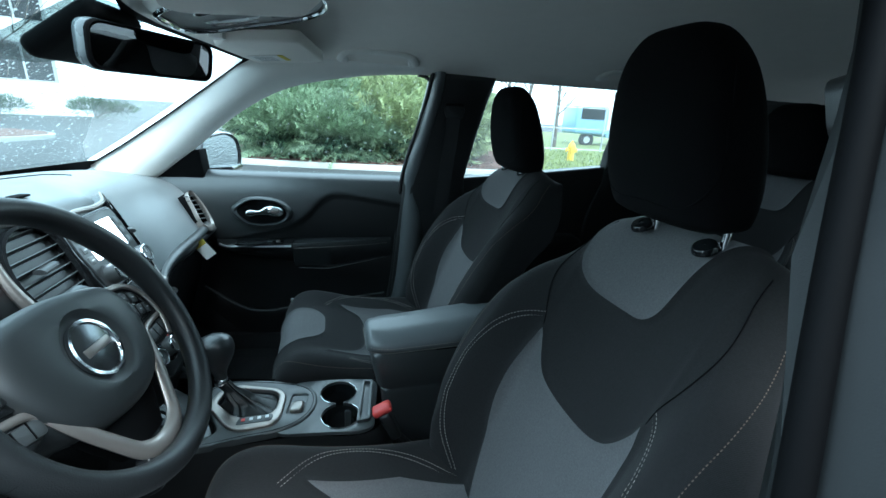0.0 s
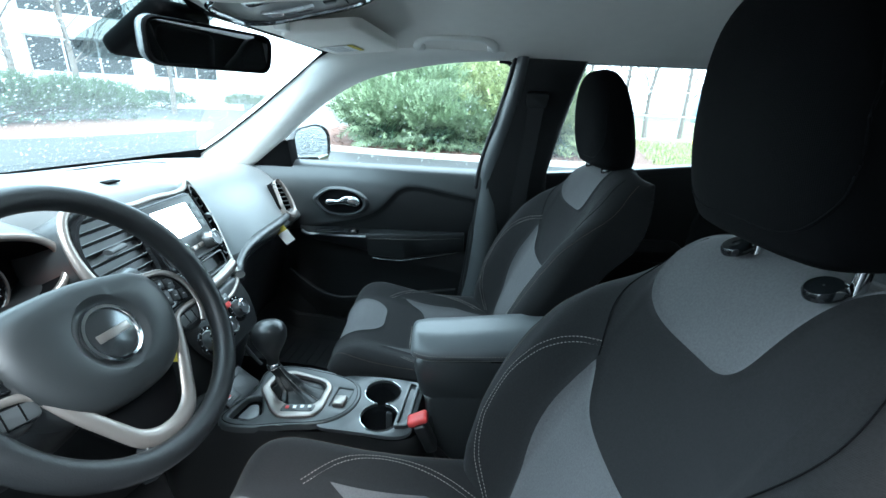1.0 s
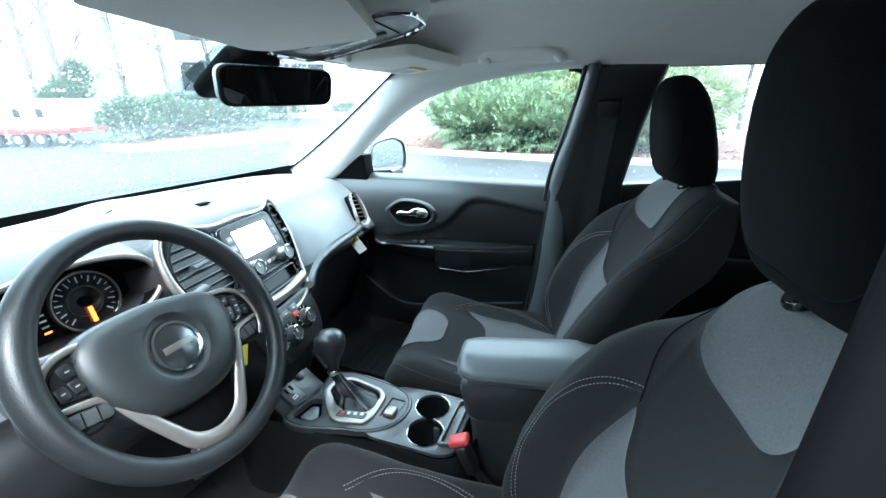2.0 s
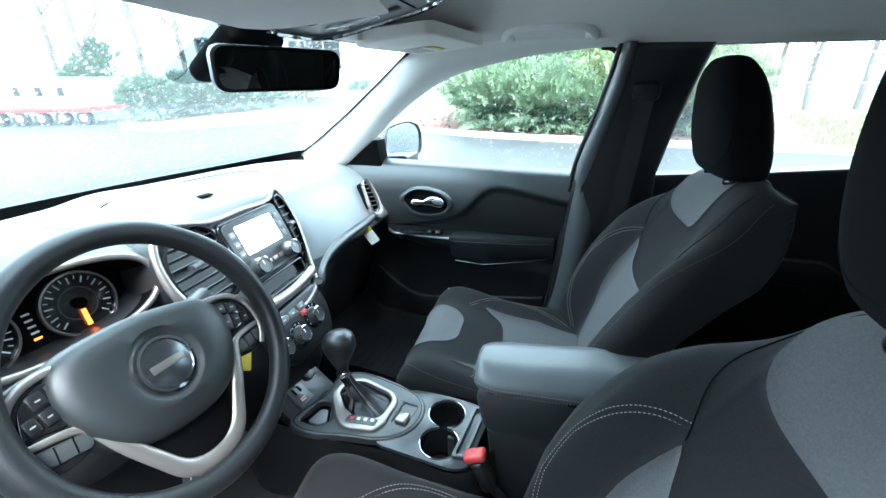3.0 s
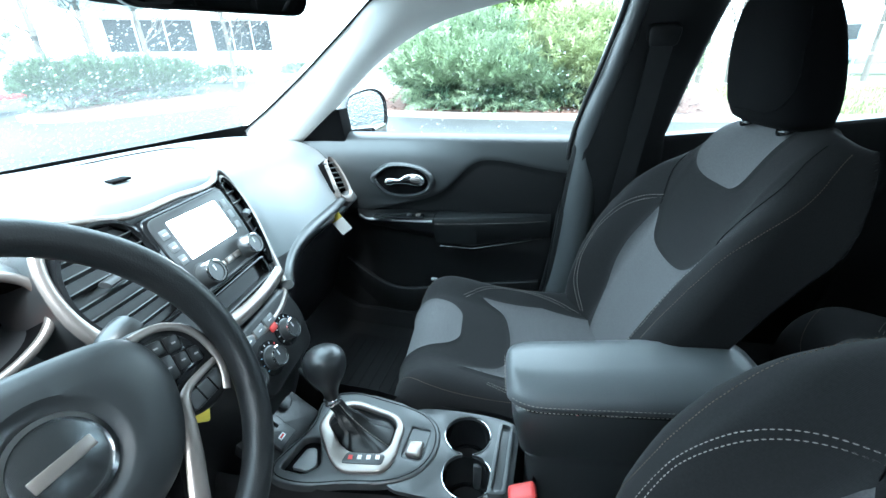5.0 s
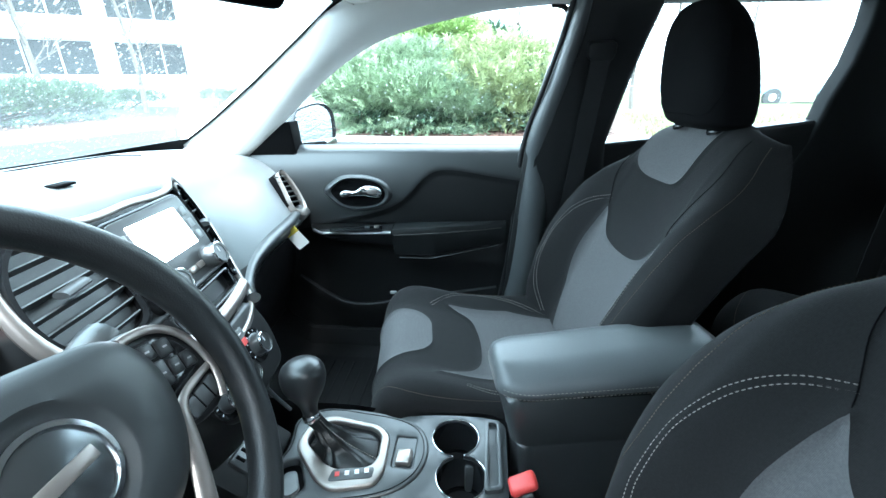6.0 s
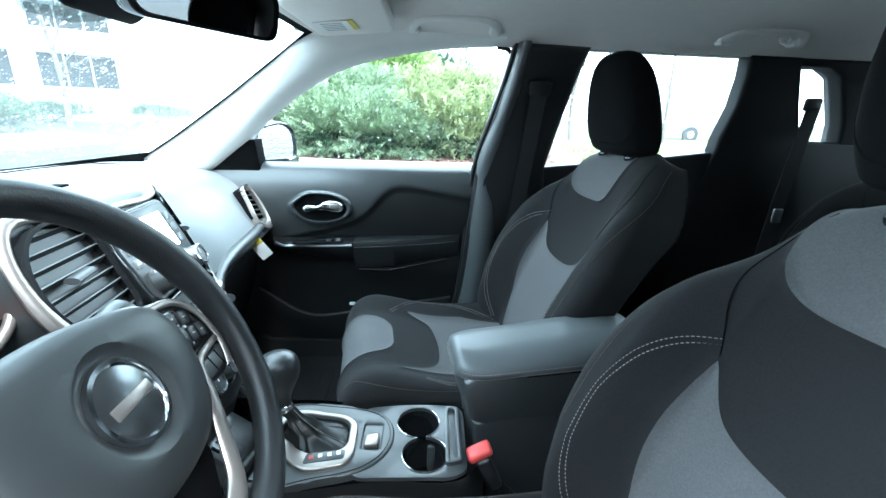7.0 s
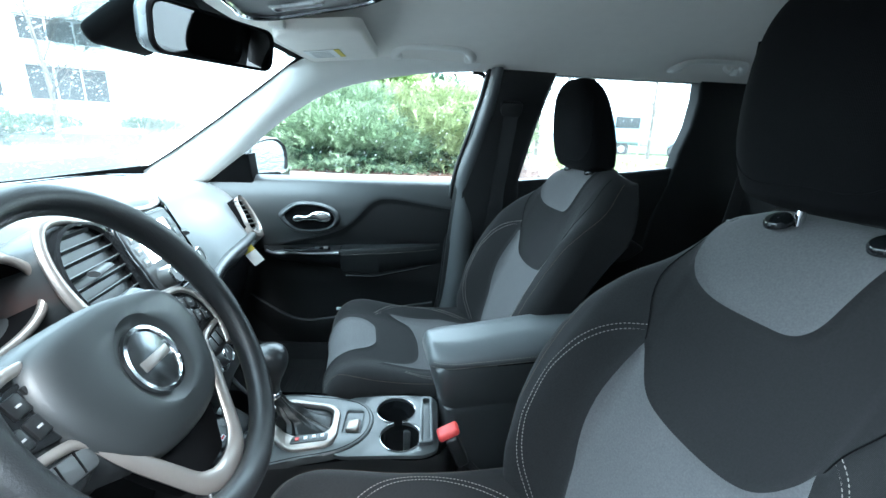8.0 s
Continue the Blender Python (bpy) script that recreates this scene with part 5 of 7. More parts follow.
part("bezel", tube("bezel", lean(el(1.0, -0.288)), 0.0056, SILVER, 10, closed=True, up=(1, 0, 0.25)), cl, "satin silver ring")
rows = [lean(el(0.985, -0.293)), lean(el(1.0, -0.34, 0.0, -0.018)), lean(el(1.02, -0.39, 0.004, -0.035)), lean(el(0.4, -0.395, 0.0, -0.035)), lean(el(0.02, -0.395, 0.0, -0.035))]
part("well", grid_mesh("well", rows, BLACK, close_v=True), cl, "black dial well")
for y, z, r, ang in ((-0.318, 1.026, 0.046, -90), (-0.452, 1.027, 0.046, 215)):
    dm = place((-0.374, y, z), (0, 1, 0), (-0.25, 0, 1))
    d0 = part("dial", lathe("dial", [(r * 1.16, 0.004), (r * 1.12, 0.010), (r * 1.06, 0.008), (r * 1.04, 0.003), (0.0005, 0.002)], GLOSS, dm, 40), cl, "black dial")
    part("dial_ring", lathe("dial_ring", [(r * 1.17, 0.004), (r * 1.15, 0.011), (r * 1.09, 0.011), (r * 1.08, 0.004)], SILVER, dm, 40), d0, "silver dial ring")
    part("inner_ring", lathe("inner_ring", [(r * 0.60, 0.002), (r * 0.60, 0.004), (r * 0.56, 0.004), (r * 0.56, 0.002)], PLASTIC_GREY, dm, 40), d0)
    for k in range(21):
        a = radians(222 - k * 13.2)
        big = k % 2 == 0
        part("mark", block("mark", (0.011 if big else 0.006, 0.0022 if big else 0.0012, 0.0006), WHITE_INK, dm @ pose(r * (0.86 if big else 0.93) * math.cos(a), r * (0.86 if big else 0.93) * math.sin(a), 0.0042, 0, 0, math.degrees(a)), 0), d0)
    a = radians(ang)
    part("needle", block("needle", (r * 0.62, 0.0070, 0.002), ORANGE, dm @ pose(r * 0.55 * math.cos(a), r * 0.55 * math.sin(a), 0.007, 0, 0, ang), 0.0006), d0, "orange needle")
    part("needle_hub", lathe("needle_hub", [(0.010, 0.003), (0.009, 0.009), (0.0005, 0.010)], BLACK, dm, 20), d0)
sg = place((-0.372, -0.384, 1.020), (0, 1, 0), (-0.25, 0, 1))
for k in range(5):
    part("fuel_bar", block("fuel_bar", (0.010, 0.003, 0.0008), ORANGE if k == 0 else WHITE_INK, sg @ pose(0.0, -0.02 + 0.010 * k, 0.004), 0), cl)

# ---- steering wheel ----
wheel = thing("steering_wheel", "black leather steering wheel with satin silver spoke trim", "steering wheel")
RAKE = radians(30.5)
WM = place((-0.069, -0.377, 1.050), ACROSS, BACK * -math.sin(RAKE) + Vector((0, 0, math.cos(RAKE))))
ra = np.linspace(0, 2 * np.pi, 96, endpoint=False)
rimp = to_world(WM, [(0.167 * math.cos(a), 0.165 * math.sin(a), 0.0) for a in ra])
rr_ = 0.0150 + 0.0022 * np.maximum(0, np.cos((ra - radians(25)) * 1.0)) ** 8 + 0.0022 * np.maximum(0, np.cos(ra - radians(155))) ** 8
part("rim", tube("rim", rimp, rr_, LEATHER, 16, closed=True, up=tuple(WM.to_3x3() @ Vector((0, 0, 1)))), wheel, "black leather rim")
for ang in (-12, 192):
    a = radians(ang)
    q = to_world(WM, [(0.167 * math.cos(a + t), 0.165 * math.sin(a + t), 0) for t in (-0.004, 0.004)])
    part("rim_seam", tube("rim_seam", q, 0.0153, BLACK, 16, up=tuple(WM.to_3x3() @ Vector((0, 0, 1)))), wheel)
TURN = pose(0, 0, 0, 0, 0, -8)
HM, PM = WM @ pose(-0.009, -0.008, -0.012) @ TURN, WM @ pose(-0.003, -0.003, -0.010) @ TURN
hub_o = curve_pts([(-0.104, 0.022), (-0.092, 0.050), (-0.05, 0.064), (0.0, 0.068), (0.05, 0.064), (0.092, 0.050), (0.104, 0.022), (0.096, -0.020), (0.066, -0.060), (0.0, -0.076), (-0.066, -0.060), (-0.096, -0.020)], 72, True) * 1.06
rows = [to_world(HM, [(x * k, y * k, d) for x, y in hub_o]) for k, d in ((0.95, -0.055), (1.0, -0.022), (1.0, -0.008), (0.975, 0.003), (0.93, 0.009), (0.8, 0.0145), (0.62, 0.0175))]
th = np.linspace(0, 2 * np.pi, 72, endpoint=False)
# close the pad towards the emblem's dish
circ = lambda r, d: to_world(HM, [(r * math.cos(a), r * math.sin(a), d) for a in [math.atan2(y, x) for x, y in hub_o]])
rows += [circ(0.047, 0.0185), circ(0.044, 0.0170), circ(0.038, 0.0120), circ(0.034, 0.0105), circ(0.001, 0.0105)]
part("airbag_cover", grid_mesh("airbag_cover", rows, HUB, close_v=True), wheel, "dark airbag cover with a round dish")
embl = part("badge", lathe("badge", [(0.0345, 0.010), (0.0345, 0.0135), (0.0325, 0.0150), (0.0305, 0.0140), (0.028, 0.0152), (0.0005, 0.0162)], BADGE, HM, 40), wheel, "round dark silver badge")
part("badge_ring", lathe("badge_ring", [(0.0352, 0.0125), (0.0348, 0.0162), (0.0312, 0.0164), (0.0300, 0.0138)], CHROME, HM, 40), embl, "bright chrome ring")
part("badge_bar", block("badge_bar", (0.044, 0.010, 0.0022), SILVER, HM @ pose(0, 0, 0.0162, 0, 0, 4), 0.001), embl, "raised plain bar")
for s_ in (1, -1):
    # side spoke with its switches
    fit_ = lambda pts: [(s_ * x, y) for x, y in pts][::s_]
    pod = [(0.080, 0.046), (0.125, 0.046), (0.152, 0.032), (0.166, 0.002), (0.160, -0.040), (0.138, -0.052), (0.090, -0.040)]
    spoke = part("spoke", prism("spoke", fit_(curve_pts(pod, 40, True)), -0.004, LEATHER, PM, 0.006, 3, back=0.03), wheel, "dark spoke")
    edge = [(s_ * x, y, 0.0) for x, y in curve_pts([(0.090, 0.044), (0.122, 0.041), (0.143, 0.026), (0.153, -0.004), (0.151, -0.028), (0.140, -0.048)], 40)]
    part("spoke_trim", tube("spoke_trim", to_world(PM, edge), 0.0042, SILVER, 10, flat=0.6, up=tuple(PM.to_3x3() @ Vector((0, 0, 1)))), spoke, "satin silver edge")
    part("switch_pad", prism("switch_pad", fit_(rounded([(0.090, 0.037), (0.120, 0.035), (0.137, 0.022), (0.146, -0.008), (0.096, -0.016)], 0.008)), 0.000, GLOSS, PM, 0.002, 2, back=0.01), spoke, "dark switch pad")
    for bx, by, bw, bh in ((0.103, 0.026, 0.016, 0.014), (0.121, 0.022, 0.015, 0.016), (0.103, 0.004, 0.015, 0.024), (0.119, 0.003, 0.013, 0.016), (0.134, 0.001, 0.012, 0.016)):
        part("button", block("button", (bw, bh, 0.004), PLASTIC, PM @ pose(s_ * bx, by, 0.0005, 0, 0, -8 * s_), 0.002), spoke)
        part("marking", block("marking", (0.0045, 0.0016, 0.0006), GREY_INK, PM @ pose(s_ * bx, by, 0.0027, 0, 0, -8 * s_), 0), spoke)
    part("switch_pad", prism("switch_pad", fit_(rounded([(0.098, -0.028), (0.147, -0.022), (0.140, -0.042), (0.100, -0.046)], 0.006)), 0.001, PLASTIC_GREY, PM, 0.003, 2, back=0.01), spoke, "grey lower switch")
    for bx in (0.114, 0.130):
        part("joint", block("joint", (0.0012, 0.018, 0.001), BLACK, PM @ pose(s_ * bx, -0.034, 0.0012, 0, 0, 6 * s_), 0), spoke)
band = [(0.148, -0.016), (0.120, -0.019), (0.100, -0.026), (0.088, -0.046), (0.072, -0.076), (0.054, -0.106), (0.040, -0.126), (0.022, -0.137)]
bc = curve_pts([(-x, y, 0.000) for x, y in band] + [(0.0, -0.140, 0.0)] + [(x, y, 0.000) for x, y in band[::-1]], 110)
wide = np.interp(np.abs(bc[:, 0]), [0.0, 0.03, 0.05, 0.075, 0.092, 0.105, 0.15], [0.0105, 0.0115, 0.0100, 0.0088, 0.0070, 0.0045, 0.0035])
part("lower_trim", tube("lower_trim", to_world(PM, bc), wide, SILVER, 12, flat=0.5, up=tuple(PM.to_3x3() @ Vector((0, 0, 1)))), wheel, "satin silver trim framing the lower spoke")
low = rounded([(-0.080, -0.045), (0.080, -0.045), (0.056, -0.096), (0.034, -0.132), (-0.034, -0.132), (-0.056, -0.096)], 0.01)
part("lower_spoke", prism("lower_spoke", low, -0.014, BLACK, PM, 0.003, 2, back=0.028), wheel, "black lower spoke")
foot = rounded([(-0.042, -0.134), (0.042, -0.134), (0.058, -0.172), (-0.058, -0.172)], 0.006)
part("spoke_foot", prism("spoke_foot", foot, 0.002, LEATHER, PM, 0.006, 3, back=0.014), wheel, "dark foot of the lower spoke")
col = thing("steering_column", "black steering column cover with stalks", "steering column")
rows = [to_world(WM, [(x, y - 0.01 + d * 0.15, d) for x, y in oval(w, h, 28, 3)]) for w, h, d in ((0.05, 0.045, -0.035), (0.058, 0.055, -0.05), (0.062, 0.06, -0.10), (0.066, 0.07, -0.20), (0.066, 0.07, -0.27))]
part("cover", grid_mesh("cover", rows, PLASTIC, close_v=True, caps=True), col)
for s_ in (1, -1):
    st = curve_pts(to_world(WM, [(s_ * 0.05, 0.010, -0.085), (s_ * 0.10, 0.022, -0.080), (s_ * 0.150, 0.034, -0.072)]), 12)
    stalk = part("stalk", tube("stalk", st, np.array([0.007] * 6 + [0.008, 0.010, 0.012, 0.0125, 0.0125, 0.011]) * (1.5 if s_ > 0 else 1.0), DOOR_PAD, 12), col, "black wiper stalk")
    part("stalk_ring", tube("stalk_ring", st[6:8], 0.0150 if s_ > 0 else 0.0105, PLASTIC_GREY, 12), stalk, "grey stalk ring")
part("ignition", lathe("ignition", [(0.018, 0.0), (0.018, 0.012), (0.012, 0.014), (0.0005, 0.014)], PLASTIC_GREY, place((-0.235, -0.265, 0.93), (0, 1, 0), (-0.3, 0, 1)), 20), col, "round ignition switch")
kt = thing("key_tag", "small yellow paper tag hanging at the ignition", "paper tag")
part("card", prism("card", rounded([(-0.014, -0.012), (0.016, -0.020), (0.018, 0.03), (-0.016, 0.03)], 0.004), 0.001, YELLOW_PAPER, place((-0.17, -0.205, 0.885), (0.3, 0.9, -0.3), (-0.2, 0.3, 0.9))), kt)
pt = thing("paper_tag", "white and yellow paper tag hanging below the side vent", "paper tag")
tgm = place((-0.316, 0.480, 0.872), (0.75, 0.40, 0.55), (-0.55, -0.25, 0.75))
part("card", prism("card", rounded([(-0.017, -0.03), (0.017, -0.03), (0.017, 0.014), (-0.017, 0.014)], 0.003), 0.0012, WHITE_PAPER, tgm), pt, "white card")
part("stripe", prism("stripe", rounded([(-0.017, 0.0145), (0.017, 0.0145), (0.017, 0.032), (-0.017, 0.032)], 0.003), 0.0012, YELLOW_PAPER, tgm), pt, "yellow stripe")


# ---- centre console ----
console = thing("centre_console", "dark centre console with grey top panel and cup holders", "centre console", at=(0.1, -0.02, 0.5))
ZT = 0.672
def wall_rows(outline, z0, z1, flare=0.01):
    o = np.array(outline)
    c = o.mean(0)
    return [[(*(c + (p - c) * (1 + f)), z) for p in o] for z, f in ((z0, flare * 3), (z1 - 0.03, flare), (z1 - 0.006, 0.0), (z1, -0.015))]


body = curve_pts([(-0.30, -0.135), (-0.18, -0.142), (-0.05, -0.135), (0.05, -0.118), (0.14, -0.115), (0.235, -0.105), (0.238, 0.075), (0.14, 0.086), (0.04, 0.082), (-0.06, 0.092), (-0.20, 0.095), (-0.30, 0.09)], 60, True)
part("body", grid_mesh("body", wall_rows(body, 0.44, ZT - 0.004), PLASTIC, close_v=True), console, "dark console side walls")
# cup holders: two overlapping round wells
CUPS = [(0.146, 0.020, 0.041), (0.160, -0.060, 0.041)]
hole = []
(c1x, c1y, cr), (c2x, c2y, _) = CUPS
d = math.hypot(c2x - c1x, c2y - c1y)
base = math.atan2(c2y - c1y, c2x - c1x)
half = math.acos(min(1, d / 2 / cr * 0.985))
for a in np.linspace(base + half, base + 2 * np.pi - half, 26):
    hole.append((c1x + cr * math.cos(a), c1y + cr * math.sin(a)))
for a in np.linspace(base + np.pi + half, base + 3 * np.pi - half, 26):
    hole.append((c2x + cr * math.cos(a), c2y + cr * math.sin(a)))
rear = rounded([(0.020, -0.020), (0.030, -0.112), (0.112, -0.110), (0.205, -0.110), (0.234, -0.095), (0.236, 0.062), (0.190, 0.072), (0.108, 0.070), (0.030, 0.060)], 0.03, 6)
part("cup_deck", prism("cup_deck", rear, ZT + 0.002, PLASTIC_GREY, None, 0.003, 2, holes=[hole], back=-(ZT - 0.006)), console, "grained deck round the cup holders")
for cx, cy, r in CUPS:
    part("cup_well", lathe("cup_well", [(r * 0.99, ZT - 0.004), (r * 0.96, ZT - 0.05), (r * 0.90, ZT - 0.075), (0.001, ZT - 0.075)], GLOSS, Matrix.Translation((cx, cy, 0)), 36), console, "deep black cup well")
    part("cup_mat", lathe("cup_mat", [(r * 0.80, ZT - 0.074), (r * 0.80, ZT - 0.070), (0.001, ZT - 0.070)], RUBBER, Matrix.Translation((cx, cy, 0)), 30), console, "rubber cup mat")
# added chrome line: the highlight along the cup edges, made as a shape
part("cup_highlight", tube("cup_highlight", [(x, y, ZT + 0.003) for x, y in hole], 0.0010, CHROME, 8, closed=True), console, "thin bright line for the highlight on the cup edges")
part("cup_divider", block("cup_divider", (0.016, 0.018, 0.06), PLASTIC_GREY, pose(0.172, -0.018, ZT - 0.045), 0.005), console, "grey cup divider")
# shift panel
pan = curve_pts([(-0.160, -0.135), (-0.142, -0.02), (-0.150, 0.036), (-0.118, 0.064), (-0.04, 0.066), (0.032, 0.056), (0.085, 0.030), (0.102, -0.018), (0.086, -0.070), (0.040, -0.104), (-0.03, -0.122), (-0.10, -0.142)], 60, True)
bez = [(-0.128, -0.030), (-0.122, 0.022), (-0.086, 0.046), (0.010, 0.028), (0.032, 0.006), (0.036, -0.066), (0.026, -0.092), (-0.040, -0.108), (-0.070, -0.092)]
bo = rounded(bez, 0.018, 5)
ctr = np.array(bez).mean(0)
bi = [(ctr[0] + (x - ctr[0]) * 0.80 - 0.002, ctr[1] + 0.012 + (y - ctr[1]) * 0.66) for x, y in bo]
cub = rounded([(-0.148, -0.122), (-0.100, -0.122), (-0.082, -0.100), (-0.112, -0.048), (-0.138, -0.056)], 0.010)
btn = rounded([(0.044, -0.052), (0.078, -0.052), (0.078, 0.012), (0.044, 0.012)], 0.005)
part("shift_panel", prism("shift_panel", pan, ZT + 0.006, PLASTIC_GREY, None, 0.004, 3, holes=[bi, cub, btn], back=-(ZT - 0.01)), console, "grey shift panel")
pc = pan.mean(0)
part("panel_groove", tube("panel_groove", [(*(pc + (p - pc) * 0.945), ZT + 0.0056) for p in pan], 0.0012, BLACK, 6, closed=True), console, "thin dark groove")
bz = prism("shift_bezel", bo, ZT + 0.013, SILVER, None, 0.004, 3, holes=[bi], back=-(ZT + 0.004))
part("shift_bezel", bz, console, "satin silver shift bezel")
part("bezel_well", prism("bezel_well", [(ctr[0] + (x - ctr[0]) * 0.95, ctr[1] + (y - ctr[1]) * 0.92) for x, y in bo], ZT - 0.006, BLACK, None, 0, back=-(ZT - 0.012)), console)
part("cubby_floor", block("cubby_floor", (0.075, 0.085, 0.004), BLACK, pose(-0.115, -0.085, ZT - 0.014), 0.001), console, "small rubber-lined tray")
part("cubby_mat", prism("cubby_mat", [(-0.115 + (x + 0.115) * 0.62, -0.085 + (y + 0.085) * 0.62) for x, y in cub], ZT - 0.006, DASH, None, 0.002, back=-(ZT - 0.012)), console, "grey tray mat")
part("button_well", block("button_well", (0.038, 0.068, 0.004), GLOSS, pose(0.061, -0.02, ZT - 0.006), 0.001), console, "gloss black switch recess")
part("brake_switch", block("brake_switch", (0.028, 0.030, 0.014), SILVER, pose(0.062, -0.034, ZT + 0.006, 0, -8), 0.005, 3), console, "silver parking brake switch")
part("gear_plate", prism("gear_plate", rounded([(-0.048, -0.094), (0.020, -0.082), (0.020, -0.062), (-0.046, -0.072)], 0.006), ZT + 0.0145, PLASTIC_GREY, None, 0.001, back=-(ZT + 0.005)), console, "grey gear display")
for k in range(4):
    part("gear_mark", block("gear_mark", (0.007, 0.008, 0.001), RED if k == 0 else WHITE_INK, pose(-0.036 + 0.015 * k, -0.081 + 0.0035 * k, ZT + 0.0150, 0, 0, 12), 0), console, "red gear mark" if k == 0 else "white gear mark")
# forward tray with sockets
fp = place((-0.205, -0.03, 0.672), (0, 1, 0), (-0.8, 0, 0.6))
part("socket_panel", prism("socket_panel", rounded([(-0.085, -0.05), (0.06, -0.05), (0.06, 0.055), (-0.085, 0.055)], 0.01), 0.006, PLASTIC, fp, 0.003, back=0.02), console, "dark socket panel")
part("usb_block", prism("usb_block", rounded([(-0.050, -0.032), (-0.004, -0.032), (-0.004, 0.022), (-0.050, 0.022)], 0.004), 0.012, PLASTIC_GREY, fp, 0.003), console, "grey media socket block")
for dx, dy, w, h, mt in ((-0.036, 0.008, 0.006, 0.016, BLACK), (-0.020, 0.008, 0.006, 0.016, BLACK), (-0.030, -0.016, 0.014, 0.008, WHITE_INK), (-0.030, -0.016, 0.010, 0.004, RED)):
    part("socket", block("socket", (w, h, 0.002 if mt is not RED else 0.003), mt, fp @ pose(dx, dy, 0.0125), 0.0005, 1), console)
part("power_socket", lathe("power_socket", [(0.015, 0.004), (0.015, 0.012), (0.012, 0.013), (0.0005, 0.013)], PLASTIC_GREY, fp @ pose(0.028, 0.02, 0), 24), console, "round power socket cap")
part("stack_leg", tube("stack_leg", curve_pts([(-0.236, 0.048, 0.770), (-0.221, 0.050, 0.749), (-0.197, 0.052, 0.712), (-0.174, 0.055, 0.680)], 16), 0.0042, PLASTIC_GREY, 8), console, "grey strut beside the shifter")
# shifter
sh = thing("gear_shifter", "gear lever with smooth black knob and leather boot", "gear shifter", at=(-0.07, -0.02, ZT))
top = (-0.097, -0.016, 0.735)
boot = []
nb = 14
for k in range(nb):
    t = k / (nb - 1)
    s = (1 - t) ** 2.6
    fold = 1 + 0.09 * math.sin(t * 15)
    row = []
    for i, (x, y) in enumerate(bi[::1]):
        wr = 1 + 0.16 * math.sin(i * 0.9 + t * 4) * t * (1 - t) * 4
        cx, cy = ctr[0] + (top[0] - ctr[0]) * t, ctr[1] + 0.012 + (top[1] - ctr[1] - 0.012) * t
        a = math.atan2(y - ctr[1] - 0.012, x - ctr[0])
        tx, ty = 0.014 * math.cos(a), 0.012 * math.sin(a)
        bx, by = (x - ctr[0]) * 0.93, (y - ctr[1] - 0.012) * 0.93
        row.append((cx + (bx * s + tx * (1 - s)) * fold * wr, cy + (by * s + ty * (1 - s)) * fold * wr, ZT + 0.002 + (top[2] - ZT) * t ** 1.15))
    boot.append(row)
part("boot", grid_mesh("boot", boot, BOOT, close_v=True), sh, "black pleated leather boot")
lnp = np.array([np.array(boot[k][len(bi) // 2 + 4]) for k in range(nb)])
part("stitching", stitches("stitching", curve_pts(lnp, 30), THREAD, normals=np.tile((0.3, -0.7, 0.6), (30, 1)), length=0.003, gap=0.002), sh, "pale boot stitching")
lev = Vector((-0.10, 0.10, 1.0)).normalized()
km = Matrix.Translation(top) @ lev.to_track_quat("Z", "Y").to_matrix().to_4x4()
part("collar", lathe("collar", [(0.0135, -0.004), (0.0150, 0.000), (0.0150, 0.006), (0.0130, 0.009)], CHROME, km, 24), sh, "thin chrome collar")
prof = [(0.0125, 0.006), (0.0135, 0.020), (0.0190, 0.034), (0.0275, 0.049), (0.0345, 0.064), (0.0370, 0.078), (0.0355, 0.091), (0.0295, 0.101), (0.0185, 0.107), (0.0005, 0.1095)]
pk = np.array(prof)
fine_p = np.stack([spline(np.arange(len(pk)), pk[:, i], np.linspace(0, len(pk) - 1, 30)) for i in (0, 1)], 1)
part("knob", lathe("knob", [(max(r, 0.0003), z) for r, z in fine_p], KNOB, km, 32), sh, "smooth black knob")
part("knob_cap", lathe("knob_cap", [(0.0300, 0.1008), (0.0240, 0.1055), (0.0140, 0.1093), (0.0005, 0.1105)], KNOB, km, 32), sh, "smooth knob cap")
# armrest box behind the cup holders
box = thing("console_armrest", "padded black vinyl armrest box with pale stitching", "armrest", at=(0.215, -0.05, 0.44))
ax = np.linspace(0.205, 0.60, 26)
def lid_row(x):
    t = (x - 0.205) / 0.395
    z = 0.834 + 0.026 * smooth01(t * 1.2)
    rnd = math.sqrt(max(0.0, 1 - max(0.0, 1 - (x - 0.205) / 0.06) ** 2)) if x < 0.265 else 1.0
    end = math.sqrt(max(0.0, 1 - max(0.0, 1 - (0.60 - x) / 0.06) ** 2)) if x > 0.54 else 1.0
    h = 0.050 * (0.30 + 0.70 * rnd) * max(end, 0.05)
    y0, y1 = -0.054 + 0.034 * (1 - rnd), 0.102 - 0.034 * (1 - rnd)
    zb = 0.802 + 0.014 * t
    zt = min(z, zb + h)
    a = zt - zb
    pts = [(y0 + 0.010, zb - 0.004), (y0 + 0.001, zb + 0.004), (y0, zb + a * 0.40), (y0 + 0.006, zb + a * 0.70), (y0 + 0.020, zb + a * 0.92)]
    for q in np.linspace(0.24, 0.76, 5):
        pts.append((y0 + (y1 - y0) * q, zt + 0.007 - 0.02 * (q - 0.5) ** 2))
    pts += [(y1 - 0.020, zb + a * 0.92), (y1 - 0.006, zb + a * 0.70), (y1, zb + a * 0.40), (y1 - 0.001, zb + 0.004), (y1 - 0.010, zb - 0.004)]
    return [(x, y, zz) for y, zz in pts]


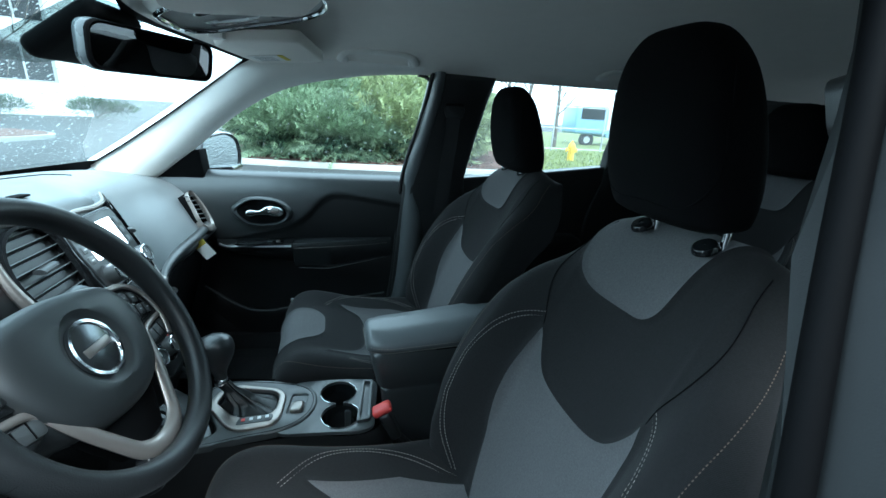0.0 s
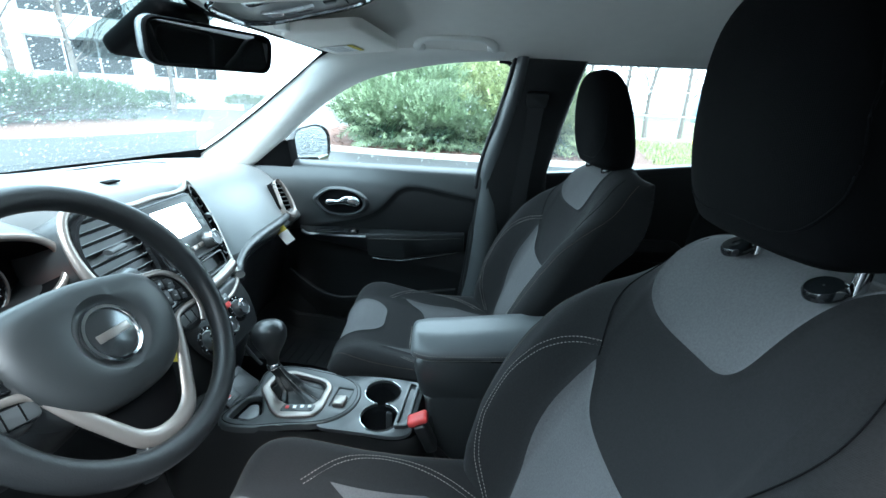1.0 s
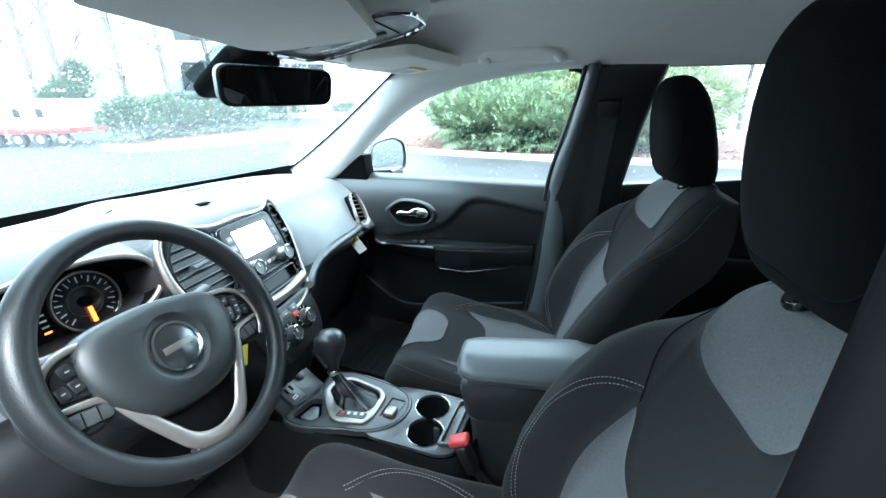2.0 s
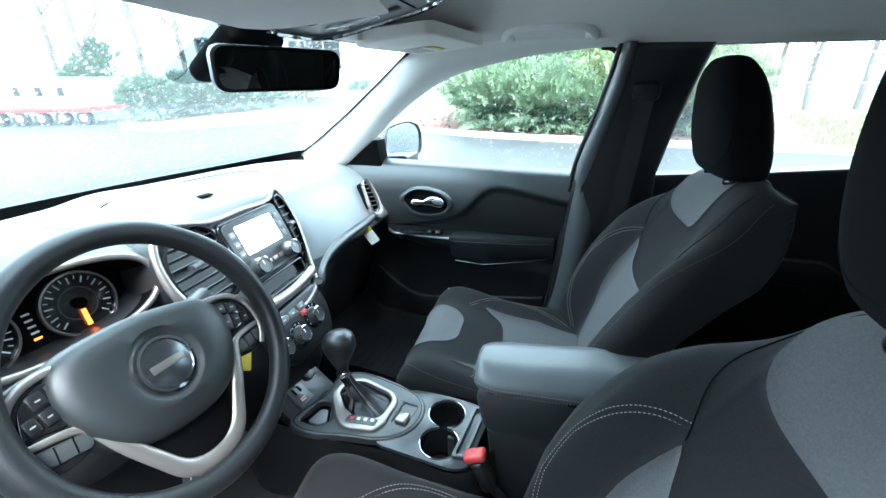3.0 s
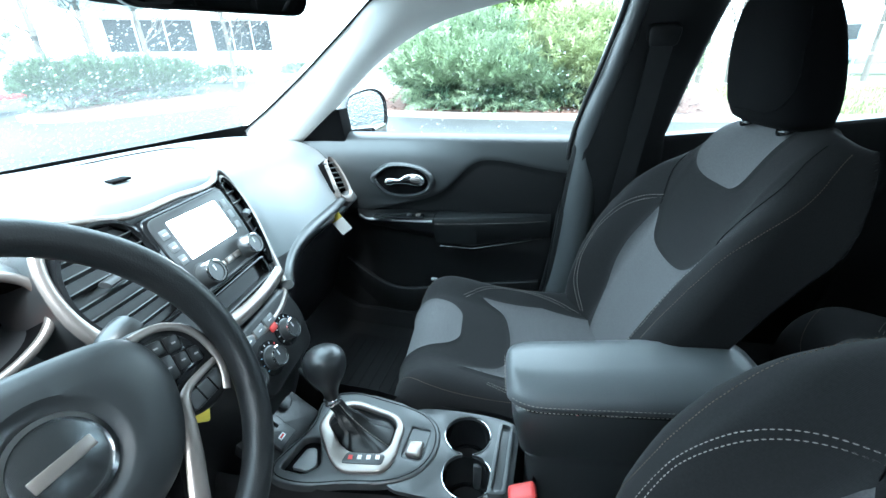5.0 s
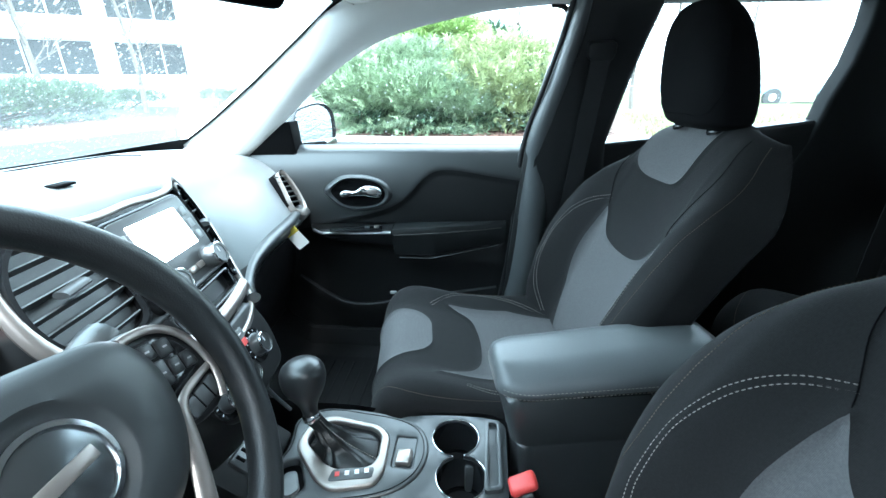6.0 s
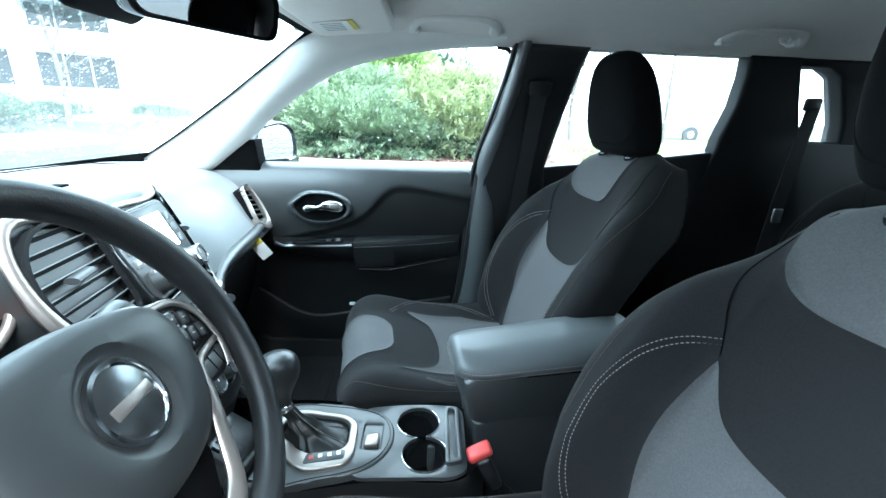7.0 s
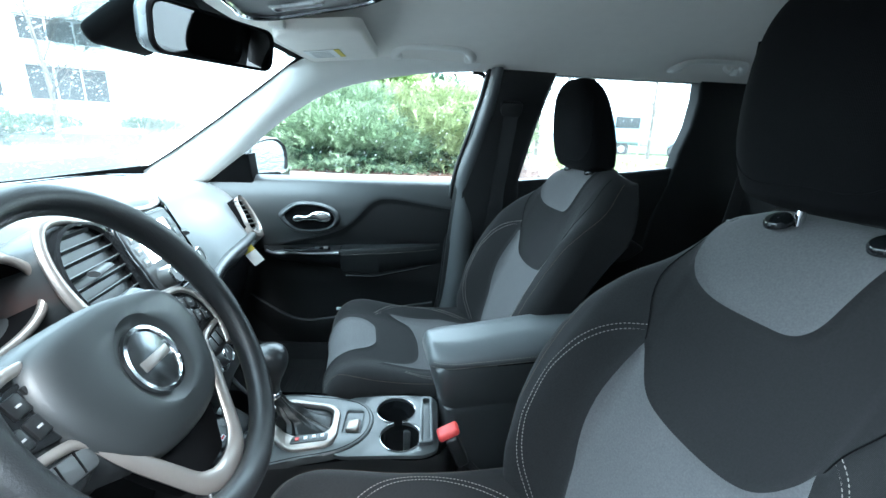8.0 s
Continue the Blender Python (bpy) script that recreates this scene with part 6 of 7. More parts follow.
axx = np.r_[0.205, 0.2065, 0.210, 0.216, 0.225, 0.237, 0.25, np.linspace(0.265, 0.54, 14), 0.56, 0.575, 0.588, 0.596, 0.60]
lid = part("lid", grid_mesh("lid", [lid_row(x) for x in axx], VINYL, close_v=True, caps=True, angle=60), box, "padded vinyl lid, pale sheen put into its colour")
for dz in (0.0, 0.010):
    p = np.array([lid_row(x)[1] for x in np.linspace(0.212, 0.58, 60)]) + np.array((0, -0.0012, 0.0 + dz))
    nn = np.tile((0, -1.0, 0.1), (60, 1))
    part("stitching", stitches("stitching", p, THREAD, normals=nn), lid, "pale stitching along the lid")
    pf = np.array([(0.2035, y, 0.811 + dz) for y in np.linspace(-0.016, 0.064, 24)])
    part("stitching", stitches("stitching", pf, THREAD, normals=np.tile((-1.0, 0, 0), (24, 1))), lid, "pale stitching along the lid")
bx_o = rounded([(0.222, -0.058), (0.60, -0.050), (0.60, 0.098), (0.222, 0.100)], 0.025)
rows = []
for z, f, dx in ((0.44, 0.99, 0.03), (0.60, 0.99, 0.026), (0.70, 0.99, 0.014), (0.712, 0.995, 0.012), (0.716, 0.985, 0.015), (0.722, 1.0, 0.005), (0.78, 1.0, -0.008), (0.798, 0.985, -0.008), (0.806, 0.965, -0.004)):
    c = np.array((0.41, 0.022))
    rows.append([(c[0] + (x - c[0]) * f + dx * (x < 0.4), c[1] + (y - c[1]) * f, z) for x, y in bx_o])
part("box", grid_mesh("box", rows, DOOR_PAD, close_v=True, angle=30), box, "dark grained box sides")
box.rotation_euler.z = YAW
box.location.x += 0.012
box.location.y += 0.020
# phone slot between cups and armrest
part("slot_rim", prism("slot_rim", rounded([(0.196, -0.088), (0.226, -0.082), (0.226, 0.058), (0.200, 0.060)], 0.008), ZT + 0.010, DOOR_PAD, None, 0.003, 2, holes=[rounded([(0.203, -0.080), (0.219, -0.075), (0.219, 0.050), (0.205, 0.052)], 0.005)], back=-(ZT - 0.002)), console, "grey slot beside the armrest")
# seat buckles
for y, sgn, lab in ((-0.112, -1, "red-topped seat belt buckle beside the driver seat"), (0.118, 1, "red-topped seat belt buckle beside the passenger seat")):
    bk = thing("seat_belt_buckle", lab, "belt buckle", group="seat belt buckles")
    if sgn > 0:
        bm_ = Matrix.Translation((0.335, y, 0.635)) @ pose(0, 0, 0, 0, -30)
    else:
        bm_ = Matrix.Translation((0.255, y + 0.010, 0.711)) @ pose(0, 0, 0, 0, -24, 8)
    part("case", block("case", (0.024, 0.034, 0.070), PLASTIC, bm_ @ pose(0, 0, -0.030), 0.006, 3), bk)
    part("button", block("button", (0.042, 0.028, 0.016), RED, bm_ @ pose(0, 0, 0.012), 0.006, 3), bk, "red release button")
    part("stem", tube("stem", [tuple(bm_ @ Vector((0, 0, -0.06))), tuple(bm_ @ Vector((0.02, 0, -0.13))), (0.36, y, 0.47)], 0.009, RUBBER, 8), bk, "black buckle stem")

# ---- overhead ----
oh = thing("overhead_console", "pale overhead console with reading lamps and chrome edge", "overhead console")
om = place((0.010, -0.020, 1.482), (0.99, 0.14, 0.22), (0.14, -0.99, 0))
oo_ = curve_pts([(-0.115, -0.07), (-0.09, -0.095), (0.0, -0.100), (0.10, -0.085), (0.125, -0.05), (0.13, 0.0), (0.125, 0.05), (0.10, 0.085), (0.0, 0.100), (-0.09, 0.095), (-0.115, 0.07), (-0.12, 0.0)], 60, True)
rows = [to_world(om, [(x * k, y * k, d) for x, y in oo_]) for k, d in ((1.22, -0.030), (1.12, 0.006), (1.05, 0.020), (1.0, 0.026))]
part("housing", grid_mesh("housing", rows, PILLAR_LIGHT, close_v=True), oh, "pale plastic housing")
part("chrome_edge", tube("chrome_edge", to_world(om, [(x, y, 0.027) for x, y in oo_]), 0.0045, CHROME, 8, closed=True), oh, "bright chrome edge")
part("plate", prism("plate", [(x * 0.97, y * 0.97) for x, y in oo_], 0.024, OVERHEAD, om, 0.002, back=-0.01), oh, "pale lower plate")
for s_ in (1, -1):
    part("lamp_lens", prism("lamp_lens", rounded([(-0.075, 0.020 * s_), (0.02, 0.020 * s_), (0.01, 0.075 * s_), (-0.07, 0.070 * s_)][::s_], 0.012), 0.0275, LENS, om, 0.002, back=-0.02), oh, "clear lamp lens")
    part("lamp_bulb", block("lamp_bulb", (0.05, 0.02, 0.004), WHITE_INK, om @ pose(-0.03, 0.045 * s_, 0.024), 0.002), oh, "frosted lamp")
    part("lamp_button", block("lamp_button", (0.022, 0.018, 0.006), PLASTIC_GREY, om @ pose(0.045, 0.04 * s_, 0.026), 0.003), oh, "grey lamp button")
part("bin_joint", tube("bin_joint", to_world(om, [(0.07, y, 0.0255) for y in np.linspace(-0.075, 0.075, 8)]), 0.0012, BLACK, 6), oh)
# sun visors
for s_ in (1, -1):
    vis = thing("sun_visor", "pale cloth sun visor folded up, with a paper label", "sun visor", group="sun visors")
    turn = Matrix() if s_ > 0 else Matrix.Translation((0.125, 0, 0)) @ Matrix.Translation((-0.028, -0.305, 0)) @ pose(0, 0, 0, 0, 0, 22) @ Matrix.Translation((0.028, 0.305, 0))
    vm_ = turn @ place((-0.028, s_ * 0.305, 1.4425), (1, 0, 0.10), (0.0, s_ * -1.0, 0.0))
    vo_ = rounded([(-0.088, -0.175), (0.094, -0.180), (0.096, 0.165), (-0.062, 0.180), (-0.085, 0.14)], 0.025, 5)
    body_ = prism("flap", vo_, 0.012, HEADLINER, vm_, 0.008, 3, back=0.012)
    part("flap", body_, vis)
    fm_ = turn @ place((-0.028, s_ * 0.305, 1.4425 - 0.0135), (1, 0, 0.10), (0, -1, 0))
    part("clip", block("clip", (0.03, 0.02, 0.018), PILLAR_LIGHT, turn @ pose(-0.085, s_ * 0.118, 1.440), 0.005), vis, "pale visor clip")
    if s_ < 0:
        continue
    part("label", prism("label", rounded([(-0.062, -0.045 - 0.05), (0.008, -0.095), (0.008, 0.0), (-0.062, 0.0)], 0.003), 0.0015, WHITE_PAPER, fm_, 0), vis, "white paper warning label")
    part("label_stripe", prism("label_stripe", [(0.0085, -0.095), (0.020, -0.095), (0.020, 0.0), (0.0085, 0.0)], 0.0015, YELLOW_PAPER, fm_, 0), vis, "pale yellow label stripe")
    for k in range(5):
        part("print_line", block("print_line", (0.045, 0.0025, 0.0006), GREY_INK, fm_ @ pose(-0.028, -0.085 + 0.017 * k, 0.0018), 0), vis)
# grab handles
def grab(x0, x1, s_):
    g = thing("grab_handle", "pale plastic roof grab handle above the door", "grab handle", group="roof grab handles")
    y, z = 0.547, 1.462
    c = curve_pts([(x0, s_ * (y + 0.004), z - 0.002), (x0 + 0.004, s_ * (y - 0.014), z + 0.006), (x0 + 0.018, s_ * (y - 0.034), z + 0.013), (x0 + 0.050, s_ * (y - 0.046), z + 0.016), ((x0 + x1) / 2, s_ * (y - 0.048), z + 0.017), (x1 - 0.050, s_ * (y - 0.046), z + 0.016), (x1 - 0.018, s_ * (y - 0.034), z + 0.013), (x1 - 0.004, s_ * (y - 0.014), z + 0.006), (x1, s_ * (y + 0.004), z - 0.002)], 48)
    part("grip", tube("grip", c, np.interp(np.arange(48), [0, 6, 12, 35, 41, 47], [0.013, 0.012, 0.0090, 0.0090, 0.012, 0.013]), PILLAR_LIGHT, 12), g)
    for xx in (x0 + 0.004, x1 - 0.004):
        part("mount", block("mount", (0.034, 0.036, 0.030), PILLAR_LIGHT, pose(xx, s_ * (y + 0.006), z + 0.004), 0.008, 3), g)
    return g


for s_ in (1, -1):
    grab(0.105, 0.325, s_)
    g = grab(0.93, 1.135, s_)
    hk = curve_pts([(1.075, s_ * 0.535, 1.480), (1.075, s_ * 0.530, 1.462), (1.085, s_ * 0.524, 1.456), (1.090, s_ * 0.518, 1.466)], 12)
    part("coat_hook", tube("coat_hook", hk, 0.005, PILLAR_LIGHT, 8), g, "small coat hook")
# rear-view mirror
rv = thing("rear_view_mirror", "black rear-view mirror on the windscreen", "rear-view mirror")
rm = place((-0.118, -0.052, 1.380), (0.42, 0.907, 0.0), (0.15, 0, 1))
ro = rounded([(-0.106, -0.034), (0.102, -0.033), (0.106, 0.031), (-0.108, 0.034)], 0.022, 7)
rows = [to_world(rm, [(x * k, y * k, d) for x, y in ro]) for k, d in ((1.01, 0.003), (1.02, -0.008), (0.97, -0.026), (0.80, -0.040), (0.4, -0.046), (0.02, -0.047))]
part("shell", grid_mesh("shell", rows, MIRROR_SHELL, close_v=True), rv, "black mirror shell")
rows = [to_world(rm, [(x * k, y * k2, d) for x, y in ro]) for k, k2, d in ((1.012, 1.012, 0.000), (1.0, 1.0, 0.006), (0.975, 0.955, 0.008), (0.935, 0.87, 0.004), (0.92, 0.85, 0.002))]
part("bezel", grid_mesh("bezel", rows, BLACK, close_v=True), rv, "black mirror frame")
part("mirror_glass", prism("mirror_glass", [(x * 0.945, y * 0.89) for x, y in ro], 0.0035, MIRROR, rm, 0), rv, "dim mirror glass")
part("stem", tube("stem", [(-0.155, -0.045, 1.385), (-0.185, -0.035, 1.405), (-0.215, -0.025, 1.425)], [0.014, 0.016, 0.02], BLACK, 12), rv, "black mirror stem")
part("sensor_cover", block("sensor_cover", (0.13, 0.13, 0.035), BLACK, pose(-0.232, -0.03, 1.405, 0, -33), 0.015, 3), rv, "black sensor cover on the glass")


# ---- rain on the glass ----
def drops(name, parent, point, n, lo, hi, seed, label):
    """Flat beads of water on a pane; point gives a place and the outward direction."""
    rng = np.random.default_rng(seed)
    verts, faces = [], []
    for _ in range(n):
        p, k = point(rng)
        k = np.array(k) / np.linalg.norm(k)
        a = np.cross(k, (0.3, 0.2, 0.9))
        a /= np.linalg.norm(a)
        b = np.cross(k, a)
        r = lo * (hi / lo) ** (rng.random() ** 2.2)
        st = 1 + 0.5 * rng.random()
        n0 = len(verts)
        for q, d in ((1.0, 0.0), (0.62, 0.38)):
            for i in range(6):
                t = i * np.pi / 3
                verts.append(np.array(p) + r * q * (np.cos(t) * a + st * np.sin(t) * b) + k * r * d)
        verts.append(np.array(p) + k * r * 0.5)
        for i in range(6):
            j = (i + 1) % 6
            faces.append((n0 + i, n0 + j, n0 + 6 + j, n0 + 6 + i))
            faces.append((n0 + 6 + i, n0 + 6 + j, n0 + 12))
    ob = part(name, mesh_data(name, verts, faces, DROP), parent, label)
    ob["kind"] = "stuff"
    ob.visible_shadow = False


def on_ws(rng):
    p = ws(rng.uniform(-0.85, 0.96), rng.uniform(0.08, 0.98))
    return p + np.array((0.0, 0, 0.001)), (-0.52, 0, 0.85)


def on_side(x0, x1, z0, z1):
    def f(rng):
        x, z = rng.uniform(x0, x1), rng.uniform(z0, z1)
        return (x, side_y(x, z) + 0.0325, z), (0, 1, 0.3)
    return f


drops("rain_drops", windscreen, on_ws, 6500, 0.0006, 0.0028, 1, "rain drops on the windscreen")
drops("rain_drops", door, on_side(-0.2, 0.37, 1.09, 1.42), 420, 0.0007, 0.0024, 2, "rain drops on the side window")
drops("rain_drops", bpy.data.objects["door_2"], on_side(0.55, 1.10, 1.12, 1.43), 420, 0.0008, 0.0028, 3, "rain drops on the rear window")


# ---- outside ----
def ground_patch(x0, x1, y0, y1, n):
    xs, ys = np.linspace(x0, x1, n), np.linspace(y0, y1, n)
    return [[(x, y, 0.0) for y in ys] for x in xs]


tagged(new("ground", grid_mesh("ground", ground_patch(-600, 600, -600, 600, 9), ASPHALT)), "wet grey asphalt of a car park", "ground", kind="structure")
# planting bed with its kerb
BED = curve_pts([(-6.2, 11.2), (-5.6, 10.3), (-4.0, 9.6), (-2.0, 9.3), (1.0, 9.25), (6.0, 9.4), (12.0, 9.6), (22.0, 10.0), (40.0, 12.0), (40.0, 60.0), (8.0, 60.0), (2.0, 22.0), (-3.0, 16.0), (-6.0, 13.0)], 120, True)
t_ = np.roll(BED, -1, 0) - np.roll(BED, 1, 0)
t_ /= np.linalg.norm(t_, axis=1)[:, None]
nrm = np.stack([t_[:, 1], -t_[:, 0]], 1)
rows = [[(*(p + k * o), z) for o, z in ((0.0, -0.02), (0.0, 0.11), (-0.02, 0.13), (-0.13, 0.13), (-0.15, 0.10))] for p, k in zip(BED, nrm)]
tagged(new("kerb", grid_mesh("kerb", rows, KERB, close_u=True, angle=50)), "pale concrete kerb round the planting bed", "kerb", kind="structure")
rng = np.random.default_rng(5)
gx, gy = np.meshgrid(np.linspace(-6.5, 4.2, 130), np.linspace(9.3, 16, 80), indexing="ij")
gz = 0.11 + 0.35 * smooth01((gy - 9.8) / 4) * smooth01((gx + 6.4) / 2) + 0.03 * rng.random(gx.shape)
inside = signed(BED, np.stack([gx.ravel(), gy.ravel()], 1))[0].reshape(gx.shape)
gz = np.where(inside < -0.08, gz, -0.05)
tagged(new("mulch_bed", grid_mesh("mulch_bed", np.stack([gx, gy, gz], -1), MULCH)), "reddish brown bark mulch under the juniper", "mulch bed", kind="structure")
gx, gy = np.meshgrid(np.linspace(4.0, 60, 60), np.linspace(9.3, 60, 60), indexing="ij")
gz = 0.12 + 0.03 * rng.random(gx.shape)
inside = signed(BED, np.stack([gx.ravel(), gy.ravel()], 1))[0].reshape(gx.shape)
gz = np.where(inside < -0.12, gz, -0.05)
tagged(new("grass_verge", grid_mesh("grass_verge", np.stack([gx, gy, gz], -1), GRASS)), "wet yellow-green grass verge beside the road", "grass verge", kind="structure")


def chips(name, n, region, mat, label, size, flat):
    verts, faces = [], []
    r = np.random.default_rng(8)
    while len(faces) < n:
        x, y, z = region(r)
        a = r.uniform(0, 6.28)
        l, w = r.uniform(*size), r.uniform(*size) * 0.4
        u, k = np.array((math.cos(a), math.sin(a), r.uniform(-flat, flat))), np.array((-math.sin(a), math.cos(a), r.uniform(-flat, flat)))
        o = np.array((x, y, z))
        n0 = len(verts)
        verts += [o - u * l - k * w, o + u * l - k * w, o + u * l + k * w, o - u * l + k * w]
        faces.append((n0, n0 + 1, n0 + 2, n0 + 3))
    ob = new(name, mesh_data(name, verts, faces, mat, False))
    tagged(ob, label, name.replace("_", " "), kind="stuff")


def bed_spot(r):
    while True:
        x, y = r.uniform(-6.2, 3.5), 9.4 + r.random() ** 2 * 3.5
        if signed(BED, np.array([[x, y]]))[0][0] < -0.2:
            return x, y, 0.13 + 0.35 * float(smooth01((y - 9.8) / 4)) * float(smooth01((x + 6.4) / 2)) + r.uniform(0, 0.03)


chips("bark_chips", 1500, bed_spot, MULCH, "loose reddish bark chips on the planting bed", (0.02, 0.06), 0.5)


def verge_spot(r):
    return r.uniform(4.0, 14), 9.75 + r.random() ** 1.5 * 8, 0.16


def blades(name, n, spot, mat, label, h):
    verts, faces = [], []
    r = np.random.default_rng(9)
    for _ in range(n):
        x, y, z = spot(r)
        a, l = r.uniform(0, 6.28), r.uniform(*h)
        d = np.array((math.cos(a), math.sin(a), 0))
        o = np.array((x, y, z - 0.03))
        s = np.cross(d, (0, 0, 1)) * 0.012
        n0 = len(verts)
        verts += [o - s, o + s, o + d * l * 0.5 + np.array((0, 0, l))]
        faces.append((n0, n0 + 1, n0 + 2))
    tagged(new(name, mesh_data(name, verts, faces, mat, False)), label, "grass", kind="stuff")


blades("grass", 9000, verge_spot, GRASS, "uneven tufts of wet grass", (0.05, 0.14))


def foliage(n, centre, spray, seed, place_fn):
    """Many small sprays, each a fan of narrow pointed leaves."""
    r = np.random.default_rng(seed)
    verts, faces = [], []
    for _ in range(n):
        o, out, size = place_fn(r)
        out = out / np.linalg.norm(out)
        side = np.cross(out, r.normal(size=3))
        side /= np.linalg.norm(side) + 1e-9
        k = np.cross(side, out)
        w = size * 0.035
        t = (np.arange(spray) + 0.5) / spray
        root = o + out * (size * t)[:, None]
        sign = np.where(np.arange(spray) % 2, 0.8, -0.8)
        d = side * sign[:, None] + out * 0.75 + k * r.uniform(-0.35, 0.35, spray)[:, None]
        d /= np.linalg.norm(d, axis=1)[:, None]
        tips = root + d * (size * (0.50 - 0.32 * t) * r.uniform(0.7, 1.2, spray))[:, None]
        ww = out * size * 0.055
        leaf = np.stack([root - ww, root + ww, tips], 1).reshape(-1, 3)
        verts.append(np.vstack([[o - side * w, o + side * w, o + out * size], leaf]))
    verts = np.vstack(verts)
    faces = np.arange(len(verts)).reshape(-1, 3)
    return verts, faces


def lobes(r, table, thick=0.35):
    """A spot near the surface of one of several rounded lobes, and the way outwards."""
    wts = np.array([q[3] * q[5] for q in table])
    cx, cy, cz, rx, ry, rz = table[r.choice(len(table), p=wts / wts.sum())]
    d = r.normal(size=3)
    d[1] = -abs(d[1]) if r.random() < 0.8 else d[1]
    d[2] = abs(d[2]) if r.random() < 0.85 else d[2]
    d /= np.linalg.norm(d)
    s = 1 - thick * r.random() ** 2 + 0.10 * r.random() ** 4
    o = np.array((cx, cy, cz)) + d * np.array((rx, ry, rz)) * s
    o[2] = max(o[2], 0.15)
    return o, d


def shrub(name, label, table, mat, n, size, seed, spread=0.5, category="shrub", core=LEAF_DARK_AND_SHADE, trunk_at=None, upward=0.35, spray=9):
    t = thing(name, label, category, at=(table[0][0], table[0][1], 0.12))
    def spot(r):
        o, d = lobes(r, table)
        out = d + np.array((r.uniform(-spread, spread), r.uniform(-spread, spread), upward + r.uniform(-spread, spread) * 0.6))
        return o, out, r.uniform(*size)
    v, f = foliage(n, None, spray, seed, spot)
    part("foliage", mesh_data("foliage", v, f, mat, False), t)
    # inner leaves: shade deep in the crown, put into a darker leaf colour
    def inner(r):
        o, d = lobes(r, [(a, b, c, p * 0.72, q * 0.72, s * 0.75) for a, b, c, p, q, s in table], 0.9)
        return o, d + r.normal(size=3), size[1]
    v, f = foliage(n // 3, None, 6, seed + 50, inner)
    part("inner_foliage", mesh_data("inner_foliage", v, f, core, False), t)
    for k, (a, b, c, p, q, s) in enumerate(table):
        x0, y0 = trunk_at or (table[0][0], table[0][1])
        line = curve_pts([(x0 + 0.1 * math.sin(k * 2.4), y0 + 0.1 * math.cos(k * 2.4), 0.05), ((x0 * 2 + a) / 3, (y0 * 2 + b) / 3, c * 0.5 + 0.1), (a, b, c)], 10)
        part("limb", tube("limb", line, np.linspace(0.06, 0.015, 10), BARK, 7), t)
    return t


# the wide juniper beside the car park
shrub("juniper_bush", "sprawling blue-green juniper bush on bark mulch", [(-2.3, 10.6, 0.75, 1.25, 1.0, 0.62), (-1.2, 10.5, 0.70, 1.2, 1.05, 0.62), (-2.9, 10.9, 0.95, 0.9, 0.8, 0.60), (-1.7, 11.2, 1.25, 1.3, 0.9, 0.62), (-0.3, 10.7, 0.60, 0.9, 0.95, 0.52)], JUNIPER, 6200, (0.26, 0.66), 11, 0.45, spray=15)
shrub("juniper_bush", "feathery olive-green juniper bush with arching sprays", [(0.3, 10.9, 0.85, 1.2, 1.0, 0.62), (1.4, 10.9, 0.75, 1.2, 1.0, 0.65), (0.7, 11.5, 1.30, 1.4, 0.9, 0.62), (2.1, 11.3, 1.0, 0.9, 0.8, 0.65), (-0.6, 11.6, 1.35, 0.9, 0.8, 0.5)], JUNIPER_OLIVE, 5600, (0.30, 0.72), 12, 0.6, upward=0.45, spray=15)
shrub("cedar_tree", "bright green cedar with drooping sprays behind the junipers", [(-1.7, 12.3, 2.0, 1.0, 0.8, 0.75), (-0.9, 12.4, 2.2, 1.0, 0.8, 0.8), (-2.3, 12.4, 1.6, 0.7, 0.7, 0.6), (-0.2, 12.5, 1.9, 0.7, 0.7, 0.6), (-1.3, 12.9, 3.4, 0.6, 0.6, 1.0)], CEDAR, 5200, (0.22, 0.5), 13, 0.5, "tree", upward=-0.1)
shrub("dark_shrub", "dark green broad-leaved shrub behind the junipers", [(0.2, 13.3, 2.0, 1.0, 0.8, 0.9), (1.0, 13.5, 1.9, 0.9, 0.8, 0.8), (-0.3, 13.6, 2.2, 0.8, 0.7, 0.7)], LEAF_DARK_AND_SHADE, 2600, (0.16, 0.30), 14)


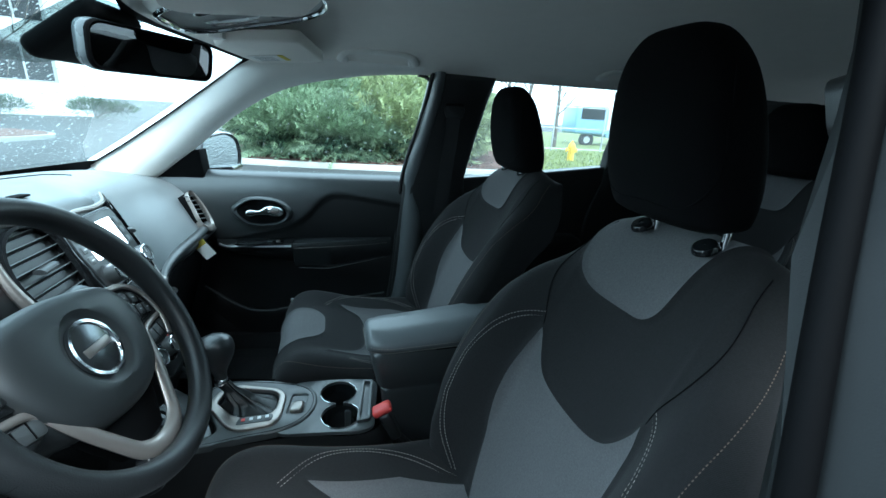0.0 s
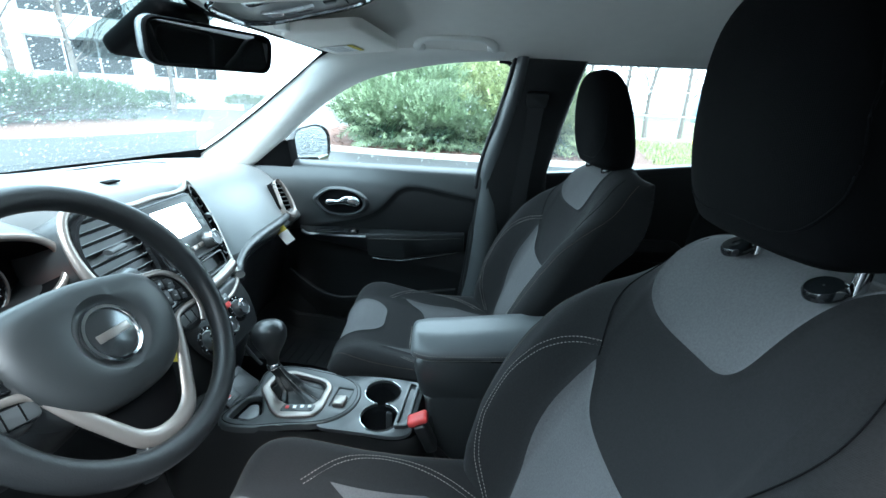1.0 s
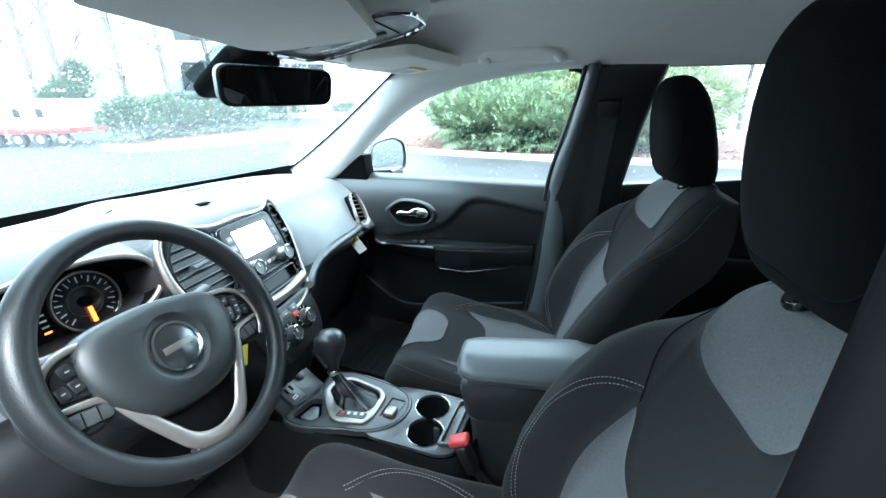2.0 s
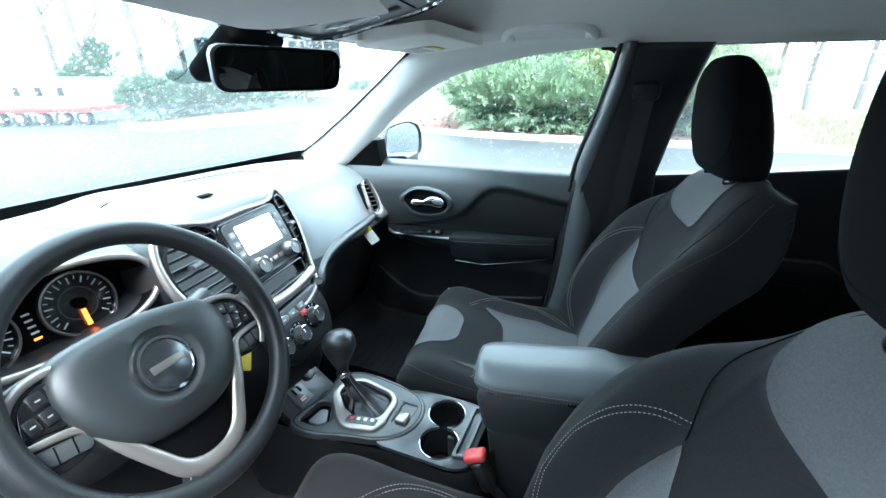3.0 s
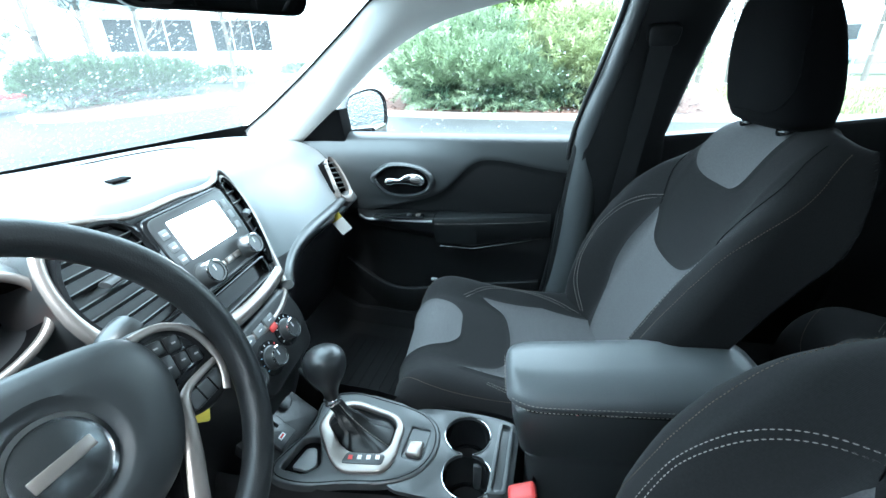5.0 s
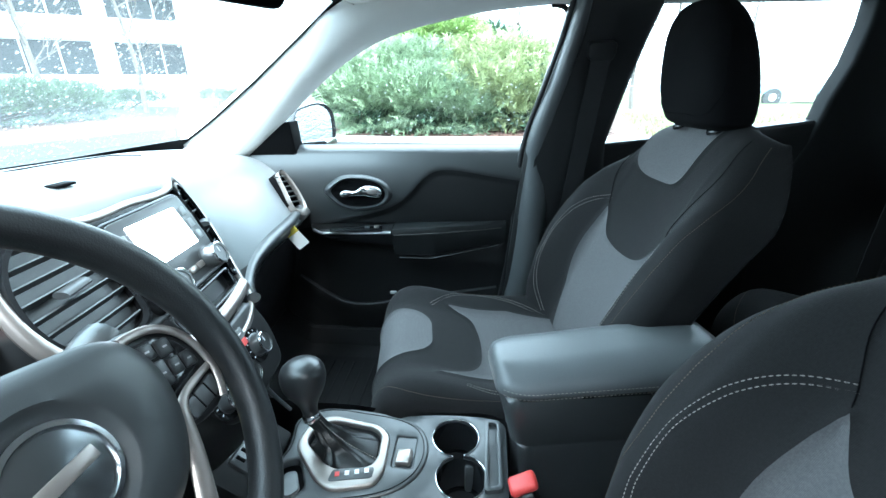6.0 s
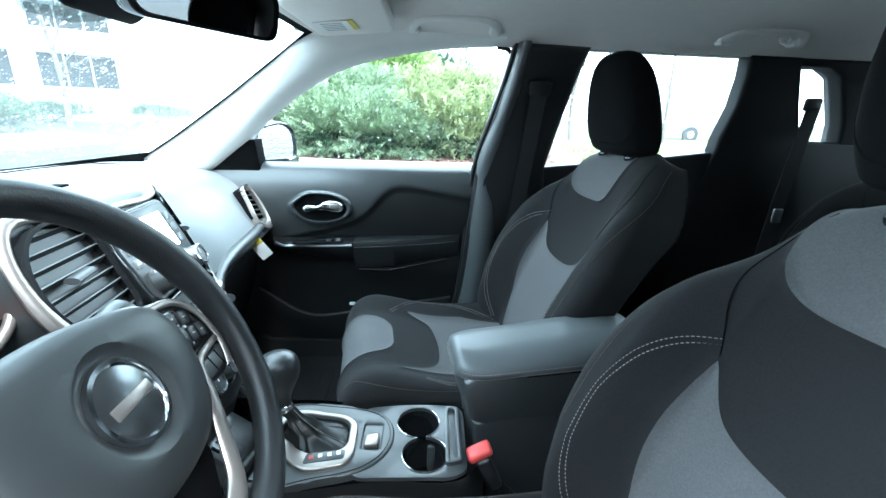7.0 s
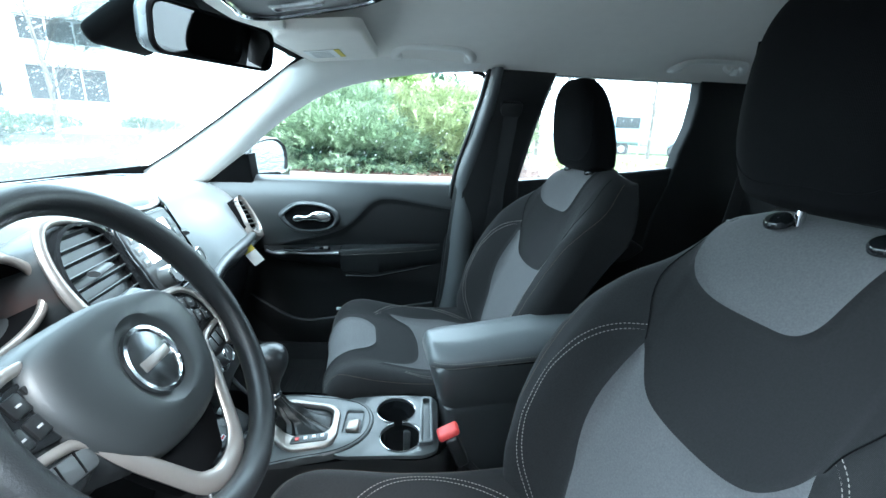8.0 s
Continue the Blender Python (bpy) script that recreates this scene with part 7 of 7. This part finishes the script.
def bare_tree(x, y, h, seed, label, z0=0.0):
    """A leafless tree: trunk, limbs and fine twigs."""
    r = np.random.default_rng(seed)
    t = thing("bare_tree", label, "tree", "bare trees", at=(x, y, z0))
    trunk = curve_pts([(x, y, z0), (x + r.uniform(-.1, .1), y, z0 + h * 0.3), (x + r.uniform(-.25, .25), y + r.uniform(-.2, .2), z0 + h * 0.65), (x + r.uniform(-.4, .4), y, z0 + h)], 14)
    part("trunk", tube("trunk", trunk, np.linspace(h * 0.016, h * 0.003, 14), BARK, 8), t)
    verts, faces = [], []
    def twig(o, d, l, w, depth):
        nonlocal verts, faces
        s = np.cross(d, r.normal(size=3))
        s /= np.linalg.norm(s)
        k = np.cross(s, d)
        n0 = len(verts)
        e = o + d * l
        for p, ww in ((o, w), (e, w * 0.45)):
            for a in range(3):
                verts.append(p + ww * (math.cos(a * 2.094) * s + math.sin(a * 2.094) * k))
        for a in range(3):
            b = (a + 1) % 3
            faces.append((n0 + a, n0 + b, n0 + 3 + b, n0 + 3 + a))
        if depth:
            for _ in range(3 if depth > 1 else 2):
                q = r.uniform(0.35, 1.0)
                d2 = d + r.normal(size=3) * 0.45 + np.array((0, 0, 0.15))
                twig(o + d * l * q, d2 / np.linalg.norm(d2), l * r.uniform(0.5, 0.75), w * 0.55, depth - 1)
    for i in range(14):
        q = 3 + int(i * 10 / 14)
        a = r.uniform(0, 6.28)
        d = np.array((math.cos(a), math.sin(a), r.uniform(0.6, 1.4)))
        twig(trunk[q], d / np.linalg.norm(d), h * r.uniform(0.16, 0.28), h * 0.005, 3)
    part("limbs", mesh_data("limbs", verts, faces, BARK), t)


for x, y, h, s in ((3.4, 15.5, 5.5, 31), (1.4, 16.5, 5.0, 32), (5.0, 17.0, 6.0, 33), (6.6, 19.0, 6.5, 34), (8.8, 21.0, 7.0, 35), (11.5, 20.0, 6.5, 36)):
    bare_tree(x, y, h, s, "leafless thin tree behind the verge", 0.1)
for x, y, h, s in ((-19, 14.5, 9, 41), (-24, 13, 11, 42), (-27, 18, 12, 43), (-22, 20, 10, 44), (-30, 15, 12, 45), (-17.5, 21, 9, 46), (-33, 22, 12, 47)):
    bare_tree(x, y, h, s, "tall leafless tree beyond the car park")


# hedge on a kerbed island
isl = curve_pts([(-13.4, 7.6), (-11.9, 7.5), (-10.8, 9.2), (-10.2, 11.6), (-10.4, 14.2), (-12.8, 15.0), (-14.5, 12.0), (-14.4, 9.0)], 60, True)
ce = isl.mean(0)
rows = [[(*(ce + (p - ce) * f), z) for f, z in ((1.0, -0.02), (1.0, 0.12), (0.985, 0.13), (0.96, 0.13), (0.94, 0.16), (0.5, 0.25), (0.01, 0.3))] for p in isl]
it = thing("traffic_island", "kerbed island with bark mulch and a hedge", "traffic island", kind="structure")
part("kerb", grid_mesh("kerb", [r_[:4] for r_ in rows], KERB, close_u=True, angle=50), it, "pale concrete kerb")
part("soil", grid_mesh("soil", [r_[3:] for r_ in rows], MULCH, close_u=True), it, "brown mulch")
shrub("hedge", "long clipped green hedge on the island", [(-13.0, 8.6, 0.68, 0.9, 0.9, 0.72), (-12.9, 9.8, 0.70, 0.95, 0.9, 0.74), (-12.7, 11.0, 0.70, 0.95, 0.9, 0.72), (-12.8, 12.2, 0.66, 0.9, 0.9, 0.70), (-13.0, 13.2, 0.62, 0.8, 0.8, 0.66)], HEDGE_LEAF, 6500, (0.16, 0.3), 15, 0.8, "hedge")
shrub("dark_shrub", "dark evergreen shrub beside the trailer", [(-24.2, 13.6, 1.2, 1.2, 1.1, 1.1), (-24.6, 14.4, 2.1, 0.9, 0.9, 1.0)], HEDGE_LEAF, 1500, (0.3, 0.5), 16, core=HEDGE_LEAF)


# white office trailer with a red skirt
def trailer():
    t = thing("office_trailer", "white site trailer with a red stripe and small windows", "trailer", at=(-16.0, 6.2, 0))
    m = place((-15.2, 8.0, 0.0), Vector((0.87, 0.49, 0)), (0, 0, 1))
    L, Wd = 7.5, 2.3
    part("body", block("body", (L, 0.82, Wd), PAINT_WHITE, m @ pose(-L / 2, 0.98, -Wd / 2), 0.04, 3), t, "white panelled body")
    part("skirt", block("skirt", (L - 0.1, 0.20, Wd), PAINT_RED, m @ pose(-L / 2, 0.50, -Wd / 2 + 0.004), 0.02), t, "red lower stripe")
    for k in range(4):
        w = part("window", block("window", (0.26, 0.34, 0.03), PAINT_WHITE, m @ pose(-0.75 - 0.62 * k, 1.02, 0.004), 0.01), t, "small framed window")
        part("pane", block("pane", (0.19, 0.26, 0.02), WIN_DARK, m @ pose(-0.75 - 0.62 * k, 1.02, 0.014), 0.004), w)
    for k in range(5):
        wm = m @ pose(-0.35 - 0.62 * k, 0.22, -0.12)
        w = part("wheel", lathe("wheel", [(0.10, -0.10), (0.21, -0.10), (0.22, -0.06), (0.22, 0.06), (0.21, 0.10), (0.10, 0.10)], RUBBER, wm, 20), t, "black tyre")
        part("rim", lathe("rim", [(0.12, 0.09), (0.11, 0.105), (0.03, 0.11), (0.001, 0.11)], STEEL, wm, 16), w)
    part("roof", block("roof", (L + 0.05, 0.05, Wd + 0.06), STEEL, m @ pose(-L / 2, 1.41, -Wd / 2), 0.02), t, "thin metal roof")


trailer()


# white two-storey building with dark windows and outside stairs
def building():
    b = thing("office_building", "white two-storey building with dark windows and outside stairs", "building", at=(-22, 29, 0))
    m = place((-24.5, 27.0, 0.0), Vector((0.80, 0.60, 0)), (0, 0, 1))
    WX, WZ = ((-5.7, 5.5), (0.7, 4.1)), ((1.95, 2.2), (5.35, 1.5))
    part("wall", prism("wall", [(-8, 0), (6.2, 0), (6.2, 9.5), (-8, 9.5)], 0.0, WALL_WHITE, m, 0, holes=[[(x, z), (x + wd, z), (x + wd, z + h), (x, z + h)] for x, wd in WX for z, h in WZ], back=0.5), b, "white stucco wall")
    part("back_wall", block("back_wall", (14.2, 9.5, 0.2), WALL_WHITE, m @ pose(-0.9, 4.75, -6), 0), b)
    part("roof", block("roof", (14.8, 0.3, 7.5), STEEL, m @ pose(-0.9, 9.6, -3.2), 0.05), b, "flat metal roof edge")
    for x, wd in WX:
        for z, h in WZ:
            w = part("window", prism("window", [(x, z), (x + wd, z), (x + wd, z + h), (x, z + h)], -0.25, STEEL, m, 0, holes=[[(x + 0.10 + k * wd * 0.32, z + 0.12), (x + (k + 1) * wd * 0.32, z + 0.12), (x + (k + 1) * wd * 0.32, z + h - 0.12), (x + 0.10 + k * wd * 0.32, z + h - 0.12)] for k in range(3)], back=0.35), b, "grey window frame")
            part("pane", block("pane", (wd - 0.1, h - 0.1, 0.04), WIN_DARK, m @ pose(x + wd / 2, z + h / 2, -0.34), 0), w, "dark glass")
    st = part("stairs", block("stairs", (1.6, 0.14, 0.3), KERB, m @ pose(1.0, 0.10, 1.9), 0.01), b, "concrete outside stairs")
    for k in range(1, 8):
        part("step", block("step", (1.5, 0.05, 0.30), KERB, m @ pose(1.0, 0.17 * k + 0.10, 1.9 - 0.24 * k), 0.01), st)
    for sx in (0.2, 1.8):
        part("rail", tube("rail", [tuple(m @ Vector((sx - 0.0, 1.0, 2.0))), tuple(m @ Vector((sx, 2.3, 0.2)))], 0.03, STEEL, 6), st, "metal stair rail")
        for k in range(8):
            part("baluster", tube("baluster", [tuple(m @ Vector((sx, 0.1 + 0.17 * k, 1.9 - 0.24 * k))), tuple(m @ Vector((sx, 1.06 + 0.185 * k, 1.9 - 0.24 * k)))], 0.018, STEEL, 5), st)


building()
for k, (x, y) in enumerate(((-26.5, 21.8), (-22.0, 25.4), (-18.0, 28.4), (-30.5, 18.6))):
    shrub("low_shrub", "low green shrub in front of the white building", [(x, y, 0.5, 1.2, 0.9, 0.55), (x + 1.0, y + 0.8, 0.45, 1.0, 0.8, 0.5)], HEDGE_LEAF, 900, (0.2, 0.35), 60 + k)


# yellow fire hydrant on the verge
def hydrant(x, y):
    h = thing("fire_hydrant", "yellow cast-iron fire hydrant on the grass", "fire hydrant", at=(x, y, 0.12))
    m = Matrix.Translation((x, y, 0.12))
    part("barrel", lathe("barrel", [(0.15, 0), (0.15, 0.03), (0.11, 0.04), (0.105, 0.42), (0.13, 0.44), (0.13, 0.47), (0.11, 0.48)], PAINT_YELLOW, m, 20), h)
    part("bonnet", lathe("bonnet", [(0.12, 0.475), (0.11, 0.54), (0.07, 0.60), (0.035, 0.62), (0.03, 0.67), (0.001, 0.675)], PAINT_YELLOW, m, 20), h, "domed yellow top")
    for d in ((1, 0, 0), (-1, 0, 0), (0, -1, 0)):
        nm = Matrix.Translation((x, y, 0.48)) @ Vector(d).to_track_quat("Z", "Y").to_matrix().to_4x4()
        part("outlet", lathe("outlet", [(0.06, 0.08), (0.06, 0.15), (0.075, 0.155), (0.075, 0.19), (0.03, 0.20), (0.001, 0.20)], PAINT_YELLOW, nm, 14), h, "capped outlet")


hydrant(6.35, 13.1)
# wire fence posts and rails behind the verge
fence = thing("wire_fence", "galvanised wire fence behind the grass verge", "fence")
for k in range(12):
    x = 2.6 + 2.4 * k
    part("post", tube("post", [(x, 17.5 + 0.1 * k, 0.1), (x, 17.5 + 0.1 * k, 2.1)], 0.035, STEEL, 8), fence)
for z in (0.25, 1.15, 2.05):
    part("wire", tube("wire", [(2.6, 17.5, z), (29, 18.6, z)], 0.014, STEEL, 5), fence)


# blue and white truck parked beyond the fence
def truck():
    t = thing("parked_truck", "blue and white truck parked beyond the fence", "truck", at=(16.0, 27.0, 0))
    part("cab", block("cab", (2.2, 2.2, 1.7), PAINT_BLUE, pose(12.6, 26.0, 1.65), 0.15, 3), t, "blue cab")
    part("windscreen", block("windscreen", (1.5, 0.05, 0.7), WIN_DARK, pose(12.6, 24.88, 2.05), 0.03), t, "dark cab window")
    part("box_body", block("box_body", (6.5, 2.4, 2.3), PAINT_WHITE, pose(17.0, 26.4, 2.1), 0.05), t, "white box body")
    part("lower_panel", block("lower_panel", (6.5, 2.42, 0.5), PAINT_BLUE, pose(17.0, 26.4, 0.9), 0.05), t, "blue lower panel")
    for x in (12.5, 16.0, 18.8):
        w = part("wheel", lathe("wheel", [(0.2, -0.12), (0.45, -0.12), (0.46, 0.12), (0.2, 0.12)], RUBBER, place((x, 25.2, 0.46), (1, 0, 0), (0, 0, 1)), 20), t, "black tyre")
        part("rim", lathe("rim", [(0.24, 0.10), (0.20, 0.13), (0.001, 0.13)], STEEL, place((x, 25.2, 0.46), (1, 0, 0), (0, 0, 1)), 16), w)


truck()
